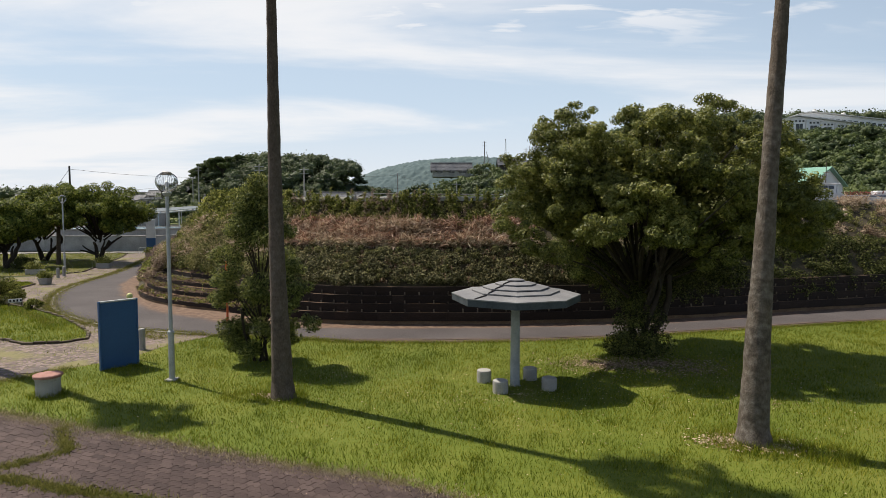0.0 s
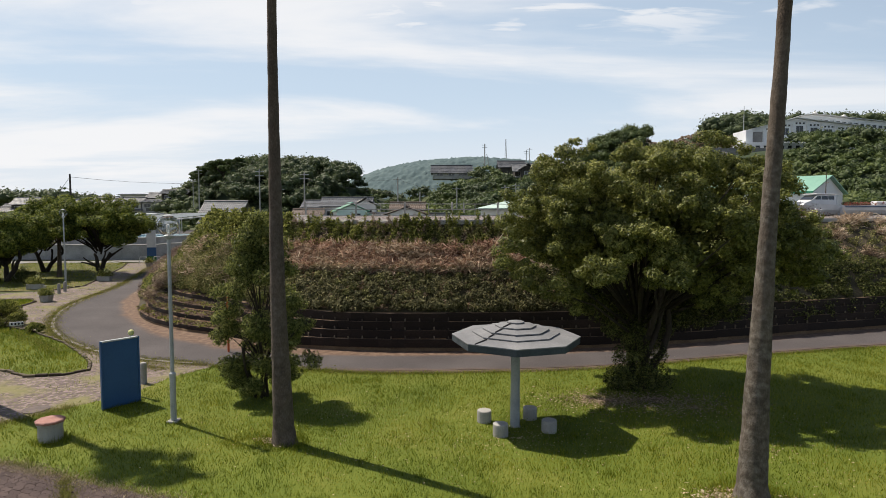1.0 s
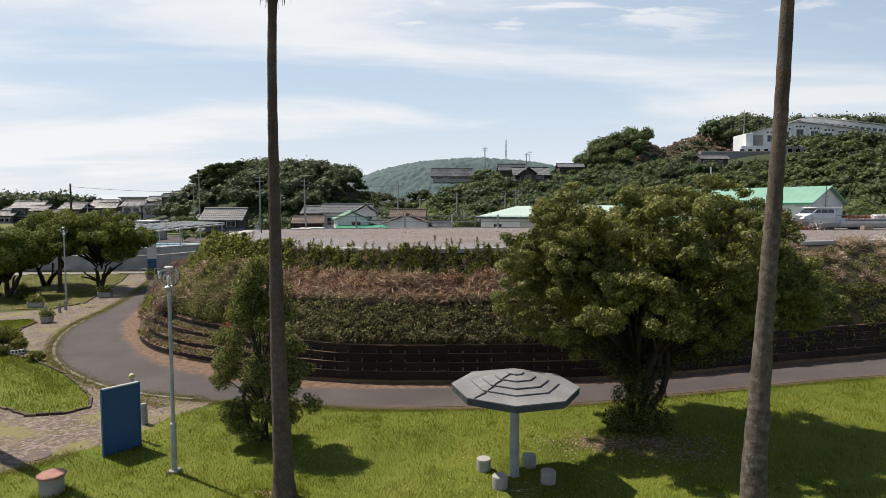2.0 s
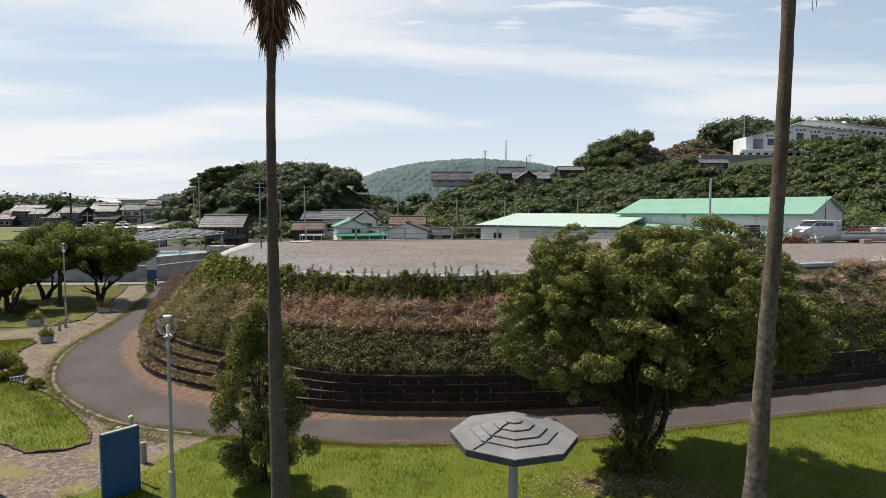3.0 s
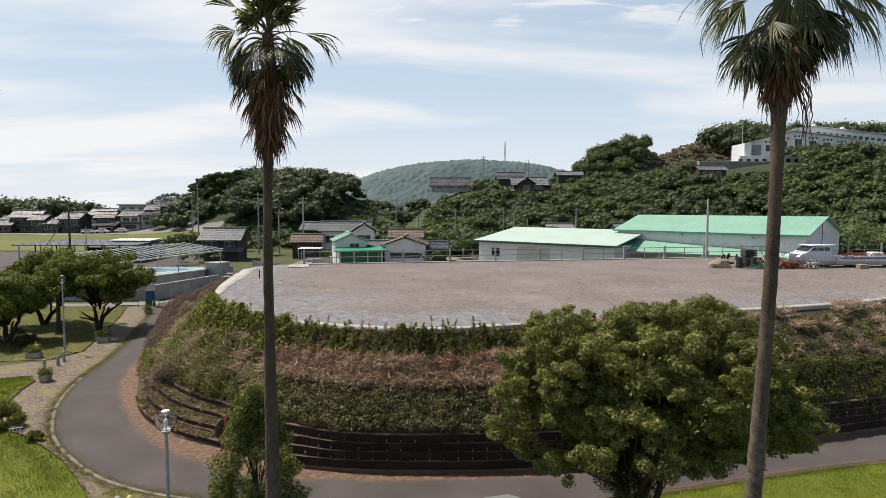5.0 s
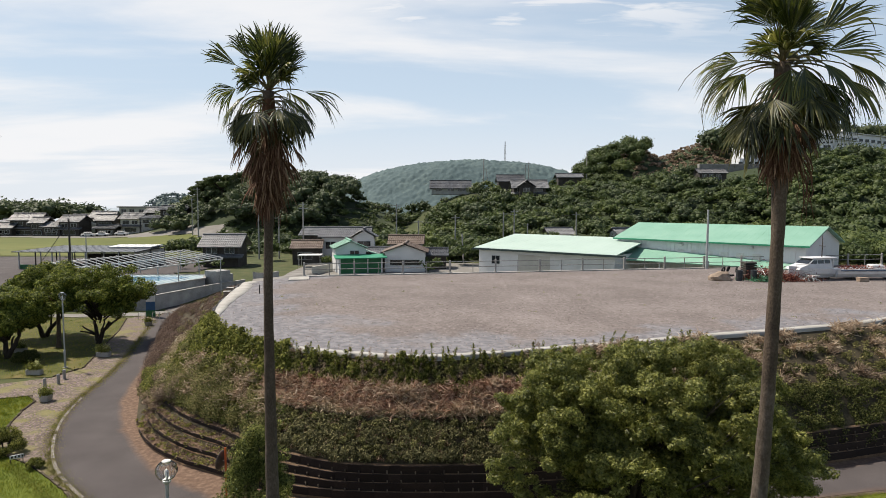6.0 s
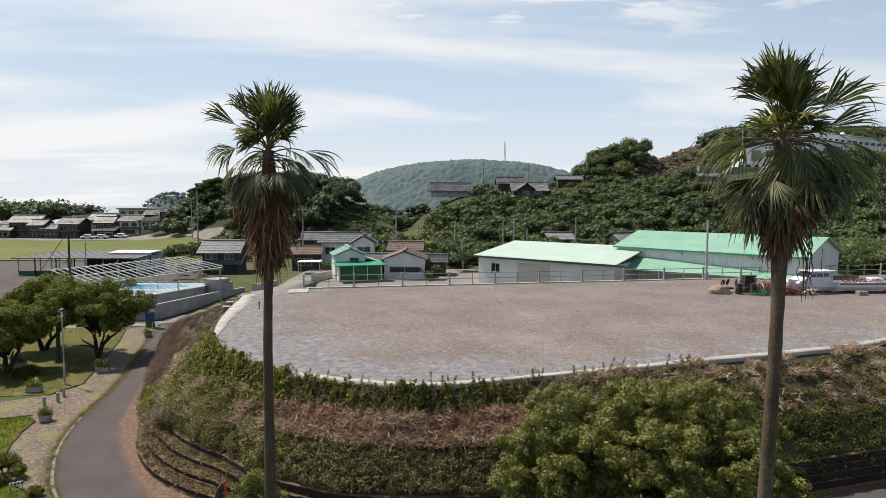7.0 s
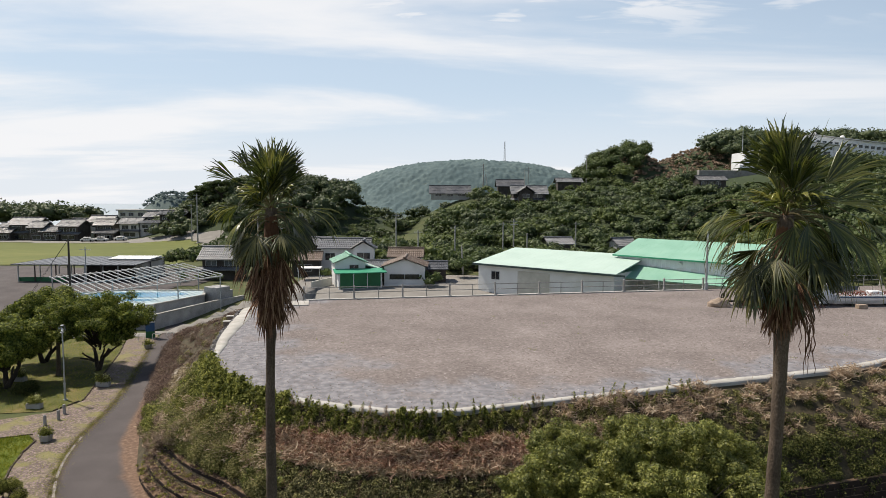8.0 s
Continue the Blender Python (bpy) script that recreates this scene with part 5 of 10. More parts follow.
def ring_tufts():
    g = GRASS_RNG
    spots = [(-4.03, 14.6, 0.55, 900, 0.16), (6.22, 11.5, 0.75, 1500, 0.18), (-9.98, 14.6, 0.4, 500, 0.16), (-7.45, 15.9, 0.2, 120, 0.1), (7.3, 10.9, 0.5, 700, 0.2), (-9.6, 17.3, 0.5, 600, 0.12), (-5.0, 14.6, 0.5, 500, 0.15)]
    out_ = []
    for x, y, r, n, h in spots:
        a, q = g.uniform(0, 2 * math.pi, n), r * np.sqrt(g.uniform(0.15, 1.3, n))
        out_.append(blades(np.column_stack([x + q * np.cos(a), y + q * np.sin(a), np.full(n, lawn_z(x, y))]), np.full(n, h), 0.014, g, 0.45)[0])
    for k in range(170):
        x, y = g.uniform(-9, 14), g.uniform(10, 21)
        if inside(np.array([x]), np.array([y]), LAWN)[0]:
            n, w = 60, g.uniform(0.08, 0.25)
            out_.append(blades(np.column_stack([g.normal(x, w, n), g.normal(y, w, n), np.full(n, lawn_z(x, y))]), np.full(n, g.uniform(0.08, 0.15)), 0.014, g, 0.5)[0])
    v = np.vstack(out_)
    tagged(put_mesh("grass_tufts", v, np.arange(len(v)).reshape(-1, 3), M_GRASS), "longer grass tufts left by the mower", "grass", kind="stuff")


ring_tufts()


def litter(name, label, spots, leaf, mat, rng):
    """Fallen leaves lying flat round some spots (x, y, rx, ry, count)."""
    out_ = []
    for x, y, rx, ry, n in spots:
        a, q = rng.uniform(0, 2 * math.pi, n), np.abs(rng.normal(0, 0.75, n))
        out_.append(np.column_stack([x + rx * q * np.cos(a), y + ry * q * np.sin(a), rng.uniform(0.02, 0.07, n)]))
    p = np.vstack(out_)
    p[:, 2] += lawn_z(p[:, 0], p[:, 1])
    v, f = leaf_quads(p, leaf, leaf * 0.55, rng)
    v[:, 2] = np.repeat(p[:, 2], 4) + (v[:, 2] - np.repeat(p[:, 2], 4)) * 0.25
    tagged(put_mesh(name, v, f, mat), label, "leaf litter", kind="stuff")


litter("leaf_litter", "brown fallen leaves under the spreading tree", [(5.2, 18.3, 1.8, 0.9, 2600), (6.8, 18.4, 2.2, 1.0, 2200), (7.6, 17.6, 2.0, 1.2, 900)], 0.09, M_WITHERED, GRASS_RNG)
litter("lawn_litter", "dry leaves and clippings strewn over the lawn", [(2.0, 15.0, 6.0, 3.6, 1500), (8.0, 14.0, 4.0, 4.0, 700), (-3.0, 17.0, 4.0, 2.4, 400)], 0.055, M_STRAW, GRASS_RNG)
litter("straw_litter", "pale dry clippings round the palm", [(5.75, 11.55, 0.45, 0.3, 900), (6.6, 11.2, 0.5, 0.3, 500), (-4.4, 14.75, 0.35, 0.25, 250)], 0.10, M_STRAW, GRASS_RNG)

# ---- park: paving, kerbs, shelter, lamps ----
M_PAVER = solid("brown_paver", [(0.25, (0.038, 0.025, 0.022)), (0.5, (0.060, 0.040, 0.036)), (0.75, (0.092, 0.064, 0.057))], 0.9, 0.9, 45, 0.4, island=0.35, obj_random=0.35)
M_PAVER_PALE = solid("worn_edge_paint", two((0.17, 0.15, 0.125), (0.40, 0.37, 0.33)), 0.9, 3, 30, 0.3)
M_JOINT = solid("mossy_joint", [(0.35, (0.038, 0.029, 0.024)), (0.65, (0.062, 0.048, 0.037))], 0.95, 2.5, 30, 0.3)


def cobble_mat():
    """Small worn stones in mossy joints."""
    m = bpy.data.materials.new("worn_cobbles")
    m.use_nodes = True
    n, l = m.node_tree.nodes, m.node_tree.links
    b = n["Principled BSDF"]
    b.inputs["Roughness"].default_value = 0.92
    co = n.new("ShaderNodeTexCoord")
    cell, edge, patch = n.new("ShaderNodeTexVoronoi"), n.new("ShaderNodeTexVoronoi"), n.new("ShaderNodeTexNoise")
    cell.inputs["Scale"].default_value = edge.inputs["Scale"].default_value = 8.5
    edge.feature = "DISTANCE_TO_EDGE"
    patch.inputs["Scale"].default_value, patch.inputs["Detail"].default_value = 0.55, 7
    for t in (cell, edge, patch):
        l.new(co.outputs["Object"], t.inputs["Vector"])
    sep = n.new("ShaderNodeSeparateColor")
    l.new(cell.outputs["Color"], sep.inputs[0])
    stone = ramp_node(n, [(0.1, (0.085, 0.056, 0.060)), (0.5, (0.15, 0.104, 0.108)), (0.9, (0.26, 0.19, 0.188))])
    l.new(sep.outputs["Red"], stone.inputs[0])
    moss = ramp_node(n, [(0.3, (0.085, 0.085, 0.022)), (0.7, (0.20, 0.185, 0.055))])
    l.new(patch.outputs["Fac"], moss.inputs[0])
    joint, wide, add, mix = n.new("ShaderNodeMapRange"), n.new("ShaderNodeMapRange"), n.new("ShaderNodeMath"), n.new("ShaderNodeMix")
    joint.inputs["From Min"].default_value, joint.inputs["From Max"].default_value = 0.03, 0.10
    joint.inputs["To Min"].default_value, joint.inputs["To Max"].default_value = 0.8, 0.0
    l.new(edge.outputs["Distance"], joint.inputs["Value"])
    wide.interpolation_type = "SMOOTHSTEP"
    wide.inputs["From Min"].default_value, wide.inputs["From Max"].default_value = 0.50, 0.62
    wide.inputs["To Max"].default_value = 0.85
    l.new(patch.outputs["Fac"], wide.inputs["Value"])
    add.operation = "MAXIMUM"
    l.new(joint.outputs[0], add.inputs[0]); l.new(wide.outputs[0], add.inputs[1])
    mix.data_type = "RGBA"
    l.new(add.outputs[0], mix.inputs["Factor"]); l.new(stone.outputs[0], mix.inputs["A"]); l.new(moss.outputs[0], mix.inputs["B"])
    l.new(mix.outputs["Result"], b.inputs["Base Color"])
    bp = n.new("ShaderNodeBump")
    bp.inputs["Strength"].default_value, bp.inputs["Distance"].default_value = 0.7, 0.02
    l.new(edge.outputs["Distance"], bp.inputs["Height"]); l.new(bp.outputs[0], b.inputs["Normal"])
    return m


M_COBBLE = cobble_mat()
M_MOSS = leafy("yellow_moss_grass", (0.11, 0.12, 0.022), (0.21, 0.215, 0.045), (0.36, 0.33, 0.10), 0.8, 0.25, 0.4, 0.1)
M_BOARD = solid("dark_brown_board", [(0.3, (0.013, 0.0075, 0.006)), (0.55, (0.026, 0.016, 0.012)), (0.75, (0.05, 0.032, 0.023))], 0.85, 3, 25, 0.5, stretch=(0.3, 0.3, 1), obj_random=0.25)
M_STAKE = solid("pale_stake", two((0.07, 0.052, 0.04), (0.19, 0.15, 0.11)), 0.9, 4, 30, 0.4, obj_random=0.6)
M_KERB = solid("brown_kerb_brick", two((0.055, 0.042, 0.028), (0.13, 0.105, 0.065)), 0.9, 3, 25, 0.5, obj_random=0.4)
M_BLUE = solid("blue_painted_panel", [(0.3, (0.018, 0.078, 0.20)), (0.7, (0.03, 0.112, 0.27))], 0.45, 0.8, 25, 0.05, spec=0.4)
M_WHITE = solid("white_enamel", two((0.62, 0.62, 0.60), (0.78, 0.78, 0.76)), 0.5, 2, 20, 0.05)
M_GALV = solid("galvanised_pole", two((0.34, 0.36, 0.36), (0.52, 0.54, 0.54)), 0.5, 3, 30, 0.05, metal=0.25)
M_ROOFGREY = solid("grey_painted_roof", [(0.3, (0.14, 0.144, 0.15)), (0.55, (0.205, 0.208, 0.214)), (0.75, (0.29, 0.29, 0.292))], 0.75, 1.6, 18, 0.1)
M_ROOFEDGE = solid("blue_grey_edge", two((0.035, 0.046, 0.056), (0.075, 0.09, 0.102)), 0.75, 2.0, 18, 0.1)
M_POST = solid("shelter_post", two((0.27, 0.29, 0.285), (0.39, 0.41, 0.40)), 0.75, 2, 20, 0.1)
M_DARK = solid("dark_gap", two((0.015, 0.015, 0.015), (0.03, 0.03, 0.03)), 0.9, 2, 20, 0.0)
M_YELLOW = solid("pale_yellow_ball", two((0.55, 0.55, 0.20), (0.70, 0.68, 0.30)), 0.5, 3, 20, 0.05)
M_PINKLID = solid("faded_red_lid", two((0.28, 0.13, 0.105), (0.42, 0.23, 0.19)), 0.85, 4, 30, 0.3)
M_ORANGE = solid("orange_post", two((0.55, 0.10, 0.03), (0.70, 0.16, 0.05)), 0.5, 3, 20, 0.05)
M_MIRROR_BACK = solid("mirror_back", two((0.06, 0.04, 0.035), (0.13, 0.09, 0.07)), 0.6, 3, 20, 0.1)
M_GLASS = glass_mat("clear_glass", (0.95, 0.97, 0.98))
M_WIRE = solid("black_wire", two((0.02, 0.02, 0.02), (0.04, 0.04, 0.04)), 0.7, 3, 20, 0)

PAVING = [(-9.2, -6), (12, -6), (9, 0), (5, 5.5), (1.5, 8.45), (-0.8, 9.8), (-2.9, 10.5), (-5.2, 11.4), (-8.2, 12.5), (-10.1, 13.2), (-12.5, 13.55), (-14.5, 13.85), (-22, 15.0), (-22, -6)]
flat_sheet("pavement", PAVING, -0.005, M_JOINT, label="brown interlocking block paving with mossy joints", kind="structure", category="pavement")
PATH = [(-8.6, 21.5), (-9.6, 20.2), (-9.9, 18.6), (-11.0, 17.2), (-12.2, 15.6), (-14.5, 13.8), (-22, 15), (-34, 22), (-40, 36), (-34, 40), (-30.5, 42.0), (-28.8, 43.0), (-28.0, 45.6), (-30.2, 52.0), (-33, 60), (-35.5, 66),
        (-33.5, 69.5), (-31.9, 65), (-29.1, 57), (-26.7, 50), (-24.9, 44), (-23.8, 38.6), (-22.2, 33.8), (-19.6, 29.1), (-16.7, 25.9), (-13.2, 23.3), (-8.9, 21.75)]
flat_sheet("footpath", PATH, 0.003, M_COBBLE, label="worn pinkish cobbled footpath with yellow moss", kind="structure", category="footpath")
ISLAND = [(-16.2, 21.2), (-14.6, 20.35), (-13.5, 20.55), (-13.0, 21.2), (-13.5, 22.2), (-15.0, 23.9), (-16.8, 25.7), (-20.0, 28.2), (-22.6, 29.6), (-27, 30.5), (-30, 27), (-26, 22.8), (-20, 21.9)]
ISLAND_FAR = [(-24.0, 31.6), (-25.1, 33.8), (-25.9, 35.9), (-26.3, 37.6), (-27.4, 38.7), (-29.2, 38.0), (-33, 37), (-36, 32), (-30, 30.6), (-26, 30.9)]
VERGE = [(-28.9, 43.2), (-28.1, 45.8), (-30.3, 52.1), (-33.1, 60.1), (-35.6, 66.1), (-38, 68), (-47, 66), (-58, 60), (-62, 46), (-45, 43.5), (-34, 42.4)]
for nm, poly in (("grass_island", ISLAND), ("grass_bed", ISLAND_FAR), ("grass_verge", VERGE)):
    flat_sheet(nm, poly, 0.012, M_LAWN if nm != "grass_verge" else M_VERGE, label="green grass bed edged with brown stones" if nm != "grass_verge" else "patchy grass and dry leaves under the trees", kind="structure", category="grass")
grass_on("island_grass", "long bright grass on the island bed", ISLAND, 24000, 0.11, 0.02, GRASS_RNG, 0.01)
grass_on("bed_grass", "bright grass on the roadside bed", ISLAND_FAR, 24000, 0.12, 0.025, GRASS_RNG, 0.01)
grass_on("verge_grass", "thin grass under the park trees", VERGE, 26000, 0.12, 0.03, GRASS_RNG, 0.01)


def edge_line(points, closed, spacing):
    """Evenly spaced places and headings along a line."""
    p = np.array(points, float)
    if closed:
        p = np.vstack([p, p[:1]])
    seg = np.hypot(*np.diff(p, axis=0).T)
    at = np.concatenate([[0], np.cumsum(seg)])
    d = np.arange(spacing / 2, at[-1], spacing)
    x, y = np.interp(d, at, p[:, 0]), np.interp(d, at, p[:, 1])
    x2, y2 = np.interp(d + 0.05, at, p[:, 0]), np.interp(d + 0.05, at, p[:, 1])
    return [(a, b, math.degrees(math.atan2(d_ - b, c - a))) for a, b, c, d_ in zip(x, y, x2, y2)]


def moss_line(name, label, lines, per_m, width, height, rng, mat=M_MOSS):
    out_ = []
    for line in lines:
        q = spline(line, 60)
        seg = np.hypot(*np.diff(q, axis=0).T).sum()
        n = int(per_m * seg)
        u = rng.uniform(0, 59, n)
        x, y = np.interp(u, np.arange(60), q[:, 0]), np.interp(u, np.arange(60), q[:, 1])
        w = width * (0.6 + 0.8 * np.abs(np.sin(u * 1.7)))
        out_.append(np.column_stack([x + rng.normal(0, 1, n) * w, y + rng.normal(0, 1, n) * w, np.full(n, 0.0)]))
    p = np.vstack(out_)
    p[:, 2] += lawn_z(p[:, 0], p[:, 1])
    v, f = blades(p, np.full(len(p), height), 0.018, rng, 0.6)
    tagged(put_mesh(name, v, f, mat), label, "moss", kind="stuff")


moss_line("moss_seam", "yellowish moss and grass between the paved areas",
          [[(-8.2, 12.4), (-7.7, 11.65), (-7.3, 11.1), (-7.8, 10.5), (-8.6, 10.2)], [(-8.6, 10.1), (-7.4, 9.85), (-6.4, 9.55), (-5.4, 9.3), (-4.0, 8.9), (-2.6, 8.3)]], 800, 0.09, 0.07, GRASS_RNG)
moss_line("lawn_edge", "dry yellow edge of the lawn along the paving",
          [[(-14.5, 13.8), (-12.5, 13.5), (-10.1, 13.15), (-8.2, 12.45), (-5.2, 11.35), (-2.9, 10.45), (-0.8, 9.75), (1.5, 8.4), (4, 6.3)]], 1100, 0.13, 0.05, GRASS_RNG, M_STRAW_PALE)
grass_on("path_grass", "yellow green grass growing between the cobbles", PATH, 26000, 0.07, 0.018, GRASS_RNG, 0.003,
         lambda x, y: np.array([noise.noise(Vector((a * 0.55, b * 0.55, 5.0))) + 0.5 * noise.noise(Vector((a * 2.2, b * 2.2, 2.0))) for a, b in zip(x, y)]) > 0.12)
moss_line("lane_fringe", "long grass hanging over the edge of the lane", [[(-8.6, 21.75), (-4, 21.62), (0, 21.62), (5, 22.1), (9.7, 23.3), (14.9, 24.75), (19.6, 25.9), (26, 26.9)]], 520, 0.13, 0.075, GRASS_RNG, M_GRASS)
moss_line("path_moss", "yellow green moss along the road edge",
          [ROAD_OUT[9:19], [(-11.0, 17.2), (-12.2, 15.6), (-14.5, 13.8)], [(-16, 24.0), (-18.5, 26.2), (-21.5, 28.6)], [(-8.6, 21.8), (-4, 21.7), (0, 21.7), (6, 22.4), (12, 24.0), (19, 25.8)], [(-13.2, 22.8), (-11.8, 22.0), (-10.2, 21.4)]], 700, 0.20, 0.06, GRASS_RNG)


def worn_line():
    a, b = spline(ROAD_OUT, 240), spline(ROAD_IN, 240)
    w = unit(b - a)
    sel = slice(104, 160)
    v, f = strip((a + w * 0.02)[sel], (a + w * 0.17)[sel], 0.022 + lawn_z(a[sel, 0], a[sel, 1]), 0.022 + lawn_z(a[sel, 0], a[sel, 1]))
    g = np.random.default_rng(2)
    f = f[g.random(len(f)) < 0.88]
    tagged(put_mesh("road_line", v, f[:, ::-1], M_PAVER_PALE), "worn pale edge line on the lane", "road line", kind="structure")


worn_line()


def kerb_stones():
    bm = bmesh.new()
    box(bm, (-0.20, -0.055, -0.05), (0.20, 0.055, 0.085), 0.015)
    me = bpy.data.meshes.new("kerb_stone")
    bm.to_mesh(me); bm.free(); me.materials.append(M_KERB)
    rng = random.Random(4)
    for nm, poly, label in (("island_kerb", ISLAND, "low brown stone edging of the grass island"), ("bed_kerb", ISLAND_FAR, "low brown stone edging of the roadside bed"), ("verge_kerb", VERGE[:6], "brown stone edging of the tree verge")):
        par = empty(nm, label, "kerb", kind="structure")
        for x, y, a in edge_line(poly, nm != "verge_kerb", 0.41 if nm != "verge_kerb" else 0.6):
            ob = new("kerb_stone", me)
            ob.parent = par
            ob.matrix_basis = pose(x + rng.uniform(-0.02, 0.02), y + rng.uniform(-0.02, 0.02), rng.uniform(-0.02, 0.02), rng.uniform(-3, 3), rng.uniform(-3, 3), a + rng.uniform(-4, 4))


def shelter():
    at = Vector((2.0, 16.1, float(lawn_z(2.0, 16.1))))
    sh = empty("park_shelter", "grey eight-sided umbrella shelter with stepped roof", "shelter", Matrix.Translation(at))
    bm = bmesh.new()
    lathe(bm, [(0.17, 0), (0.135, 0.03), (0.128, 1.2), (0.122, 2.43)], 20)
    part("post", bm, M_POST, sh, "round grey green concrete post", smooth=True)

    def octagon(r, z):
        return [(r * math.cos(radians(-6 + 45 * k)), r * math.sin(radians(-6 + 45 * k)), z) for k in range(8)]

    def slab(name, r0, r1, z0, z1, lip, mat, label="", parent=sh):
        bm = bmesh.new()
        rings = [[bm.verts.new(c) for c in octagon(r, z)] for r, z in ((r0 * 0.96, z0 - lip), (r0, z0 - lip), (r0, z0), (r1, z1))]
        for a, b in zip(rings, rings[1:]):
            for k in range(8):
                bm.faces.new((a[k], a[(k + 1) % 8], b[(k + 1) % 8], b[k]))
        bm.faces.new(rings[0][::-1]); bm.faces.new(rings[-1])
        return part(name, bm, mat, parent, label)
    zr = 2.59
    slab("roof_rim", 1.76, 1.75, zr - 0.004, zr - 0.004, 0.19, M_ROOFEDGE, "blue grey roof edge")
    rad = [1.77, 1.21, 0.92, 0.57, 0.24]
    for k in range(5):
        r0 = rad[k]
        z0 = zr + 0.095 * k
        r1 = rad[k + 1] - 0.05 if k < 4 else 0.05
        slab("roof_tier" if k < 4 else "roof_cap", r0, max(r1, 0.05), z0, z0 + 0.06 if k < 4 else z0 + 0.035, 0.028, M_ROOFGREY)
        if k:
            slab("tier_gap", r0 - 0.012, r0 - 0.02, z0 - 0.027, z0 - 0.026, 0.05, M_DARK)
    bm = bmesh.new()
    a = radians(-135)
    for j in range(4):
        z0 = zr + 0.095 * j
        r0, r1 = rad[j] * 0.95, rad[j + 1]
        tube(bm, [(r0 * math.cos(a), r0 * math.sin(a), z0 + 0.01), (r1 * math.cos(a), r1 * math.sin(a), z0 + 0.07)], [0.018, 0.018], 4)
    tube(bm, [(1.62 * math.cos(a), 1.62 * math.sin(a), zr), (1.615 * math.cos(a), 1.615 * math.sin(a), zr - 0.19)], [0.014, 0.014], 4)
    part("roof_joint", bm, M_DARK, sh, "dark open joint")
    for x, y, rz in ((1.17, 16.49, 0), (1.52, 15.31, 40), (2.51, 16.73, 80), (2.87, 15.63, 20)):
        bm = bmesh.new()
        lathe(bm, [(0.205, -0.03), (0.205, 0.30), (0.20, 0.335), (0.18, 0.35)], 22)
        ob = part("stool", bm, M_CONC)
        ob.matrix_world = pose(x, y, float(lawn_z(x, y)), 0, 0, rz)
        tagged(ob, "round weathered concrete stool on the lawn", "stool", "stools under the shelter")


def street_lamp(x, y, tall):
    lamp = empty("park_lamp", "slim pale metal lamp post with a clear globe", "street lamp", Matrix.Translation((x, y, 0)), group="park lamps")
    bm = bmesh.new()
    box(bm, (-0.15, -0.15, -0.1), (0.15, 0.15, 0.06), 0.02)
    part("base", bm, M_CONC, lamp)
    bm = bmesh.new()
    lathe(bm, [(0.085, 0.05), (0.08, 0.1), (0.078, 1.3), (0.09, 1.31), (0.09, 1.36), (0.052, 1.40), (0.047, tall - 0.34), (0.047, tall - 0.33)], 14)
    part("pole", bm, M_GALV, lamp, "pale grey metal pole", smooth=False)
    bm = bmesh.new()
    lathe(bm, [(0.06, tall - 0.38), (0.10, tall - 0.34), (0.12, tall - 0.29), (0.11, tall - 0.27)], 14)
    part("collar", bm, M_GALV, lamp)
    bm = bmesh.new()
    lathe(bm, [(0.10, -0.265), (0.20, -0.2), (0.27, -0.08), (0.285, 0.02), (0.26, 0.12), (0.20, 0.2), (0.10, 0.262), (0.095, 0.254), (0.193, 0.193), (0.25, 0.115), (0.275, 0.02), (0.26, -0.08), (0.19, -0.19), (0.095, -0.25)], 22, (0, 0, tall))
    globe = part("globe", bm, M_GLASS, lamp, "ribbed clear globe", smooth=True)
    globe.visible_shadow = False
    for k in range(18):
        a = 2 * math.pi * k / 18
        bm = bmesh.new()
        pts = [((r + 0.003) * math.cos(a), (r + 0.003) * math.sin(a), tall + h) for r, h in ((0.10, -0.265), (0.20, -0.2), (0.27, -0.08), (0.285, 0.02), (0.26, 0.12), (0.20, 0.2), (0.10, 0.262))]
        tube(bm, pts, [0.004] * 7, 4)
        part("rib", bm, M_ROOFEDGE, globe)
    bm = bmesh.new()
    lathe(bm, [(0.115, tall + 0.258), (0.118, tall + 0.268), (0.10, tall + 0.285), (0.03, tall + 0.295)], 20)
    part("cap", bm, M_WHITE, lamp, "white cap")
    bm = bmesh.new()
    lathe(bm, [(0.03, tall - 0.27), (0.04, tall - 0.2), (0.055, tall - 0.08), (0.05, tall + 0.0), (0.02, tall + 0.04)], 12)
    part("bulb", bm, M_WHITE, lamp, smooth=True)
    return lamp


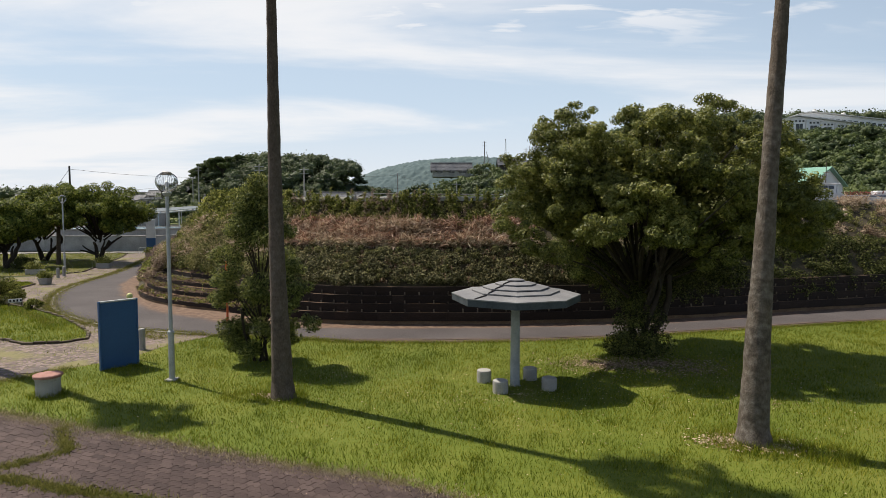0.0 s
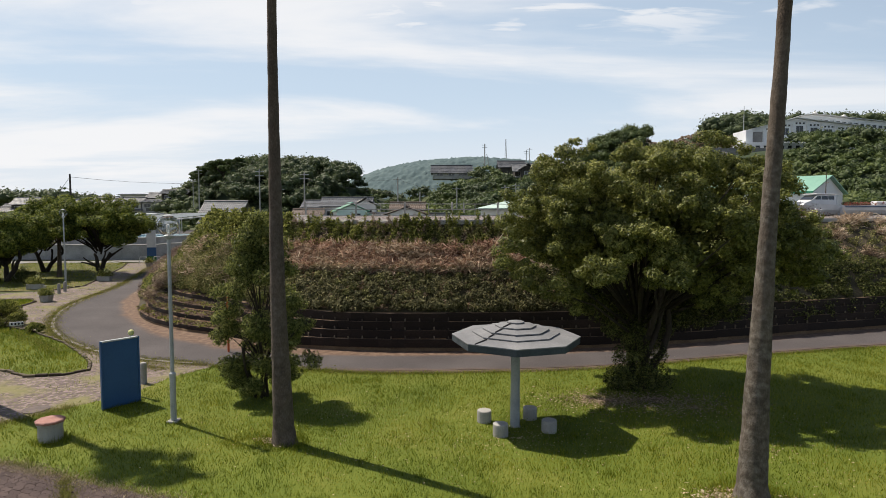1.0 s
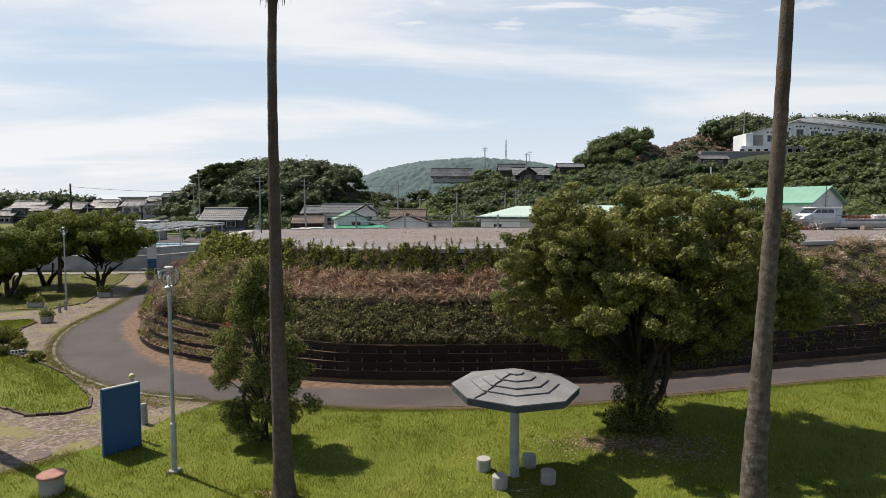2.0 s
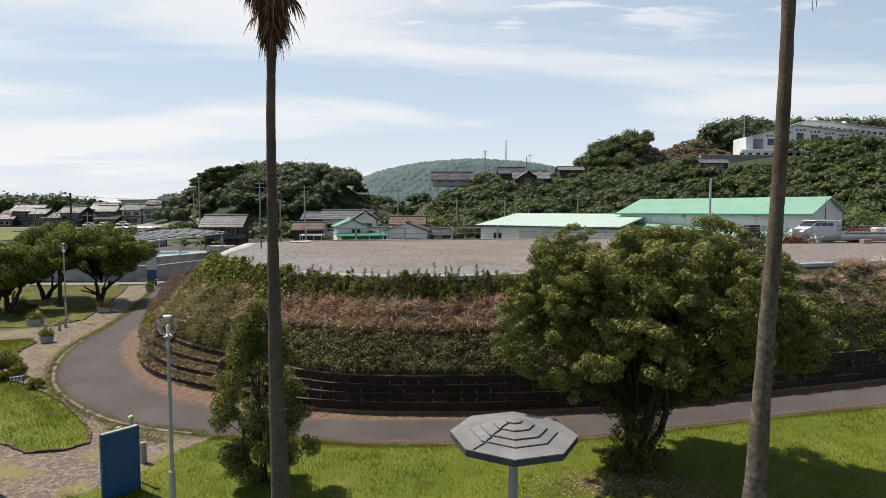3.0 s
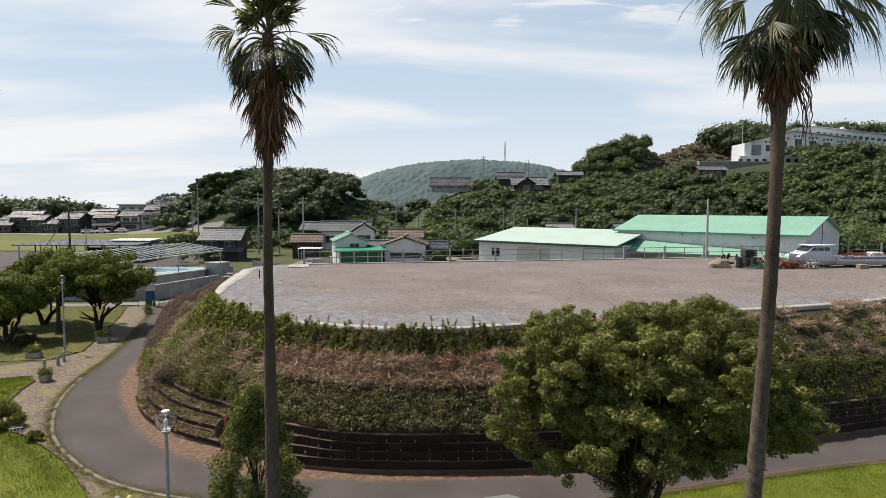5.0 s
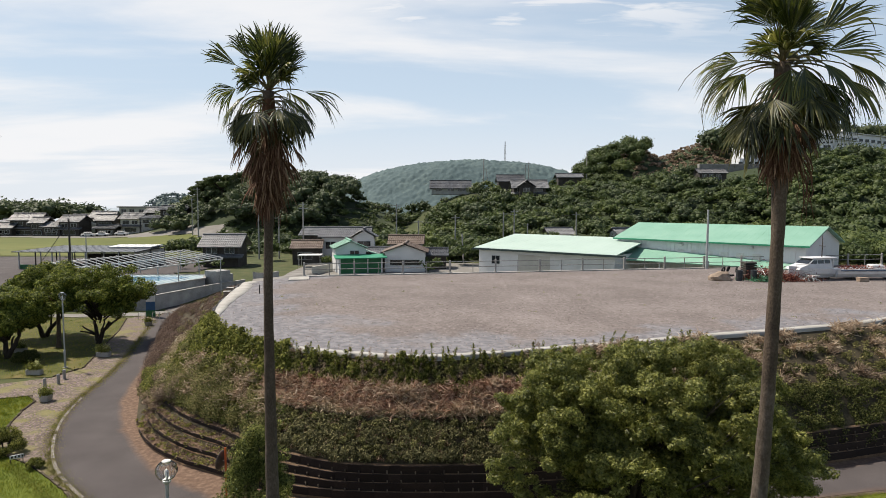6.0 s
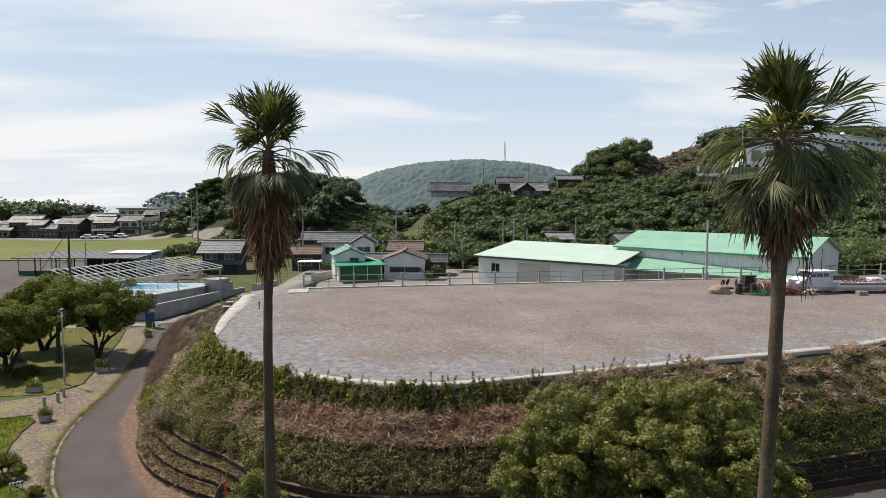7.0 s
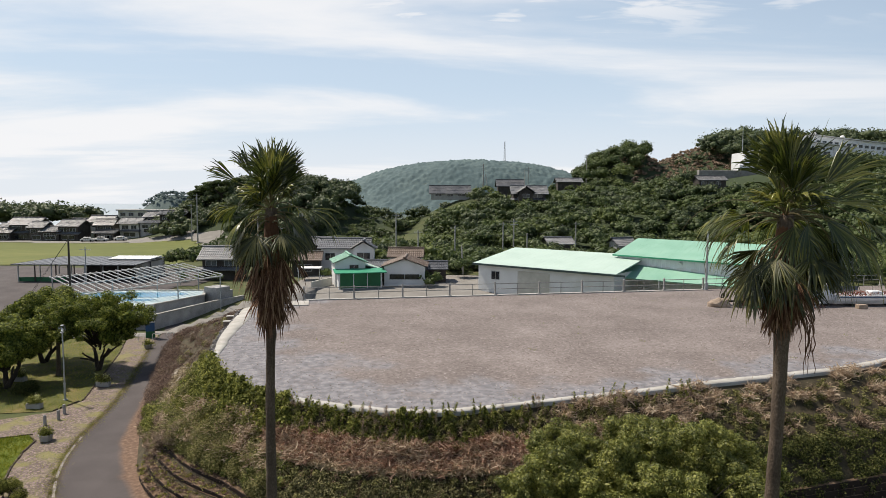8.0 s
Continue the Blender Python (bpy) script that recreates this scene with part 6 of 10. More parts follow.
def notice_panel():
    a, b = Vector((-9.95, 16.88, 0)), Vector((-9.30, 17.68, 0))
    ang = math.atan2(b.y - a.y, b.x - a.x)
    m = Matrix.Translation(a) @ Matrix.Rotation(ang, 4, "Z")
    w = (b - a).length
    pan = empty("notice_board", "tall blue painted notice board in the grass", "notice board", m)
    bm = bmesh.new()
    box(bm, (0.02, -0.03, 0.02), (w - 0.02, 0.05, 1.99), 0.008)
    part("panel", bm, M_BLUE, pan)
    for x0, x1, z0, z1 in ((-0.03, 0.02, -0.1, 2.03), (w - 0.02, w + 0.03, -0.1, 2.03), (0.0, w, 1.99, 2.035)):
        bm = bmesh.new()
        box(bm, (x0, -0.045, z0), (x1, 0.065, z1), 0.006)
        part("frame_rail", bm, M_BLUE if z0 < 0 else M_GALV, pan)
    # pole with a yellow ball just behind
    pole = empty("ball_post", "thin post topped with a pale yellow ball", "post", Matrix.Translation((-9.85, 18.35, 0)))
    bm = bmesh.new()
    lathe(bm, [(0.045, -0.05), (0.045, 1.9), (0.03, 1.93)], 12)
    part("pole", bm, M_GALV, pole)
    bm = bmesh.new()
    bmesh.ops.create_uvsphere(bm, u_segments=14, v_segments=9, radius=0.095, matrix=Matrix.Translation((0, 0, 2.0)))
    part("ball", bm, M_YELLOW, pole, "pale yellow ball", smooth=True)


def bollard(x, y, h=0.72, r=0.105):
    bm = bmesh.new()
    lathe(bm, [(r, -0.05), (r, h * 0.86), (r * 0.97, h * 0.93), (r * 0.82, h * 0.985), (r * 0.4, h)], 16)
    ob = tagged(part("bollard", bm, M_CONC), "short round concrete bollard beside the path", "bollard", "path bollards")
    ob.location = (x, y, 0)


def bin_drum():
    d = empty("concrete_drum", "round concrete drum with a faded red lid", "drum", Matrix.Translation((-9.98, 14.62, 0)))
    bm = bmesh.new()
    lathe(bm, [(0.27, -0.05), (0.28, 0.1), (0.275, 0.40), (0.29, 0.41), (0.29, 0.47), (0.27, 0.475)], 20)
    part("drum_body", bm, M_CONC, d)
    bm = bmesh.new()
    lathe(bm, [(0.33, 0.478), (0.34, 0.485), (0.34, 0.53), (0.32, 0.55)], 9)
    part("lid", bm, M_PINKLID, d, "faded red lid")


def planter(x, y, kind, seed, label):
    rng = np.random.default_rng(seed)
    p = empty("planter", label, "planter", Matrix.Translation((x, y, 0)), group="path planters")
    bm = bmesh.new()
    if kind == "bowl":
        lathe(bm, [(0.30, 0), (0.34, 0.05), (0.42, 0.38), (0.45, 0.40), (0.45, 0.44), (0.40, 0.44), (0.38, 0.36)], 8)
    else:
        box(bm, (-0.55, -0.22, 0), (0.55, 0.22, 0.42), 0.03)
    part("pot", bm, M_CONC, p)
    n = 900
    q = np.column_stack([rng.normal(0, 0.2 if kind == "bowl" else 0.3, n), rng.normal(0, 0.17, n), 0.42 + np.abs(rng.normal(0, 0.22, n))])
    v, f = leaf_quads(q, 0.16, 0.05, rng, np.tile([0, 0, 1.0], (n, 1)), 0.7)
    put_mesh("plant", v, f, M_LEAF_WEED, p, "leafy green plant")
    if kind != "bowl":
        q = np.column_stack([rng.normal(0.3, 0.12, 90), rng.normal(0, 0.1, 90), 0.72 + np.abs(rng.normal(0, 0.2, 90))])
        v, f = leaf_quads(q, 0.09, 0.07, rng)
        put_mesh("flower", v, f, M_YELLOW, p, "small yellow flowers", kind="stuff")


def traffic_mirror():
    m = empty("traffic_mirror", "round road mirror on an orange post", "traffic mirror", Matrix.Translation((-8.95, 24.2, -0.15)))
    bm = bmesh.new()
    lathe(bm, [(0.045, -0.4), (0.045, 2.75), (0.02, 2.78)], 10)
    part("post", bm, M_ORANGE, m, "orange post")
    tilt = pose(-0.22, 0.05, 2.2, -84, 0, 82)
    bm = bmesh.new()
    lathe(bm, [(0.06, -0.09), (0.30, -0.07), (0.40, -0.01), (0.41, 0.02)], 24)
    bmesh.ops.transform(bm, matrix=tilt, verts=bm.verts)
    part("mirror_back", bm, M_MIRROR_BACK, m, "brown mirror housing", smooth=True)
    bm = bmesh.new()
    lathe(bm, [(0.39, 0.022), (0.3, 0.045), (0.1, 0.06)], 24)
    bmesh.ops.transform(bm, matrix=tilt, verts=bm.verts)
    mm = bpy.data.materials.new("mirror"); mm.use_nodes = True
    mm.node_tree.nodes["Principled BSDF"].inputs["Metallic"].default_value = 1.0
    mm.node_tree.nodes["Principled BSDF"].inputs["Roughness"].default_value = 0.03
    part("mirror_face", bm, mm, m, "convex mirror", smooth=True)
    bm = bmesh.new()
    tube(bm, [(0, 0, 2.2), (-0.12, 0.02, 2.2)], [0.02, 0.02], 6)
    part("bracket", bm, M_GALV, m)


def manhole(x, y, r):
    bm = bmesh.new()
    lathe(bm, [(r, -0.01), (r, 0.014), (r * 0.94, 0.02), (r * 0.9, 0.014)], 28)
    ob = tagged(part("manhole_cover", bm, M_MIRROR_BACK), "round rusty manhole cover in the footpath", "manhole cover", "manhole covers", "structure")
    ob.location = (x, y, 0.008)


def low_sign():
    s_ = empty("low_sign", "small white name plate on short stakes in the grass", "sign", pose(-20.9, 28.5, 0, 0, 0, 34))
    bm = bmesh.new(); box(bm, (-0.28, -0.02, 0.24), (0.28, 0.02, 0.42), 0.006); part("plate", bm, M_WHITE, s_)
    for x in (-0.22, -0.08, 0.06, 0.2):
        bm = bmesh.new(); box(bm, (x, -0.028, 0.28), (x + 0.07, -0.021, 0.385)); part("lettering", bm, M_DARK, s_, "dark unreadable lettering")
    for x in (-0.25, 0.25):
        bm = bmesh.new(); box(bm, (x - 0.02, 0.021, -0.05), (x + 0.02, 0.05, 0.42)); part("stake", bm, M_STAKE, s_)


def hoop(x, y, rz):
    bm = bmesh.new()
    tube(bm, [(-0.35, 0, -0.05), (-0.35, 0, 0.62), (-0.28, 0, 0.72), (0.28, 0, 0.72), (0.35, 0, 0.62), (0.35, 0, -0.05)], [0.03] * 6, 8)
    ob = tagged(part("barrier_hoop", bm, M_WHITE), "low white steel barrier hoop beside the lane", "barrier", "barrier hoops")
    ob.matrix_world = pose(x, y, 0.05, 0, 0, rz)


manhole(-22.7, 31.05, 0.40)
manhole(-11.96, 16.94, 0.36)
for hx, hy in ((-33.6, 65.6), (-32.2, 66.0), (-30.8, 66.5)):
    hoop(hx, hy, 18)
low_sign()
kerb_stones()
shelter()
street_lamp(-7.46, 15.95, 5.43)
street_lamp(-29.5, 45.7, 5.7)
notice_panel()
for bx, by in ((-10.15, 19.6), (-11.75, 21.0), (-27.6, 40.5), (-27.3, 41.5), (-27.65, 42.7)):
    bollard(bx, by)
bin_drum()
planter(-25.7, 37.8, "bowl", 1, "eight-sided concrete planter with a green plant")
planter(-30.6, 43.8, "box", 2, "long concrete planter with yellow flowers")
planter(-28.5, 49.2, "box", 3, "concrete planter in the shade of a tree")
planter(-31.2, 62.2, "bowl", 4, "round planter with a bright leafy plant")
planter(-36.5, 50.5, "box", 5, "pale concrete planter under the trees")
traffic_mirror()


def round_bush(x, y, r, h, seed, mat=M_LEAF_WEED, n=9000):
    rng = np.random.default_rng(seed)
    b = empty("round_bush", "rounded leafy bush on the grass", "bush", Matrix.Translation((x, y, 0)), group="park bushes")
    cl = dome_clumps((0, 0, h * 0.35), (r, r, h * 0.6), 26, 0.22 * r, 0.42 * r, seed, -0.4)
    p, d = clump_points(cl, n, rng, 0.4, 0.9)
    p[:, 2] = np.maximum(p[:, 2], 0.02)
    v, f = leaf_quads(p, 0.11, 0.045, rng, d, 0.5)
    put_mesh("foliage", v, f, mat, b)
    bm = bmesh.new()
    for k in range(5):
        a = 2 * math.pi * k / 5
        tube(bm, [(0, 0, -0.05), (0.4 * r * math.cos(a), 0.4 * r * math.sin(a), h * 0.6)], [0.03, 0.012], 5)
    part("stem", bm, M_BARK, b)


round_bush(-22.4, 29.7, 0.95, 1.2, 51)
round_bush(-19.6, 27.9, 0.35, 0.5, 52, n=2000)
round_bush(-33.5, 47.0, 0.8, 1.0, 53, M_LEAF_DARK)

# ---- on the raised lot: kerb, fence, pole, boats, scrap ----
M_RAIL = solid("weathered_rail", two((0.20, 0.20, 0.19), (0.34, 0.34, 0.32)), 0.7, 3, 25, 0.1)
M_BOATWHITE = solid("white_boat_hull", two((0.58, 0.59, 0.60), (0.74, 0.75, 0.76)), 0.4, 1.2, 15, 0.05, spec=0.5)
M_BOATBLUE = solid("dull_blue_stripe", two((0.05, 0.08, 0.14), (0.10, 0.14, 0.22)), 0.5, 2, 15, 0.05)
M_WINDOW = solid("dark_window_glass", two((0.012, 0.015, 0.018), (0.03, 0.035, 0.04)), 0.12, 1.5, 8, 0.0, spec=0.6)
M_RUBBER = solid("black_rubber", two((0.012, 0.012, 0.012), (0.03, 0.03, 0.03)), 0.85, 4, 30, 0.2)
M_CANVAS = solid("beige_canvas", two((0.24, 0.18, 0.13), (0.40, 0.32, 0.25)), 0.9, 2, 20, 0.4)
M_DRUM = solid("dark_blue_drum", two((0.02, 0.025, 0.03), (0.05, 0.055, 0.06)), 0.6, 2, 20, 0.1)
M_NET_GREEN = leafy("green_net", (0.03, 0.12, 0.06), (0.06, 0.2, 0.1), (0.12, 0.3, 0.17), 0.8, 0.1)
M_NET_RED = leafy("rust_red_scrap", (0.08, 0.02, 0.015), (0.18, 0.045, 0.03), (0.3, 0.11, 0.07), 0.8, 0.1)
M_TILE = solid("grey_roof_tile", [(0.3, (0.085, 0.092, 0.10)), (0.55, (0.15, 0.158, 0.168)), (0.75, (0.25, 0.26, 0.275))], 0.5, 0.7, 10, 0.15, spec=0.5)
M_TILE_DARK = solid("dark_roof_tile", [(0.3, (0.05, 0.054, 0.06)), (0.55, (0.09, 0.096, 0.106)), (0.75, (0.15, 0.158, 0.17))], 0.4, 0.7, 10, 0.15, spec=0.5)
M_TILE_BROWN = solid("brown_roof_tile", [(0.3, (0.12, 0.085, 0.065)), (0.55, (0.19, 0.145, 0.115)), (0.75, (0.27, 0.22, 0.18))], 0.6, 0.7, 10, 0.15)
M_DARKWALL = solid("dark_timber_wall", two((0.035, 0.03, 0.027), (0.085, 0.075, 0.065)), 0.8, 0.8, 14, 0.1)
M_GREYWALL = solid("grey_rendered_wall", two((0.30, 0.30, 0.29), (0.44, 0.44, 0.42)), 0.85, 0.8, 14, 0.1)
M_CREAMWALL = solid("cream_wall", two((0.46, 0.45, 0.40), (0.60, 0.59, 0.53)), 0.85, 0.8, 14, 0.1)
M_GREENDOOR = solid("green_shutter", two((0.015, 0.11, 0.045), (0.03, 0.17, 0.07)), 0.5, 0.6, 20, 0.1)
M_GREENTRIM = solid("green_trim", two((0.03, 0.25, 0.14), (0.05, 0.33, 0.19)), 0.5, 0.6, 20, 0.05)
M_STEELWALL = solid("pale_steel_cladding", [(0.3, (0.70, 0.72, 0.74)), (0.7, (0.84, 0.86, 0.87))], 0.5, 0.4, 10, 0.05)
M_ROOFEDGE_DARK = solid("dark_eave", two((0.03, 0.05, 0.05), (0.06, 0.09, 0.085)), 0.6, 1, 10, 0)
M_SOLAR = solid("solar_glass", two((0.01, 0.012, 0.03), (0.02, 0.025, 0.05)), 0.15, 1, 8, 0, spec=0.6)
M_WATER_POOL = solid("blue_pool_bottom", two((0.03, 0.19, 0.34), (0.06, 0.29, 0.46)), 0.12, 0.4, 3, 0.02, spec=0.5)
M_POOLFLOOR = solid("pale_blue_pool_deck", two((0.30, 0.40, 0.43), (0.42, 0.52, 0.55)), 0.6, 0.6, 6, 0.05)
M_POOLWALL = solid("whitewashed_pool_wall", [(0.3, (0.20, 0.20, 0.195)), (0.5, (0.36, 0.36, 0.355)), (0.7, (0.52, 0.52, 0.51))], 0.85, 0.6, 12, 0.2, fine_mix=0.4)
M_STONEWALL = solid("grey_block_wall", [(0.3, (0.17, 0.165, 0.155)), (0.55, (0.26, 0.255, 0.24)), (0.75, (0.35, 0.34, 0.32))], 0.9, 0.9, 9, 0.4)
M_PATHGREY = solid("village_concrete_road", [(0.3, (0.17, 0.16, 0.145)), (0.7, (0.27, 0.26, 0.24))], 0.9, 0.4, 9, 0.1)
M_FIELD = solid("rice_field", [(0.3, (0.088, 0.11, 0.025)), (0.5, (0.122, 0.14, 0.033)), (0.7, (0.17, 0.172, 0.052))], 0.95, 0.09, 0.8, 0.3, stretch=(0.35, 1, 1))


def lot_kerb():
    full = np.hypot(*(RIM_C - FOOT_C).T)
    way = (RIM_C - FOOT_C) / full[:, None]
    wob = np.array([0.10 * noise.noise(Vector((a * 0.9, b * 0.9, 1.3))) + 0.07 * noise.noise(Vector((a * 3.1, b * 3.1, 4.3))) for a, b in RIM_C])
    wd = np.interp(S_PAR, [0, 3, 9, 11, 12.5, 15, 18.5, 19], [0.6, 0.6, 0.46, 0.55, 1.15, 1.25, 1.1, 0.9]) + wob
    lines = [RIM_C - way * 0.06, RIM_C - way * 0.06, RIM_C + way * wd[:, None], RIM_C + way * (wd + 0.03)[:, None]]
    zs = [TOP - 0.16, TOP + 0.05, TOP + 0.045, TOP - 0.02]
    v = np.vstack([np.column_stack([q, np.full(NS, z)]) for q, z in zip(lines, zs)])
    i = (np.arange(3)[:, None] * NS + np.arange(NS - 1)).ravel()
    tagged(put_mesh("lot_kerb", v, np.stack([i, i + 1, i + 1 + NS, i + NS], 1), M_CONC_PALE), "pale concrete kerb round the gravel lot", "kerb", kind="structure")


lot_kerb()


def lot_stones():
    """Loose light stones on the gravel."""
    g = np.random.default_rng(5)
    n = 24000
    x, y = g.uniform(-20, 45, n), 28 + 40 * g.uniform(0, 1, n) ** 1.15
    poly = [tuple(q) for q in RIM_C[::6]] + BACK
    ok = inside(x, y, poly)
    x, y = x[ok], y[ok]
    n = len(x)
    r = g.uniform(0.018, 0.042, n)[:, None]
    p = np.column_stack([x, y, np.full(n, TOP)])
    a = g.uniform(0, 6.28, n)
    e1, e2 = np.column_stack([np.cos(a), np.sin(a), 0 * a]), np.column_stack([-np.sin(a), np.cos(a), 0 * a])
    v = np.stack([p + e1 * r * 1.4, p + e2 * r, p - e1 * r, p - e2 * r * 1.2, p + np.array([0, 0, 0.9]) * r], 1).reshape(-1, 3)
    i = np.arange(n)[:, None] * 5
    f = np.vstack([i + np.array([[0, 1, 4]]), i + np.array([[1, 2, 4]]), i + np.array([[2, 3, 4]]), i + np.array([[3, 0, 4]])])
    m = solid("loose_stone", [(0.2, (0.09, 0.072, 0.062)), (0.5, (0.18, 0.15, 0.135)), (0.85, (0.34, 0.30, 0.28))], 0.9, 2, 20, 0, island=1.0)
    tagged(put_mesh("loose_stones", v, f, m), "small loose stones scattered over the gravel", "stones", kind="stuff")
    k = g.integers(0, n, 40)
    q = np.repeat(p[k], 12, 0) + np.column_stack([g.normal(0, 0.13, (40 * 12, 2)), np.zeros(40 * 12)])
    v, f = blades(q, np.full(len(q), 0.13), 0.02, g, 0.6)
    tagged(put_mesh("gravel_weeds", v, f, M_GRASS), "sparse weeds growing in the gravel", "weeds", kind="stuff")


lot_stones()


def lot_fence():
    fence = empty("metal_fence", "low grey fence of concrete posts and two rails", "fence")
    a, b = Vector((-14.4, 61.7, TOP)), Vector((31.7, 70.9, TOP))
    ang = math.degrees(math.atan2(b.y - a.y, b.x - a.x))
    n = 9
    bm = bmesh.new()
    box(bm, (-0.09, -0.09, -0.1), (0.09, 0.09, 1.5), 0.02); box(bm, (-0.17, -0.17, -0.1), (0.17, 0.17, 0.14), 0.02)
    post = bpy.data.meshes.new("fence_post"); bm.to_mesh(post); bm.free(); post.materials.append(M_CONC)
    bm = bmesh.new()
    box(bm, (-0.035, -0.035, 0.0), (0.035, 0.035, 1.34), 0.006)
    mid = bpy.data.meshes.new("thin_post"); bm.to_mesh(mid); bm.free(); mid.materials.append(M_RAIL)
    bm = bmesh.new()
    step = (b - a).length / n
    tube(bm, [(0, 0, 0), (step, 0, 0)], [0.04, 0.04], 8)
    rail = bpy.data.meshes.new("rail"); bm.to_mesh(rail); bm.free(); rail.materials.append(M_RAIL)
    spots = [a.lerp(b, k / n) for k in range(n + 1)] + [b + Vector((5.15 * math.cos(radians(ang)), 5.15 * math.sin(radians(ang)), 0)) * k for k in range(1, 6)]
    for k, p in enumerate(spots):
        o = new("fence_post", post); o.parent = fence; o.matrix_basis = Matrix.Translation(p) @ pose(0, 0, 0, 0, 0, ang)
        if k < len(spots) - 1:
            d = spots[k + 1] - p
            o = new("thin_post", mid); o.parent = fence; o.matrix_basis = Matrix.Translation(p + d / 2) @ pose(0, 0, 0, 0, 0, ang)
            for z in (1.31, 0.72):
                o = new("rail", rail); o.parent = fence; o.matrix_basis = Matrix.Translation(p + Vector((0, 0, z))) @ pose(0, 0, 0, 0, 0, ang)
    bm = bmesh.new()
    box(bm, (0, -0.25, -0.3), (47.5, 0.22, 0.09), 0.02)
    curb = part("plinth", bm, M_CONC_PALE, fence, "pale concrete plinth")
    curb.matrix_basis = Matrix.Translation(a) @ pose(0, 0, 0, 0, 0, ang)
    bm = bmesh.new()
    box(bm, (-1.1, -2.6, -0.2), (0.9, 0.0, 0.10), 0.03)
    slab = tagged(part("concrete_slab", bm, M_CONC_PALE), "pale concrete slab at the corner of the lot", "slab", kind="structure")
    slab.matrix_world = Matrix.Translation((-14.6, 60.9, TOP)) @ pose(0, 0, 0, 0, 0, 12)
    pole = empty("lamp_pole", "tall galvanised pole standing at the fence", "pole", Matrix.Translation((31.9, 70.6, TOP)))
    bm = bmesh.new()
    lathe(bm, [(0.16, -0.1), (0.15, 1.0), (0.13, 4), (0.105, 7.0), (0.06, 7.05)], 14)
    part("shaft", bm, M_GALV, pole)
    bm = bmesh.new()
    box(bm, (-0.2, -0.25, 0.3), (0.2, -0.12, 0.95), 0.02)
    part("switch_box", bm, M_GALV, pole)
    # small marker post on the gravel
    bm = bmesh.new()
    lathe(bm, [(0.05, 0), (0.05, 0.7), (0.02, 0.73)], 10)
    ob = tagged(part("marker_post", bm, M_DARKWALL), "short dark marker post on the gravel", "post")
    ob.location = (-15.3, 49.5, TOP)


lot_fence()


def hull(bm, length, beam, height, bow=0.55):
    """A boat's hull by cross-sections, bow towards +x."""
    secs = []
    for k in range(11):
        t = k / 10
        x = -length / 2 + length * t
        w = beam / 2 * (1 - max(0, (t - bow) / (1 - bow)) ** 2.2) * (0.9 + 0.1 * min(t * 4, 1))
        top = height * (1 + 0.30 * t ** 2)
        keel = 0.02 + 0.35 * max(0, t - 0.75) / 0.25 * height
        w = max(w, 0.03)
        secs.append([bm.verts.new(c) for c in ((x, 0, keel), (x, w * 0.62, keel + 0.10), (x, w * 0.93, keel + (top - keel) * 0.5), (x, w, top), (x, w * 0.9, top), (x, w * 0.82, top - 0.12), (x, -w * 0.82, top - 0.12), (x, -w * 0.9, top), (x, -w, top), (x, -w * 0.93, keel + (top - keel) * 0.5), (x, -w * 0.62, keel + 0.10))])
    n = len(secs[0])
    for a, b in zip(secs, secs[1:]):
        for k in range(n):
            bm.faces.new((a[k], b[k], b[(k + 1) % n], a[(k + 1) % n]))
    bm.faces.new(secs[0]); bm.faces.new(secs[-1][::-1])
    bmesh.ops.recalc_face_normals(bm, faces=bm.faces)


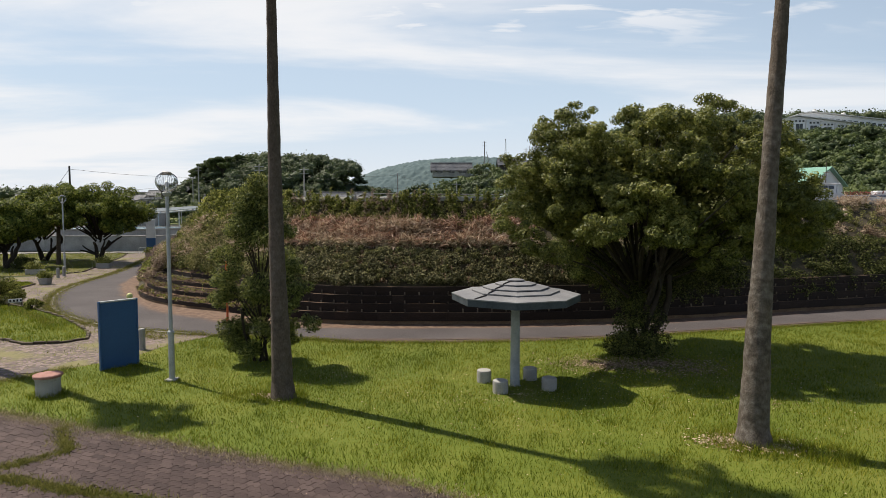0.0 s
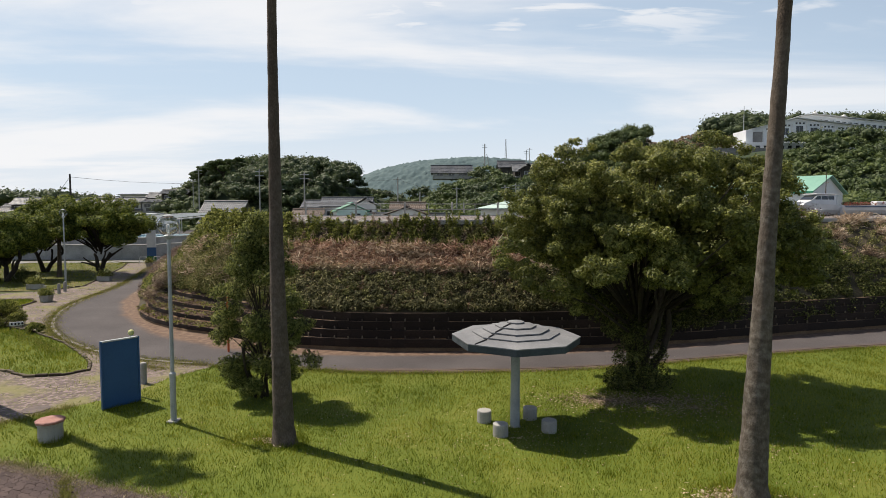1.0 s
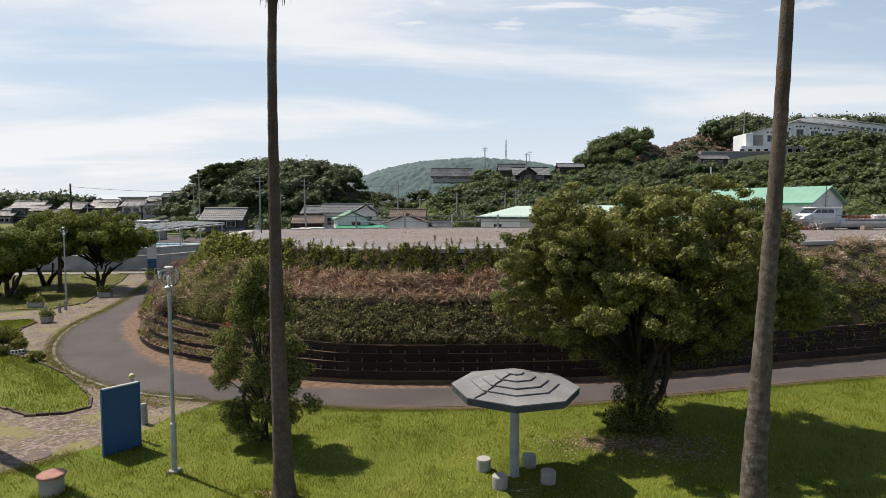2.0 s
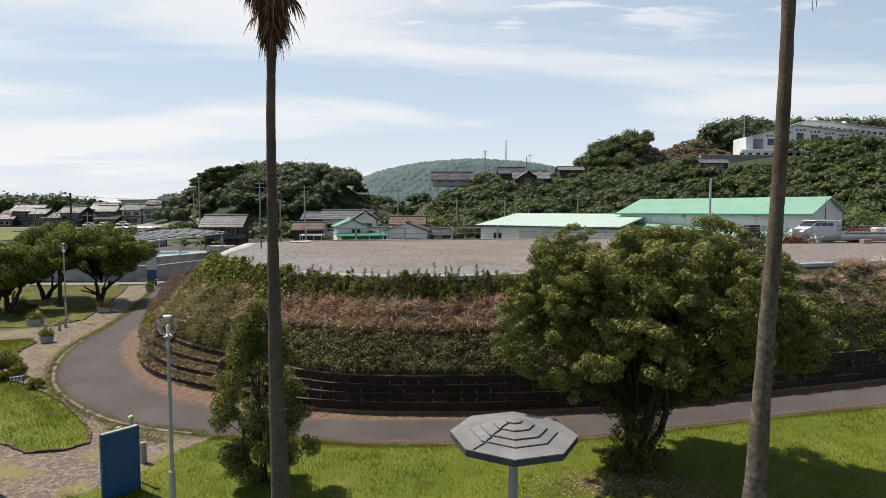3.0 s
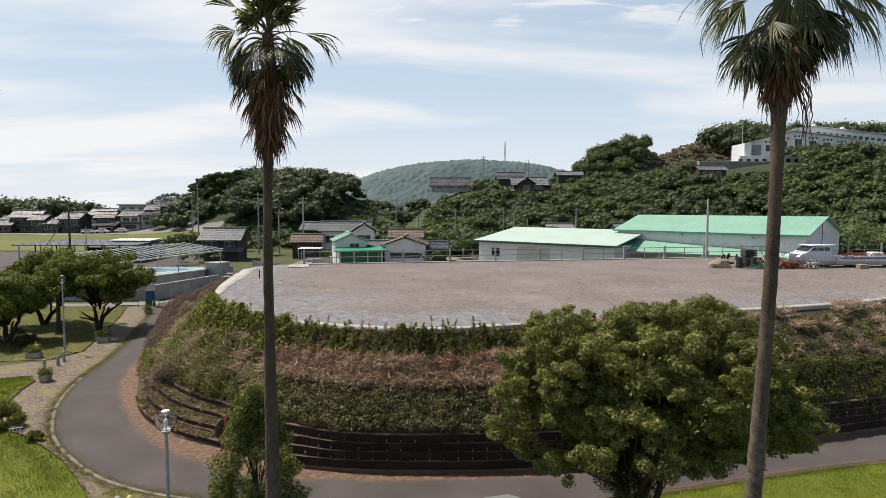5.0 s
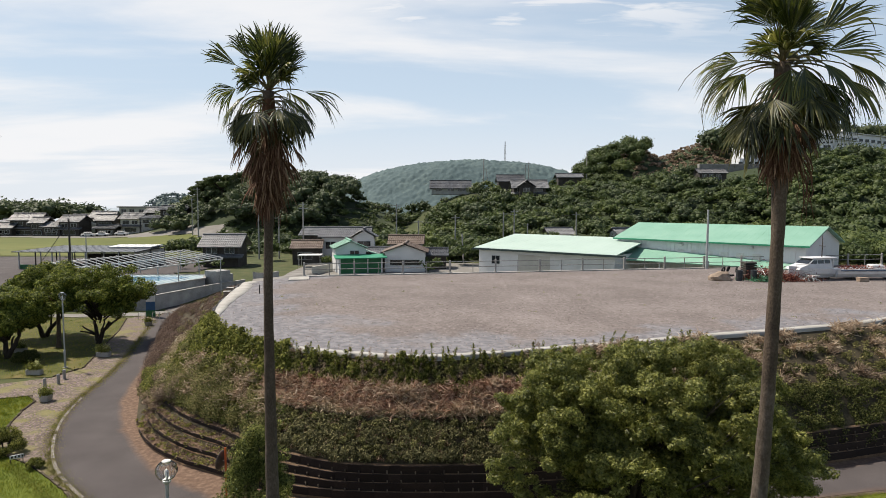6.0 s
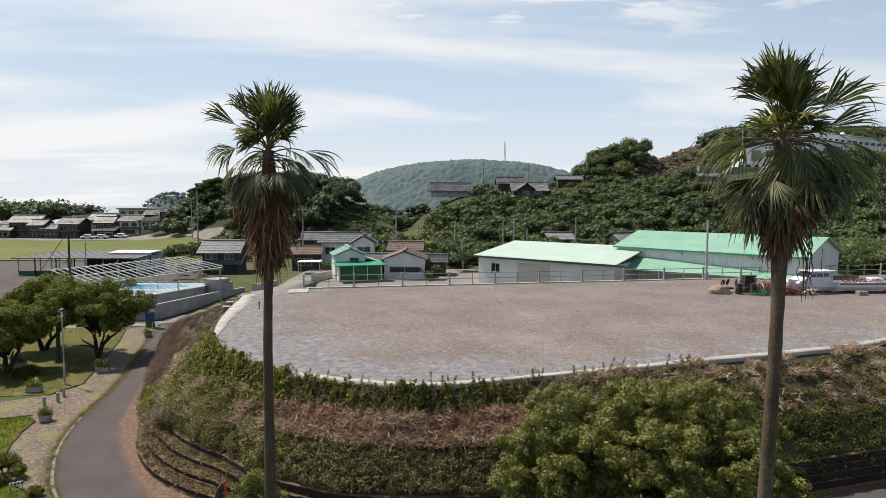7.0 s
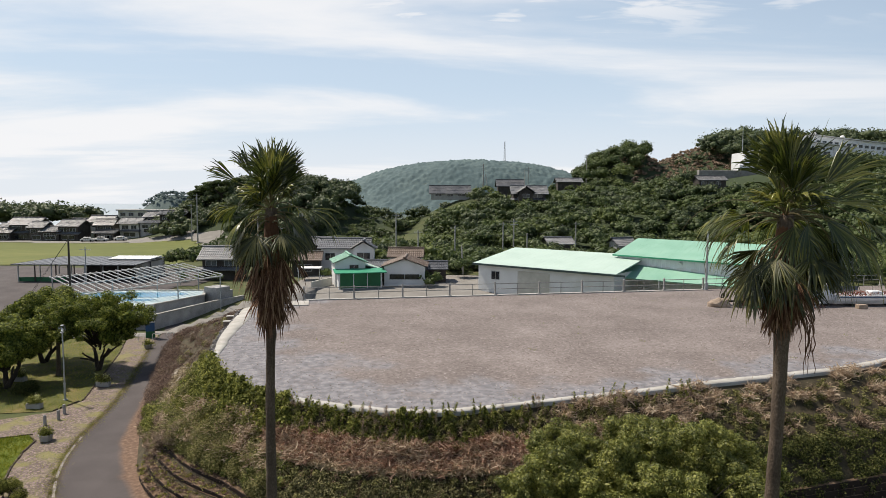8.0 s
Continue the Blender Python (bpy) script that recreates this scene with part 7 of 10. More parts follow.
def boats():
    b1 = empty("cabin_boat", "white cabin boat laid up on the gravel", "boat", Matrix.Translation((37.9, 60.2, TOP)) @ pose(0, 0, 0.1, 0, 0, 196))
    bm = bmesh.new(); hull(bm, 5.6, 2.1, 1.05)
    part("hull", bm, M_BOATWHITE, b1)

    def loft(side, wide_low, wide_high):
        """A cabin from its side outline, narrower towards the roof."""
        bm = bmesh.new()
        top = max(z for _, z in side)
        low = min(z for _, z in side)
        lines = [[bm.verts.new((x, k * (wide_low + (wide_high - wide_low) * (z - low) / (top - low)), z)) for x, z in side] for k in (-1, 1)]
        bm.faces.new(lines[0]); bm.faces.new(lines[1][::-1])
        for k in range(len(side)):
            q = (k + 1) % len(side)
            bm.faces.new((lines[0][k], lines[1][k], lines[1][q], lines[0][q]))
        bmesh.ops.recalc_face_normals(bm, faces=bm.faces)
        return bm
    part("cabin", loft([(-1.9, 0.92), (2.35, 1.0), (2.2, 1.2), (1.25, 1.5), (0.45, 2.02), (-1.75, 2.06)], 0.9, 0.72), M_BOATWHITE, b1, "white cabin")
    part("windscreen", loft([(1.12, 1.60), (0.52, 1.99), (0.56, 2.01), (1.18, 1.63)], 0.72, 0.66), M_WINDOW, b1, "dark raked windscreen")
    for k in (-1, 1):
        for x0, x1, x2, x3 in ((0.95, 0.1, 0.05, 0.45), (0.0, -0.8, -0.8, -0.05), (-0.9, -1.6, -1.6, -0.9)):
            bm = bmesh.new()
            ring = [(x0, 1.58), (x1, 1.58), (x2, 1.93), (x3, 1.93)]
            a = [[bm.verts.new((x, k * (0.905 - 0.18 * (z - 0.92) / 1.14 + o), z)) for x, z in ring] for o in (-0.02, 0.012)]
            bm.faces.new(a[0]); bm.faces.new(a[1][::-1])
            for q in range(4):
                bm.faces.new((a[0][q], a[1][q], a[1][(q + 1) % 4], a[0][(q + 1) % 4]))
            bmesh.ops.recalc_face_normals(bm, faces=bm.faces)
            part("side_window", bm, M_WINDOW, b1, "dark cabin window")
        bm = bmesh.new(); tube(bm, [(2.5, k * 0.62, 1.1), (2.5, k * 0.62, 1.55), (1.3, k * 0.85, 1.55)], [0.018, 0.018, 0.018], 5); part("bow_rail", bm, M_GALV, b1)
    bm = bmesh.new(); box(bm, (-2.5, -0.86, 2.07), (0.7, 0.86, 2.18), 0.05); part("cabin_roof", bm, M_BOATWHITE, b1)
    bm = bmesh.new(); box(bm, (-2.8, -1.06, 0.62), (1.6, -1.0, 0.72), 0.01); part("stripe", bm, M_BOATBLUE, b1, "blue stripe")
    for y in (-0.72, 0.62):
        bm = bmesh.new(); box(bm, (-2.2, y, 0.95), (-2.1, y + 0.08, 2.02), 0.01); part("stanchion", bm, M_BOATWHITE, b1)
    bm = bmesh.new(); tube(bm, [(-1.4, 0, 2.17), (-1.4, 0, 4.4)], [0.05, 0.03], 8); part("mast", bm, M_STAKE, b1, "wooden mast")
    bm = bmesh.new(); tube(bm, [(-1.4, -0.35, 3.3), (-1.4, 0.35, 3.3)], [0.03, 0.03], 6); part("crosstree", bm, M_STAKE, b1)
    for x in (-1.8, 1.2):
        bm = bmesh.new(); box(bm, (x, -0.7, -0.1), (x + 0.25, 0.7, 0.14), 0.02); part("chock", bm, M_DARKWALL, b1)
    b2 = empty("open_boat", "long white open boat with red gear inside", "boat", Matrix.Translation((44.6, 60.6, TOP)) @ pose(0, 0, 0.12, 0, 0, 2))
    bm = bmesh.new(); hull(bm, 8.6, 2.0, 0.95); part("hull", bm, M_BOATWHITE, b2)
    bm = bmesh.new(); box(bm, (-4.1, -1.03, 0.78), (1.2, -0.99, 0.90), 0.01); part("stripe", bm, M_BOATBLUE, b2)
    bm = bmesh.new(); box(bm, (-0.4, -0.5, 0.85), (0.8, 0.5, 1.4), 0.1); part("console", bm, M_BOATWHITE, b2)
    g = np.random.default_rng(3)
    p = np.column_stack([g.uniform(-3.4, 2.2, 700), g.uniform(-0.7, 0.7, 700), g.uniform(0.8, 1.3, 700)])
    v, f = leaf_quads(p, 0.35, 0.06, g); put_mesh("gear", v, f, M_NET_RED, b2, "tangled red gear")
    for x in (-2.6, 1.6):
        bm = bmesh.new(); box(bm, (x, -0.7, -0.12), (x + 0.3, 0.7, 0.1), 0.02); part("chock", bm, M_DARKWALL, b2)
    bm = bmesh.new(); tube(bm, [(4.9, 61.8 - 60.6, 0), (4.9, 1.2, 2.6)], [0.05, 0.04], 8); part("mooring_pole", bm, M_STAKE, b2)


def scrap():
    g = np.random.default_rng(8)

    def heap(name, label, x, y, rx, ry, h, n, mat, ln=0.5, wd=0.07):
        q = np.column_stack([g.normal(0, rx, n), g.normal(0, ry, n), np.abs(g.normal(0, h, n)) + 0.02])
        v, f = leaf_quads(q, ln, wd, g)
        ob = put_mesh(name, v, f, mat)
        ob.location = (x, y, TOP)
        tagged(ob, label, "scrap", "scrap beside the boats", "stuff")
    bm = bmesh.new()
    bmesh.ops.create_icosphere(bm, subdivisions=3, radius=1.0)
    for v in bm.verts:
        v.co = Vector((v.co.x * 1.15, v.co.y * 0.7, max(v.co.z, -0.2) * 0.75 + 0.15)) * (1 + 0.25 * noise.noise(v.co * 1.7))
    ob = tagged(part("canvas_bundle", bm, M_CANVAS), "lumpy beige canvas bundle on the gravel", "bundle"); ob.location = (28.2, 59.2, TOP)
    for x, y in ((29.9, 58.8), (31.3, 58.7)):
        bm = bmesh.new()
        lathe(bm, [(0.30, 0), (0.31, 0.02), (0.30, 0.32), (0.315, 0.34), (0.30, 0.36), (0.30, 0.66), (0.315, 0.68), (0.30, 0.70), (0.30, 1.05), (0.31, 1.08), (0.27, 1.06)], 16)
        ob = tagged(part("oil_drum", bm, M_DRUM), "dark plastic drum standing on the gravel", "drum", "drums by the scrap"); ob.location = (x, y, TOP)
    for x, y, z, r in ((28.9, 60.1, 0.95, 80), (29.5, 60.3, 1.05, 75), (30.3, 60.2, 1.0, 85), (29.2, 60.2, 0.3, 10), (29.9, 60.5, 0.35, 8)):
        bm = bmesh.new()
        rings = []
        for k in range(18):
            a = 2 * math.pi * k / 18
            c = Vector((math.cos(a), math.sin(a), 0))
            rings.append([bm.verts.new(c * (0.26 + 0.085 * math.cos(t)) + Vector((0, 0, 0.085 * math.sin(t)))) for t in (2 * math.pi * j / 8 for j in range(8))])
        for a, b in zip(rings, rings[1:] + rings[:1]):
            for j in range(8):
                bm.faces.new((a[j], b[j], b[(j + 1) % 8], a[(j + 1) % 8]))
        ob = tagged(part("tyre", bm, M_RUBBER, smooth=True), "old black tyre piled with scrap", "tyre", "tyres in the scrap")
        ob.matrix_world = pose(x, y, TOP + z, r, 0, 20 * x)
    bm = bmesh.new()
    for k in range(5):
        box(bm, (-0.65, -0.4, 0.05 + 0.24 * k), (0.65, 0.4, 0.24 + 0.24 * k), 0.02)
    ob = tagged(part("wooden_crate", bm, M_DARKWALL), "dark slatted crate among the scrap", "crate"); ob.matrix_world = pose(31.6, 60.3, TOP + 0.55, 0, 0, 12)
    bm = bmesh.new(); box(bm, (-0.9, -0.6, 0), (0.9, 0.6, 0.55), 0.03)
    ob = tagged(part("pallet_stack", bm, M_STAKE), "stack of weathered pallets under a crate", "pallets"); ob.matrix_world = pose(31.6, 60.3, TOP, 0, 0, 12)
    heap("net_heap", "heap of green netting on the gravel", 32.0, 58.3, 0.7, 0.35, 0.22, 500, M_NET_GREEN)
    heap("red_scrap", "rusty red scrap and frames on the gravel", 34.9, 58.6, 1.2, 0.4, 0.35, 900, M_NET_RED)
    heap("brown_scrap", "brown tangled ropes and wood", 33.2, 59.6, 1.1, 0.5, 0.6, 1100, M_NET_RED)
    heap("white_scrap", "pale pipes and boards thrown on the scrap", 33.0, 58.9, 1.0, 0.4, 0.45, 60, M_WHITE, 1.3, 0.07)
    heap("pale_frames", "bent pale pipe frames beside the boat", 36.7, 58.2, 0.8, 0.3, 0.4, 50, M_GALV, 1.4, 0.05)
    bm = bmesh.new(); box(bm, (-0.45, -0.3, 0), (0.45, 0.3, 0.42), 0.03)
    ob = tagged(part("fish_box", bm, M_CANVAS), "beige plastic box beside the boats", "box"); ob.location = (42.0, 58.4, TOP)


boats()
scrap()

# ---- buildings ----


def window(parent, x0, x1, z0, z1, y, frame_mat=M_GALV, bars=1):
    """A window on a wall facing -y: frame proud of the wall, dark pane, bars."""
    bm = bmesh.new()
    t = 0.07
    for lo, hi in (((x0 - t, y - 0.07, z0 - t), (x1 + t, y, z0)), ((x0 - t, y - 0.07, z1), (x1 + t, y, z1 + t)), ((x0 - t, y - 0.07, z0), (x0, y, z1)), ((x1, y - 0.07, z0), (x1 + t, y, z1))):
        box(bm, lo, hi)
    w = part("window", bm, frame_mat, parent)
    bm = bmesh.new(); box(bm, (x0, y - 0.03, z0), (x1, y - 0.005, z1)); part("pane", bm, M_WINDOW, w)
    for k in range(bars):
        x = x0 + (x1 - x0) * (k + 1) / (bars + 1)
        bm = bmesh.new(); box(bm, (x - 0.035, y - 0.055, z0), (x + 0.035, y - 0.031, z1)); part("mullion", bm, frame_mat, w)
    return w


def tiled_slope(bm, x0, x1, ya, za, yb, zb, pitch=0.36, rows=5):
    """A roof slope from the eave (ya, za) to the ridge (yb, zb), with rolls of tiles and stepped courses."""
    n = max(4, int((x1 - x0) / pitch))
    prof = []
    for k in range(n):
        for q, h in ((0.0, 0.0), (0.30, 0.0), (0.5, 0.07), (0.8, 0.07)):
            prof.append((x0 + (x1 - x0) * (k + q) / n, h))
    prof.append((x1, 0.0))
    nrm = Vector((0, -(zb - za), yb - ya)).normalized()
    if nrm.z < 0:
        nrm = -nrm
    lines = []
    for r in range(rows):
        for t, lift in ((r / rows, 0.05), ((r + 1) / rows, 0.0)):
            y, z = ya + (yb - ya) * t, za + (zb - za) * t
            lines.append([bm.verts.new(Vector((x, y, z)) + nrm * (h + lift)) for x, h in prof])
    for a, b in zip(lines, lines[1:]):
        for k in range(len(prof) - 1):
            bm.faces.new((a[k], a[k + 1], b[k + 1], b[k]))
    # underside
    low = [bm.verts.new(c) for c in ((x0, ya, za - 0.1), (x1, ya, za - 0.1), (x1, yb, zb - 0.1), (x0, yb, zb - 0.1))]
    bm.faces.new(low)
    bm.faces.new([lines[0][0], lines[0][-1], low[1], low[0]])


def gable_house(label, m, w, d, h, rise, wall, roof, over=0.6, axis="x", windows=(), group="village houses", name="house", base=-1.5, flat_roof=False, storey_band=False):
    """A house w by d by h with a gable roof; axis: the way of its ridge. Windows on the front (-y)."""
    ho = empty(name, label, "house", m, group)
    bm = bmesh.new()
    if axis == "x":
        box(bm, (-w / 2, -d / 2, base), (w / 2, d / 2, h))
        for s in (-1, 1):
            a = [bm.verts.new((s * w / 2, y, z)) for y, z in ((-d / 2, h), (d / 2, h), (0, h + rise * (1 - 2 * over / (d + 2 * over))))]
            bm.faces.new(a)
    else:
        box(bm, (-w / 2, -d / 2, base), (w / 2, d / 2, h))
        for s in (-1, 1):
            a = [bm.verts.new((x, s * d / 2, z)) for x, z in ((-w / 2, h), (w / 2, h), (0, h + rise * (1 - 2 * over / (w + 2 * over))))]
            bm.faces.new(a)
    part("wall", bm, wall, ho)
    span, along = (d, w) if axis == "x" else (w, d)
    drop = rise * 2 * over / (span + 2 * over)
    for s in (-1, 1):
        bm = bmesh.new()
        tiled_slope(bm, -along / 2 - over, along / 2 + over, s * (span / 2 + over), h - drop * 0.2, 0, h + rise)
        if axis == "y":
            bmesh.ops.transform(bm, matrix=Matrix.Rotation(math.pi / 2, 4, "Z"), verts=bm.verts)
        bmesh.ops.recalc_face_normals(bm, faces=bm.faces)
        part("roof", bm, roof, ho)
    bm = bmesh.new()
    box(bm, (-along / 2 - over - 0.05, -0.2, h + rise - 0.02), (along / 2 + over + 0.05, 0.2, h + rise + 0.28), 0.06)
    if axis == "y":
        bmesh.ops.transform(bm, matrix=Matrix.Rotation(math.pi / 2, 4, "Z"), verts=bm.verts)
    part("ridge", bm, roof, ho)
    for x0, x1, z0, z1 in windows:
        window(ho, x0, x1, z0, z1, -d / 2 - 0.003)
    if storey_band:
        for s in (-1, 1):
            bm = bmesh.new()
            tiled_slope(bm, -w / 2 - 1.0, w / 2 + 1.0, s * (d / 2 + 1.2), h * 0.48, s * (d / 2), h * 0.48 + 0.5, rows=2)
            bmesh.ops.recalc_face_normals(bm, faces=bm.faces)
            part("lower_roof", bm, roof, ho)
    return ho


def at_land(x, y, rz=0.0, dz=0.0):
    return Matrix.Translation((x, y, float(land(x, y)) + dz)) @ pose(0, 0, 0, 0, 0, rz)


def metal_roof(bm, a, b, c, d, pitch=0.9, rib=0.008):
    """A sheet-metal roof over the four corners a-b (eave), d-c (ridge), with standing ribs and a thickness."""
    a, b, c, d = (Vector(q) for q in (a, b, c, d))
    n = max(3, int((b - a).length / pitch))
    nrm = (b - a).cross(d - a).normalized()
    if nrm.z < 0:
        nrm = -nrm
    lo, hi = [], []
    for k in range(n + 1):
        for q, h in ((-0.04, 0), (-0.03, rib), (0.03, rib), (0.04, 0)):
            t = min(max((k + q) / n, 0), 1)
            lo.append(bm.verts.new(a.lerp(b, t) + nrm * h)); hi.append(bm.verts.new(d.lerp(c, t) + nrm * h))
    for k in range(len(lo) - 1):
        if (lo[k].co - lo[k + 1].co).length > 1e-5:
            bm.faces.new((lo[k], lo[k + 1], hi[k + 1], hi[k]))
    und = [bm.verts.new(q - nrm * 0.14) for q in (a, b, c, d)]
    bm.faces.new(und)
    top = [bm.verts.new(q) for q in (a, b, c, d)]
    for k in range(4):
        bm.faces.new((top[k], top[(k + 1) % 4], und[(k + 1) % 4], und[k]))
    bmesh.ops.recalc_face_normals(bm, faces=bm.faces)


def sheds():
    # low shed with a pale roof: long axis u, eave towards the lot
    sa = empty("low_shed", "long low shed with a pale mint metal roof", "shed")
    p1, p2 = Vector((5.9, 92.5, 6.35)), Vector((21.2, 80.0, 6.35))
    u = (p2 - p1).normalized()
    n = Vector((-u.y, u.x, 0))
    if n.y < 0:
        n = -n
    r1, r2 = p1 + n * 11.5 + Vector((0, 0, 1.75)), p2 + n * 11.5 + Vector((0, 0, 1.75))
    bm = bmesh.new(); metal_roof(bm, p1 - u * 0.6 - n * 0.6, p2 + u * 3 - n * 0.6, r2 + u * 3, r1 - u * 0.6); part("roof", bm, M_PALEROOF, sa, "pale mint roof sheets")
    bm = bmesh.new(); metal_roof(bm, r1 + n * 11 - u * 0.6 - Vector((0, 0, 1.7)), r2 + n * 11 + u * 3 - Vector((0, 0, 1.7)), r2 + u * 3, r1 - u * 0.6); part("roof", bm, M_PALEROOF, sa)
    bm = bmesh.new()
    c = [p1, p2 + u * 2.5, p2 + u * 2.5 + n * 21, p1 + n * 21]
    lo = [bm.verts.new((q.x, q.y, 0.5)) for q in c]; hi = [bm.verts.new((q.x, q.y, 6.2)) for q in c]
    for k in range(4):
        bm.faces.new((lo[k], lo[(k + 1) % 4], hi[(k + 1) % 4], hi[k]))
    rd = [bm.verts.new(Vector((*(p1 + n * 11).xy, 7.9))), hi[0], hi[3]]
    bm.faces.new([hi[0], hi[3], rd[0]])
    bmesh.ops.recalc_face_normals(bm, faces=bm.faces)
    part("wall", bm, M_WHITEWALL, sa)
    ang = math.atan2(u.y, u.x)
    mm = Matrix.Translation((p1.x, p1.y, 0)) @ Matrix.Rotation(ang, 4, "Z")
    bm = bmesh.new(); box(bm, (-0.8, -0.68, 6.05), (24, -0.60, 6.32)); ob = part("eave_board", bm, M_ROOFEDGE_DARK, sa); ob.matrix_basis = mm
    bm = bmesh.new(); box(bm, (7.2, -0.06, 2.2), (12.6, -0.004, 5.6), 0.02); ob = part("door", bm, M_CREAMWALL, sa, "cream sliding door"); ob.matrix_basis = mm
    ob = window(sa, 2.5, 3.9, 4.0, 5.2, -0.004); ob.matrix_basis = mm
    # high shed
    sb = empty("high_shed", "tall long shed with a mint green metal roof", "shed")
    r_l, r_r = Vector((31.2, 92.0, 10.35)), Vector((47.8, 73.5, 10.35))
    u = (r_r - r_l).normalized()
    n = Vector((u.y, -u.x, 0))
    if n.y > 0:
        n = -n
    w = 6.6
    fl, fr = r_l + n * w + Vector((0, 0, -2.0)), r_r + n * w + Vector((0, 0, -2.0))
    bl, br = r_l - n * w + Vector((0, 0, -2.0)), r_r - n * w + Vector((0, 0, -2.0))
    e = 0.5
    bm = bmesh.new(); metal_roof(bm, fl - u * e + n * e - Vector((0, 0, 0.15)), fr + u * e + n * e - Vector((0, 0, 0.15)), r_r + u * e, r_l - u * e); part("roof", bm, M_GREENROOF, sb, "mint green roof sheets")
    bm = bmesh.new(); metal_roof(bm, bl - u * e - n * e - Vector((0, 0, 0.15)), br + u * e - n * e - Vector((0, 0, 0.15)), r_r + u * e, r_l - u * e); part("roof", bm, M_GREENROOF, sb)
    bm = bmesh.new()
    lo = [bm.verts.new((q.x, q.y, 0.5)) for q in (fl, fr, br, bl)]; hi = [bm.verts.new(q - Vector((0, 0, 0.12))) for q in (fl, fr, br, bl)]
    for k in range(4):
        bm.faces.new((lo[k], lo[(k + 1) % 4], hi[(k + 1) % 4], hi[k]))
    for a, b, q in ((hi[1], hi[2], r_r), (hi[0], hi[3], r_l)):
        bm.faces.new([a, b, bm.verts.new(q - Vector((0, 0, 0.16)))])
    bmesh.ops.recalc_face_normals(bm, faces=bm.faces)
    part("wall", bm, M_STEELWALL, sb, "pale ribbed steel walls")
    ang = math.atan2(u.y, u.x)
    mm = Matrix.Translation((fl.x, fl.y, 0)) @ Matrix.Rotation(ang, 4, "Z")
    ln = (fr - fl).length
    for k in range(int(ln / 0.6)):
        bm = bmesh.new(); box(bm, (0.3 + 0.6 * k, -0.05, 0.6), (0.36 + 0.6 * k, 0.0, 8.1)); ob = part("cladding_rib", bm, M_STEELWALL, sb); ob.matrix_basis = mm
    for k in range(9):
        x = 5.3 + 1.95 * k
        bm = bmesh.new(); box(bm, (x, -0.09, 5.9), (x + 0.95, -0.055, 6.95), 0.01); ob = part("light_panel", bm, M_WHITE, sb, "white translucent wall panel"); ob.matrix_basis = mm
    for x in (9.5, 18.6):
        bm = bmesh.new(); box(bm, (x, -0.5, 7.5), (x + 0.5, -0.06, 7.75), 0.03); ob = part("flood_light", bm, M_WHITE, sb); ob.matrix_basis = mm
    bm = bmesh.new(); box(bm, (-0.5, -0.62, 8.0), (ln + 0.5, -0.5, 8.2)); ob = part("gutter", bm, M_GREENTRIM, sb); ob.matrix_basis = mm
    # lean-to roof in front of the high shed
    lt = empty("lean_to", "green lean-to roof along the tall shed", "lean-to")
    a, b = fl + n * 5.5, fr + n * 1.0
    bm = bmesh.new(); metal_roof(bm, (a.x, a.y, 5.45), (b.x, b.y, 5.45), (fr.x, fr.y, 6.0), (fl.x, fl.y, 7.05)); part("roof", bm, M_GREENROOF, lt)
    bm = bmesh.new()
    for t in (0.02, 0.35, 0.68, 0.98):
        q = a.lerp(b, t)
        tube(bm, [(q.x, q.y, 0.5), (q.x, q.y, 5.4)], [0.08, 0.08], 6)
    part("post", bm, M_GALV, lt)


sheds()


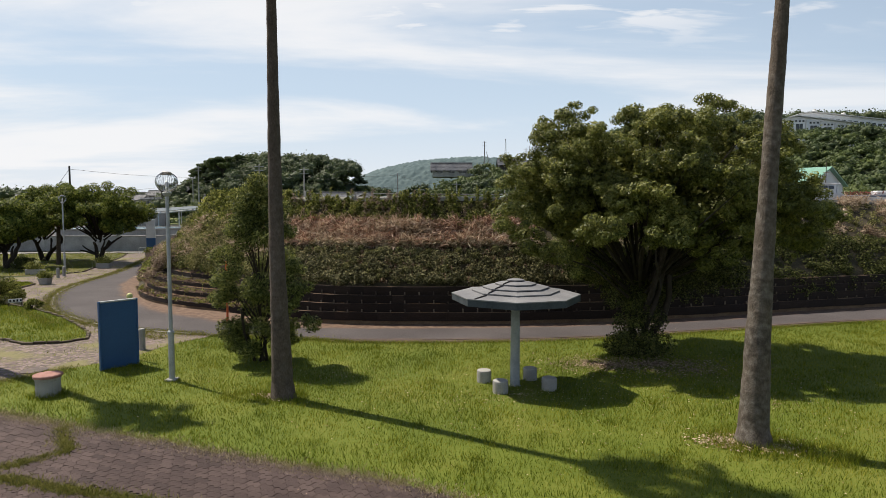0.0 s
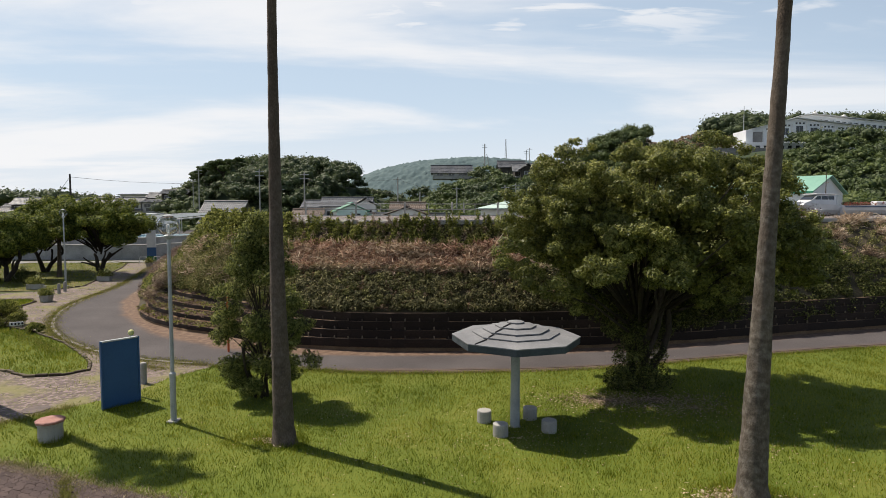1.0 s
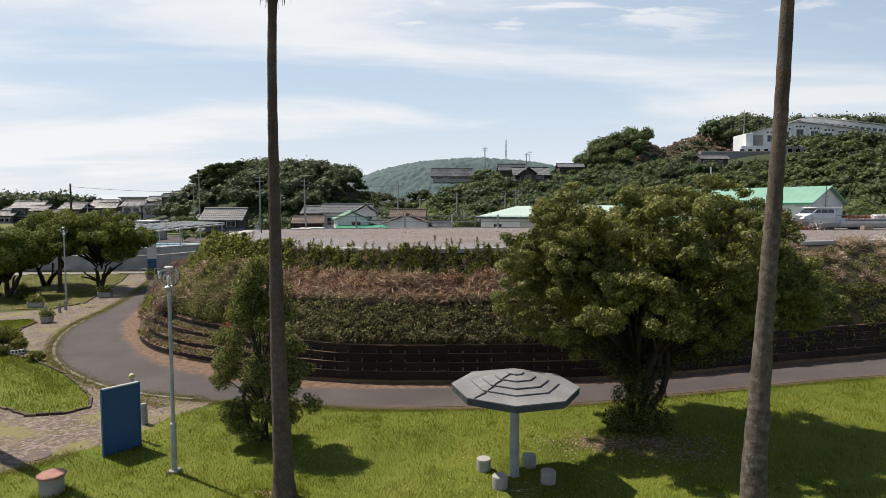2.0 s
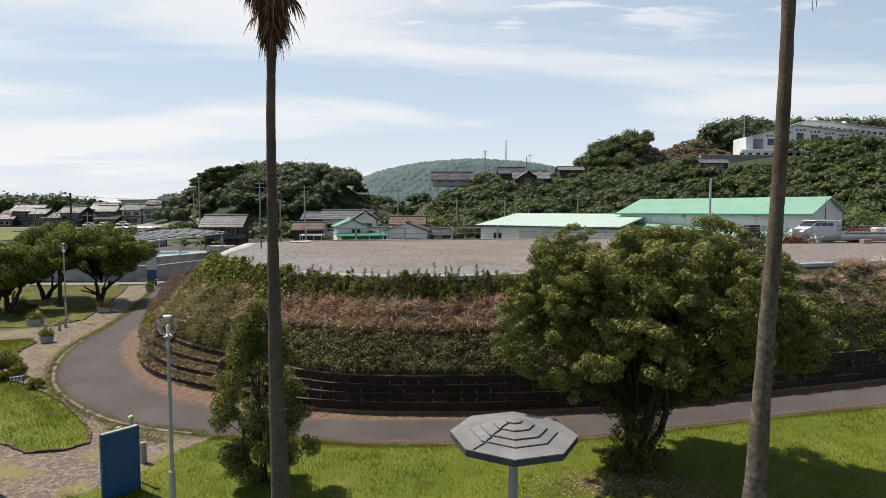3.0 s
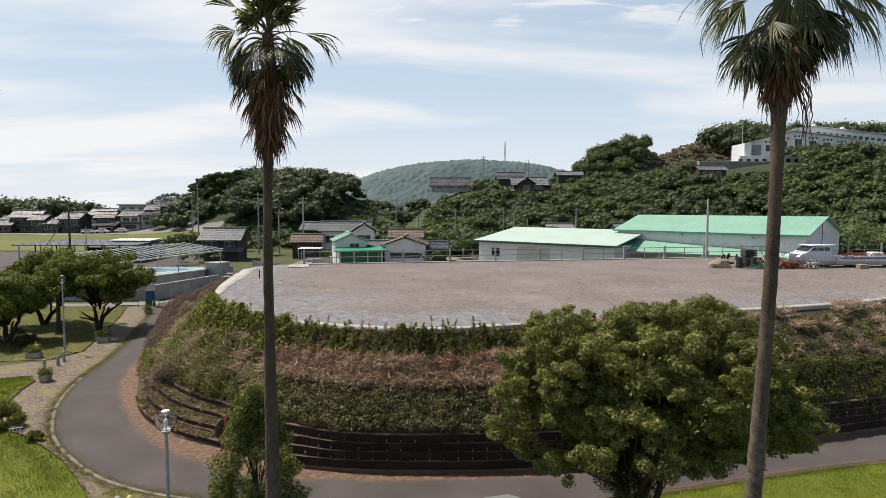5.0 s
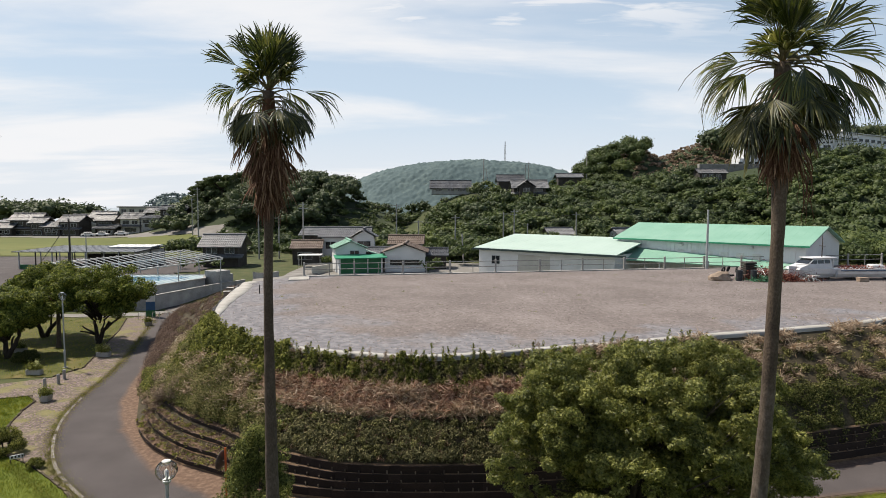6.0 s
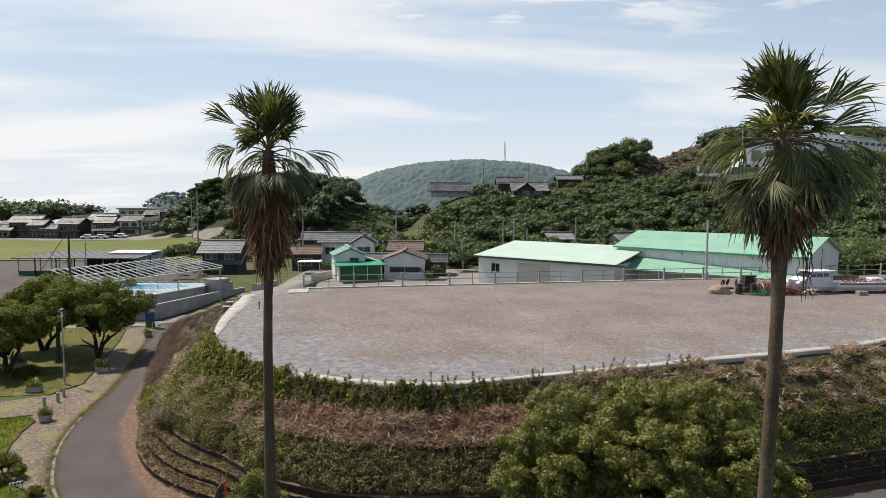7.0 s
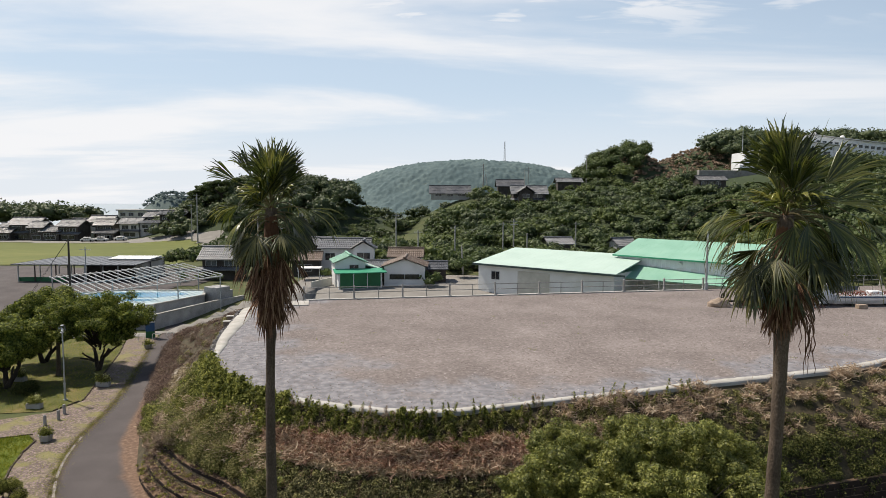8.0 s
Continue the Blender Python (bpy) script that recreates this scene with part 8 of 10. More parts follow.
def village():
    # two-storey white house with a green workshop in front
    m = at_land(-15.6, 98.5, 16)
    g = gable_house("white two-storey workshop with a green roof", m, 4.9, 6.0, 3.95, 1.15, M_WHITEWALL, M_GREENROOF, 0.35, "y", [(-0.1, 1.3, 2.7, 3.5)], name="workshop")
    bm = bmesh.new(); box(bm, (-2.2, -5.6, -1), (4.75, -3.02, 2.55)); part("garage", bm, M_WHITEWALL, g)
    for k in range(3):
        bm = bmesh.new(); box(bm, (-1.95 + 2.2 * k, -5.66, 0.1), (0.1 + 2.2 * k, -5.6, 2.45), 0.02); part("shutter", bm, M_GREENDOOR, g, "green roller shutter")
    bm = bmesh.new(); metal_roof(bm, (-2.8, -6.3, 2.62), (5.4, -6.3, 2.62), (5.4, -3.0, 2.95), (-2.8, -3.0, 2.95)); part("canopy", bm, M_GREENTRIM, g, "green canopy over the shutters")
    bm = bmesh.new(); metal_roof(bm, (5.3, -3.0, 2.7), (5.3, 2.0, 2.7), (2.46, 2.0, 3.6), (2.46, -3.0, 3.6)); part("side_roof", bm, M_PALEROOF, g)
    h2 = gable_house("white two-storey house with grey tiles and solar panels", at_land(-18.9, 117, 3), 8.8, 7.0, 4.9, 1.6, M_WHITEWALL, M_TILE, 0.7, "x", [(-3.6, -1.8, 2.6, 3.9), (-0.6, 1.2, 2.6, 3.9), (2.0, 3.9, 2.7, 4.0)])
    bm = bmesh.new(); box(bm, (-2.6, -3.2, 0), (0.9, -1.2, 0.06), 0.01); ob = part("solar_panel", bm, M_SOLAR, h2, "black solar panels")
    ob.matrix_basis = Matrix.Translation((0, 0, 5.25)) @ Matrix.Rotation(radians(21), 4, "X") @ Matrix.Translation((0, 0, 0.9))
    g2 = gable_house("grey tiled cross gable of the white house", at_land(-14.9, 113.6, 3), 3.9, 3.0, 5.0, 1.45, M_WHITEWALL, M_TILE, 0.6, "y", [(-1.2, 1.2, 2.8, 4.1)])
    gable_house("dark tiled traditional house with a wide lower roof", at_land(-39.0, 106, 4), 6.0, 5.8, 3.7, 1.9, M_DARKWALL, M_TILE, 0.8, "x", [(-2.4, -0.6, 2.5, 3.4), (0.8, 2.3, 2.5, 3.4)], storey_band=True)
    gable_house("white rendered house with a low brown tiled gable", at_land(-6.0, 99.5, 0), 6.6, 7.0, 3.3, 1.35, M_WHITEWALL, M_TILE_BROWN, 0.5, "y", [(-2.4, 2.4, 1.2, 2.0)])
    gable_house("small house with brown roof tiles", at_land(-6.4, 107.5, 0), 5.6, 5, 4.1, 1.3, M_GREYWALL, M_TILE_BROWN, 0.5, "x", [(-1.5, 0, 2.4, 3.4)])
    gable_house("low tiled shed between the houses", at_land(-11.4, 103.5, 3), 4.6, 5, 2.7, 0.8, M_DARKWALL, M_TILE, 0.4, "x")
    gable_house("low tiled outbuilding with dark walls", at_land(-1.2, 103.0, 0), 4.0, 5, 2.4, 1.0, M_DARKWALL, M_TILE_DARK, 0.4, "x")
    gable_house("old tiled house behind the lane", at_land(-26.5, 127, 0), 6, 6, 4.6, 1.4, M_DARKWALL, M_TILE, 0.6, "x", [(-1.5, 1.5, 2.2, 3.4)])
    gable_house("dark tiled house beside the lane", at_land(-25.5, 112, 8), 5, 7, 3.0, 1.2, M_DARKWALL, M_TILE_BROWN, 0.5, "x", [(-1.5, 1.0, 1.0, 2.2)])
    bm = bmesh.new(); box(bm, (-2.0, -1.6, 2.2), (2.0, 1.6, 2.32), 0.03)
    for x in (-1.8, 1.8):
        for y in (-1.4, 1.4):
            tube(bm, [(x, y, -0.5), (x, y, 2.2)], [0.05, 0.05], 6)
    ob = tagged(part("carport", bm, M_WHITE), "white flat carport beside the lane", "carport"); ob.matrix_world = at_land(-23.0, 103, 5)
    bm = bmesh.new(); box(bm, (-3.0, -0.12, -0.5), (3.0, 0.12, 1.3), 0.02)
    ob = tagged(part("garden_wall", bm, M_CREAMWALL), "pale garden wall beside the lane", "wall"); ob.matrix_world = at_land(-19.2, 94.5, 70)
    # far row of houses behind the field
    far_houses = [(-132.5, 190, 8.5, 7, 5.0, 2.1, M_DARKWALL, M_TILE, 4, True), (-127.2, 187.5, 4.2, 5, 4.2, 1.6, M_DARKWALL, M_TILE, 0, False), (-137.4, 186.5, 5.2, 4.5, 2.6, 1.5, M_DARKWALL, M_TILE_DARK, 0, False),
                  (-117, 188, 6.6, 6, 4.6, 1.9, M_DARKWALL, M_TILE, -4, True), (-122.6, 187, 5.2, 5, 3.0, 1.4, M_DARKWALL, M_TILE, 3, False), (-113.5, 199, 7, 6, 5.6, 2.0, M_CREAMWALL, M_TILE, 5, False),
                  (-107, 189, 5, 5.5, 4.8, 1.8, M_DARKWALL, M_TILE_DARK, 8, True)]
    row_end = [(-99, 190, 6, 6, 4.6, 1.7, M_CREAMWALL, M_TILE, 0, True), (-105, 186, 5.5, 4, 2.4, 1.0, M_DARKWALL, M_TILE_DARK, 0, False), (-92.5, 189, 5.5, 5, 3.4, 0.6, M_GREYWALL, M_TILE, 0, False), (-86, 191, 8, 5, 3.0, 1.2, M_DARKWALL, M_TILE_DARK, 0, False),
               (-142, 196, 6, 6, 3.6, 1.6, M_GREYWALL, M_TILE, 0, False), (-122, 201, 6, 6, 4.8, 1.8, M_GREYWALL, M_TILE_DARK, 0, False), (-97, 203, 7, 6, 4.6, 1.7, M_DARKWALL, M_TILE, 0, False)]
    for x, y, w, d, h, rise, wall, roof, rz, two_tier in far_houses + row_end:
        gable_house("dark tiled house at the far side of the field" if wall is M_DARKWALL else "pale walled tiled house behind the field", at_land(x, y, rz), w, d, h, rise, wall, roof, 0.7, "x",
                    [(-w * 0.38, -w * 0.05, h - 1.7, h - 0.6), (w * 0.1, w * 0.38, h - 1.7, h - 0.6), (-w * 0.3, w * 0.3, 0.5, 1.7)], "houses behind the field", storey_band=two_tier)
    big = empty("concrete_building", "pale flat-roofed concrete building near the shore", "building", at_land(-116, 230))
    bm = bmesh.new(); box(bm, (-7.2, -5, -2), (7.2, 5, 8.9), 0.05); part("wall", bm, M_CREAMWALL, big)
    bm = bmesh.new(); box(bm, (-7.8, -5.6, 8.9), (7.5, 5.4, 9.4), 0.05); part("roof_slab", bm, M_CONC, big)
    for z in (4.0, 7.0):
        for x in (-6.3, -3.2, 0.4, 4.2):
            window(big, x, x + 1.8, z, z + 1.2, -5.003)
    # houses up on the hill
    gable_house("long grey roofed house on the hillside", Matrix.Translation((2.9, 204, 17.9)), 13.0, 7, 1.1, 2.7, M_GREYWALL, M_TILE_DARK, 0.7, "x", [(-5, -3, 0.2, 0.9), (-1, 1, 0.2, 0.9), (2.5, 5, 0.2, 0.9)], base=-1)
    gable_house("dark timber house on the hillside", Matrix.Translation((28.5, 195, 15.0)), 10.5, 7, 3.9, 2.6, M_DARKWALL, M_TILE, 0.9, "x", [(-4, -1, 2.6, 3.9), (1, 4, 2.6, 3.9)], base=-6, storey_band=True)
    gable_house("dark cross gable of the hillside house", Matrix.Translation((27.0, 191, 14.9)), 4.5, 4, 4.4, 1.9, M_DARKWALL, M_TILE, 0.7, "y", [(-1, 1, 2.8, 3.8)], base=-6)
    gable_house("grey roofed house further up the hill", Matrix.Translation((25, 218, 19.6)), 9, 6, 2.4, 2.4, M_DARKWALL, M_TILE_DARK, 0.7, "x", base=-6)
    gable_house("small pale roofed house up the hill", Matrix.Translation((49.5, 232, 22.9)), 9, 6, 1.3, 1.5, M_DARKWALL, M_TILE, 0.8, "x", base=-3)
    gable_house("dark open hut on a terrace of the hill", Matrix.Translation((83.2, 184, 21.0)), 8.2, 4.5, 2.2, 1.3, M_DARKWALL, M_TILE_DARK, 0.5, "x", [(-3.4, -2.0, 0.4, 1.7), (-1.2, 0.2, 0.4, 1.7), (1.0, 2.4, 0.4, 1.7)], base=-6)
    gable_house("half hidden tiled roof among the trees", at_land(27.5, 139, 12), 6, 5, 2.6, 1.4, M_DARKWALL, M_TILE, 0.5, "x")
    gable_house("half hidden shed roof among the trees", at_land(42, 137, 30), 6, 4, 2.8, 1.6, M_GREYWALL, M_TILE, 0.5, "x")


village()


def school():
    sc = empty("hall_building", "long white hall with a shallow roof on the hill", "building", Matrix.Translation((125.5, 206, 27.0)))

    def block(front, y0, y1, lean):
        bm = bmesh.new()
        a, b = [bm.verts.new((x, y0, z)) for x, z in front], [bm.verts.new((x + lean, y1, z)) for x, z in front]
        bm.faces.new(a); bm.faces.new(b[::-1])
        for k in range(len(front)):
            bm.faces.new((a[k], b[k], b[(k + 1) % len(front)], a[(k + 1) % len(front)]))
        bmesh.ops.recalc_face_normals(bm, faces=bm.faces)
        part("wall", bm, M_STEELWALL, sc)
    block([(-19.5, -6), (17.2, -6), (17.2, 8.6), (-3.3, 11.0), (-19.5, 7.0)], 0, 9, 2)
    block([(3.8, -6), (38, -6), (38, 10.8), (8.0, 13.9), (3.8, 13.3)], 9.2, 26, 3)
    for x0, z0, x1, z1, y0, y1 in ((-20.5, 6.8, -3.3, 11.1, -1.0, 9), (-3.3, 11.1, 18.2, 8.5, -1.0, 9), (2.8, 13.2, 8.0, 14.0, 8.4, 27), (8.0, 14.0, 40, 10.6, 8.4, 27)):
        bm = bmesh.new(); metal_roof(bm, (x0, y0, z0 + 0.15), (x0 + 2, y1, z0 + 0.15), (x1 + 2, y1, z1 + 0.15), (x1, y0, z1 + 0.15), 1.2, 0.1); part("roof", bm, M_WHITE, sc)
    for k in range(7):
        x = -18.2 + 5.0 * k
        mid = x + 1.2
        top = 7.0 + (mid + 19.5) * 0.247 if mid < -3.3 else 11.0 - (mid + 3.3) * 0.117
        window(sc, x, x + 2.4, top - 4.6, top - 2.4, -0.004, M_WHITE)
        for j in range(3):
            window(sc, x - 0.3 + 1.25 * j, x + 0.4 + 1.25 * j, top - 1.75, top - 1.15, -0.004, M_WHITE, 0)
        bm = bmesh.new(); box(bm, (x + 3.3, -0.3, -2), (x + 3.7, 0.0, top - 0.9), 0.02); part("pilaster", bm, M_WHITE, sc)
    for k in range(12):
        window(sc, 10 + 2.2 * k, 11.4 + 2.2 * k, 11.1 - 0.22 * k, 12.1 - 0.22 * k, 9.196, M_WHITE, 0)
    for x, z in ((10.0, 2.0), (20.5, 0.9)):
        bm = bmesh.new(); lathe(bm, [(0.7, 10.5), (0.7, 12.4), (0.95, 12.5), (0.6, 13.1), (0.1, 13.3)], 12, (x, 11, z)); part("roof_vent", bm, M_WHITE, sc)
    bm = bmesh.new(); box(bm, (-22.1, -3, -4), (-19.7, 6, 6.7), 0.05); part("stair_tower", bm, M_STEELWALL, sc)
    bm = bmesh.new(); box(bm, (-19.6, -1.5, 2.4), (-15.6, -0.4, 6.3), 0.05); part("lattice_screen", bm, M_STONEWALL, sc, "dark lattice screen")
    bm = bmesh.new(); box(bm, (-24.6, -5, -4), (6, -0.5, 2.3), 0.05); part("porch", bm, M_STEELWALL, sc)
    for k in range(11):
        window(sc, -25 + 2.7 * k, -23.6 + 2.7 * k, 0.2, 1.2, -5.004, M_WHITE, 0)
    bm = bmesh.new(); tube(bm, [(-20.9, 1, 6.7), (-20.9, 1, 15.4)], [0.16, 0.08], 6); part("mast", bm, M_GALV, sc)
    bm = bmesh.new(); box(bm, (86, 198, 14), (112, 200, 27.2), 0.1)
    tagged(part("wall_hillside", bm, M_STONEWALL), "dark retaining wall below the hall", "wall", kind="structure")


school()


def pavilion():
    z0 = float(land(-60, 104))
    pv = empty("long_pavilion", "long open pavilion with a flat dark roof", "pavilion", Matrix.Translation((-61.5, 104.5, z0)))
    bm = bmesh.new(); metal_roof(bm, (-10.6, -6, 3.05), (10.4, -6, 3.05), (9.6, 6.2, 3.3), (-9.4, 6.2, 3.3), 1.5, 0.04); part("roof", bm, M_TILE_DARK, pv, "flat dark metal roof")
    bm = bmesh.new(); metal_roof(bm, (2.0, 0.5, 3.45), (9.6, 0.5, 3.45), (9.2, 5.8, 3.55), (1.2, 5.8, 3.55), 1.5, 0.04); part("roof_sheet", bm, M_WHITEWALL, pv, "pale roof sheet")
    for k in range(8):
        for y in (-5.4, 0, 5.2):
            bm = bmesh.new(); tube(bm, [(-9.8 + 2.8 * k, y, -0.5), (-9.8 + 2.8 * k, y, 3.1)], [0.10, 0.10], 8)
            part("post", bm, M_DARKWALL if k % 2 else M_GALV, pv)
    bm = bmesh.new(); box(bm, (8.2, -2, -0.5), (9.5, 5.8, 2.9), 0.03); part("end_wall", bm, M_CREAMWALL, pv, "cream end wall")
    bm = bmesh.new(); box(bm, (-10, -5.2, -0.5), (-2, -5.0, 0.8), 0.02); part("low_wall", bm, M_GREENDOOR, pv, "green low wall")
    bm = bmesh.new(); box(bm, (-4, 4.2, -0.3), (8.0, 5.4, 1.9), 0.02); part("back_wall", bm, M_DARKWALL, pv)
    bm = bmesh.new(); box(bm, (-1.2, -0.8, -0.3), (1.2, 0.8, 1.6), 0.04)
    ob = tagged(part("green_container", bm, M_GREENDOOR), "green metal container beside the pavilion", "container"); ob.matrix_world = at_land(-76.5, 96, 5)


pavilion()


def pool():
    pl = empty("swimming_pool", "raised concrete pool with blue water", "pool", kind="structure")
    basin = [(-55, 83), (-47.5, 73.2), (-37.2, 73.4), (-33.4, 82.7), (-35, 87), (-45, 87)]
    top = 2.5
    n = len(basin)
    bm = bmesh.new()
    lo, hi = [bm.verts.new((x, y, -0.5)) for x, y in basin], [bm.verts.new((x, y, top)) for x, y in basin]
    for k in range(n):
        bm.faces.new((lo[k], lo[(k + 1) % n], hi[(k + 1) % n], hi[k]))
    bm.faces.new(hi)
    bmesh.ops.recalc_face_normals(bm, faces=bm.faces)
    part("pool_wall", bm, M_POOLWALL, pl, "grey block pool wall")
    c = Vector((-42.5, 80.5))
    deck = [tuple(c + (Vector(q) - c) * 0.97) for q in basin]
    flat_sheet("pool_deck", deck, top + 0.01, M_POOLFLOOR, pl, "pale blue pool deck")
    for (dx, dy), k in (((-0.6, 2.2), 0.80), ((0.8, -2.4), 0.42)):
        flat_sheet("pool_water", [(c.x + dx + (x - c.x) * k, c.y + dy + (y - c.y) * k * (0.42 if k > 0.5 else 0.3)) for x, y in basin], top + 0.022, M_WATER_POOL, pl, "blue pool water")
    for a, b in zip(basin, basin[1:] + basin[:1]):
        a, b = Vector(a), Vector(b)
        ang = math.degrees(math.atan2(b.y - a.y, b.x - a.x))
        bm = bmesh.new(); box(bm, (0, -0.14, top - 0.05), ((b - a).length, 0.14, top + 0.14), 0.02)
        ob = part("parapet", bm, M_CONC_PALE, pl, "pale concrete parapet"); ob.matrix_basis = Matrix.Translation((*a, 0)) @ pose(0, 0, 0, 0, 0, ang)
    # outer lower wall
    line = [(-62, 70.5), (-48, 70.8), (-35.1, 71.5), (-32.0, 81.4), (-29.3, 87.2)]
    for (x0, y0), (x1, y1) in zip(line, line[1:]):
        ang = math.degrees(math.atan2(y1 - y0, x1 - x0))
        bm = bmesh.new(); box(bm, (0, -0.15, -0.5), (math.hypot(x1 - x0, y1 - y0), 0.15, 1.75), 0.03)
        ob = part("lower_wall", bm, M_POOLWALL, pl, "grey lower wall with pale coping"); ob.matrix_basis = Matrix.Translation((x0, y0, 0)) @ pose(0, 0, 0, 0, 0, ang)
        bm = bmesh.new(); box(bm, (0, -0.2, 1.75), (math.hypot(x1 - x0, y1 - y0), 0.2, 1.87), 0.02)
        ob = part("coping", bm, M_CONC_PALE, pl); ob.matrix_basis = Matrix.Translation((x0, y0, 0)) @ pose(0, 0, 0, 0, 0, ang)
    bm = bmesh.new(); box(bm, (-1.2, -1.3, 0), (1.2, 1.3, 3.5), 0.04); box(bm, (1.21, -1.1, 0), (1.9, 1.1, 2.9), 0.04)
    ob = part("pump_house", bm, M_POOLWALL, pl); ob.matrix_basis = pose(-32.3, 84.6, 0, 0, 0, 62)
    # slatted sun roof over the pool
    fr = empty("slatted_roof", "white slatted steel roof frame above the pool", "roof frame")
    a, b, c_, d = Vector((-59, 88.5, 4.3)), Vector((-45.5, 74.5, 4.0)), Vector((-30.3, 81.5, 5.6)), Vector((-42.5, 96.5, 5.6))
    n = 21
    for k in range(n + 1):
        p, q = a.lerp(d, k / n), b.lerp(c_, k / n)
        bm = bmesh.new(); tube(bm, [p, q], [0.075, 0.075], 4); part("slat", bm, M_GALV, fr)
    for p, q in ((a, d), (b, c_), (a.lerp(b, 0.5), d.lerp(c_, 0.5))):
        bm = bmesh.new(); tube(bm, [p - Vector((0, 0, 0.2)), q - Vector((0, 0, 0.2))], [0.10, 0.10], 6); part("beam", bm, M_GALV, fr)
        for t in (0.02, 0.33, 0.66, 0.98):
            s = p.lerp(q, t)
            bm = bmesh.new(); tube(bm, [(s.x, s.y, 0.5), (s.x, s.y, s.z - 0.2)], [0.08, 0.08], 6); part("post", bm, M_GALV, fr)


pool()


def tall_sign():
    s = empty("tall_sign", "tall white sign with blue and green foot", "sign", Matrix.Translation((-33.4, 67.2, 0)) @ pose(0, 0, 0, 0, 0, 12))
    for z0, z1, mat, lab in ((-0.1, 0.75, M_GREENDOOR, "green foot"), (0.75, 1.75, M_BLUE, "blue band"), (1.75, 3.9, M_WHITE, "white board")):
        bm = bmesh.new(); box(bm, (-0.48, -0.12, z0), (0.48, 0.12, z1), 0.02); part("board", bm, mat, s, lab)
    bm = bmesh.new(); box(bm, (-0.3, -0.05, 0.55), (0.3, 0.05, 1.25), 0.02); tube(bm, [(0, 0.03, -0.05), (0, 0.03, 0.6)], [0.05, 0.05], 8)
    ob = tagged(part("small_sign", bm, M_MIRROR_BACK), "small dark sign on a short post", "sign"); ob.matrix_world = pose(-27.8, 63.5, 0.3, 0, 0, 20)


tall_sign()

# ---- distance: field, water, woods, poles and wires ----


def sheet_on_land(name, label, category, poly, dz, mat, step=2.5):
    q = np.array(poly)
    xs, ys = np.arange(q[:, 0].min(), q[:, 0].max() + step, step), np.arange(q[:, 1].min(), q[:, 1].max() + step, step)
    gx, gy = np.meshgrid(xs, ys)
    k = len(xs)
    i = np.arange((len(ys) - 1) * k).reshape(len(ys) - 1, k)[:, :-1].ravel()
    cx, cy = gx.ravel()[i] + step / 2, gy.ravel()[i] + step / 2
    i = i[inside(cx, cy, poly)]
    v = np.column_stack([gx.ravel(), gy.ravel(), land(gx, gy).ravel() + dz])
    f = np.stack([i, i + 1, i + 1 + k, i + k], 1)
    used, inv = np.unique(f, return_inverse=True)
    return tagged(put_mesh(name, v[used], inv.reshape(f.shape), mat, smooth=True), label, category, kind="structure")


sheet_on_land("field", "flat bright green rice field", "field", [(-190, 128), (-60, 124), (-52, 140), (-72, 172), (-190, 182)], 0.12, M_FIELD)
sheet_on_land("far_lane", "pale lane along the far side of the field", "lane", [(-190, 182), (-72, 172), (-52, 140), (-48, 141), (-66, 177), (-100, 183), (-190, 186)], 0.14, M_PATHGREY)


def ramp():
    """Lane that climbs from the village to the corner of the lot, with its retaining wall."""
    left = spline([(-18.5, 57.3), (-20.2, 64), (-21.6, 72), (-22.8, 82), (-23.9, 93)], 40)
    right = spline([(-14.4, 61.6), (-15.6, 67), (-17.4, 74), (-18.9, 83), (-19.6, 93)], 40)
    z = np.interp(np.linspace(0, 1, 40), [0, 0.12, 0.9, 1], [TOP - 0.01, TOP - 0.1, 2.35, 2.2])
    rows_ = [np.column_stack([left, np.full(40, -0.2)]), np.column_stack([left, z]), np.column_stack([right, z]), np.column_stack([right, np.full(40, -0.2)])]
    i = (np.arange(3)[:, None] * 40 + np.arange(39)).ravel()
    tagged(put_mesh("lane_ramp", np.vstack(rows_), np.stack([i, i + 1, i + 41, i + 40], 1)[:, ::-1], M_PATHGREY), "grey concrete ramp from the village up to the lot", "lane", kind="structure")
    a, b = left[6:30] - np.array([0.12, 0]), left[6:30] + np.array([0.12, 0])
    zl, zh = z[6:30] - 2.5, z[6:30] + 0.75
    n = len(a)
    v = np.vstack([np.column_stack([q, h]) for q, h in ((a, zl), (a, zh), (b, zh), (b, zl))])
    i = (np.arange(3)[:, None] * n + np.arange(n - 1)).ravel()
    f = [tuple(q) for q in np.stack([i, i + 1, i + 1 + n, i + n], 1)] + [(0, n, 2 * n, 3 * n), (n - 1, 4 * n - 1, 3 * n - 1, 2 * n - 1)]
    tagged(put_mesh("wall_ramp", v, f, M_CONC_PALE), "pale concrete wall along the ramp", "wall", kind="structure")


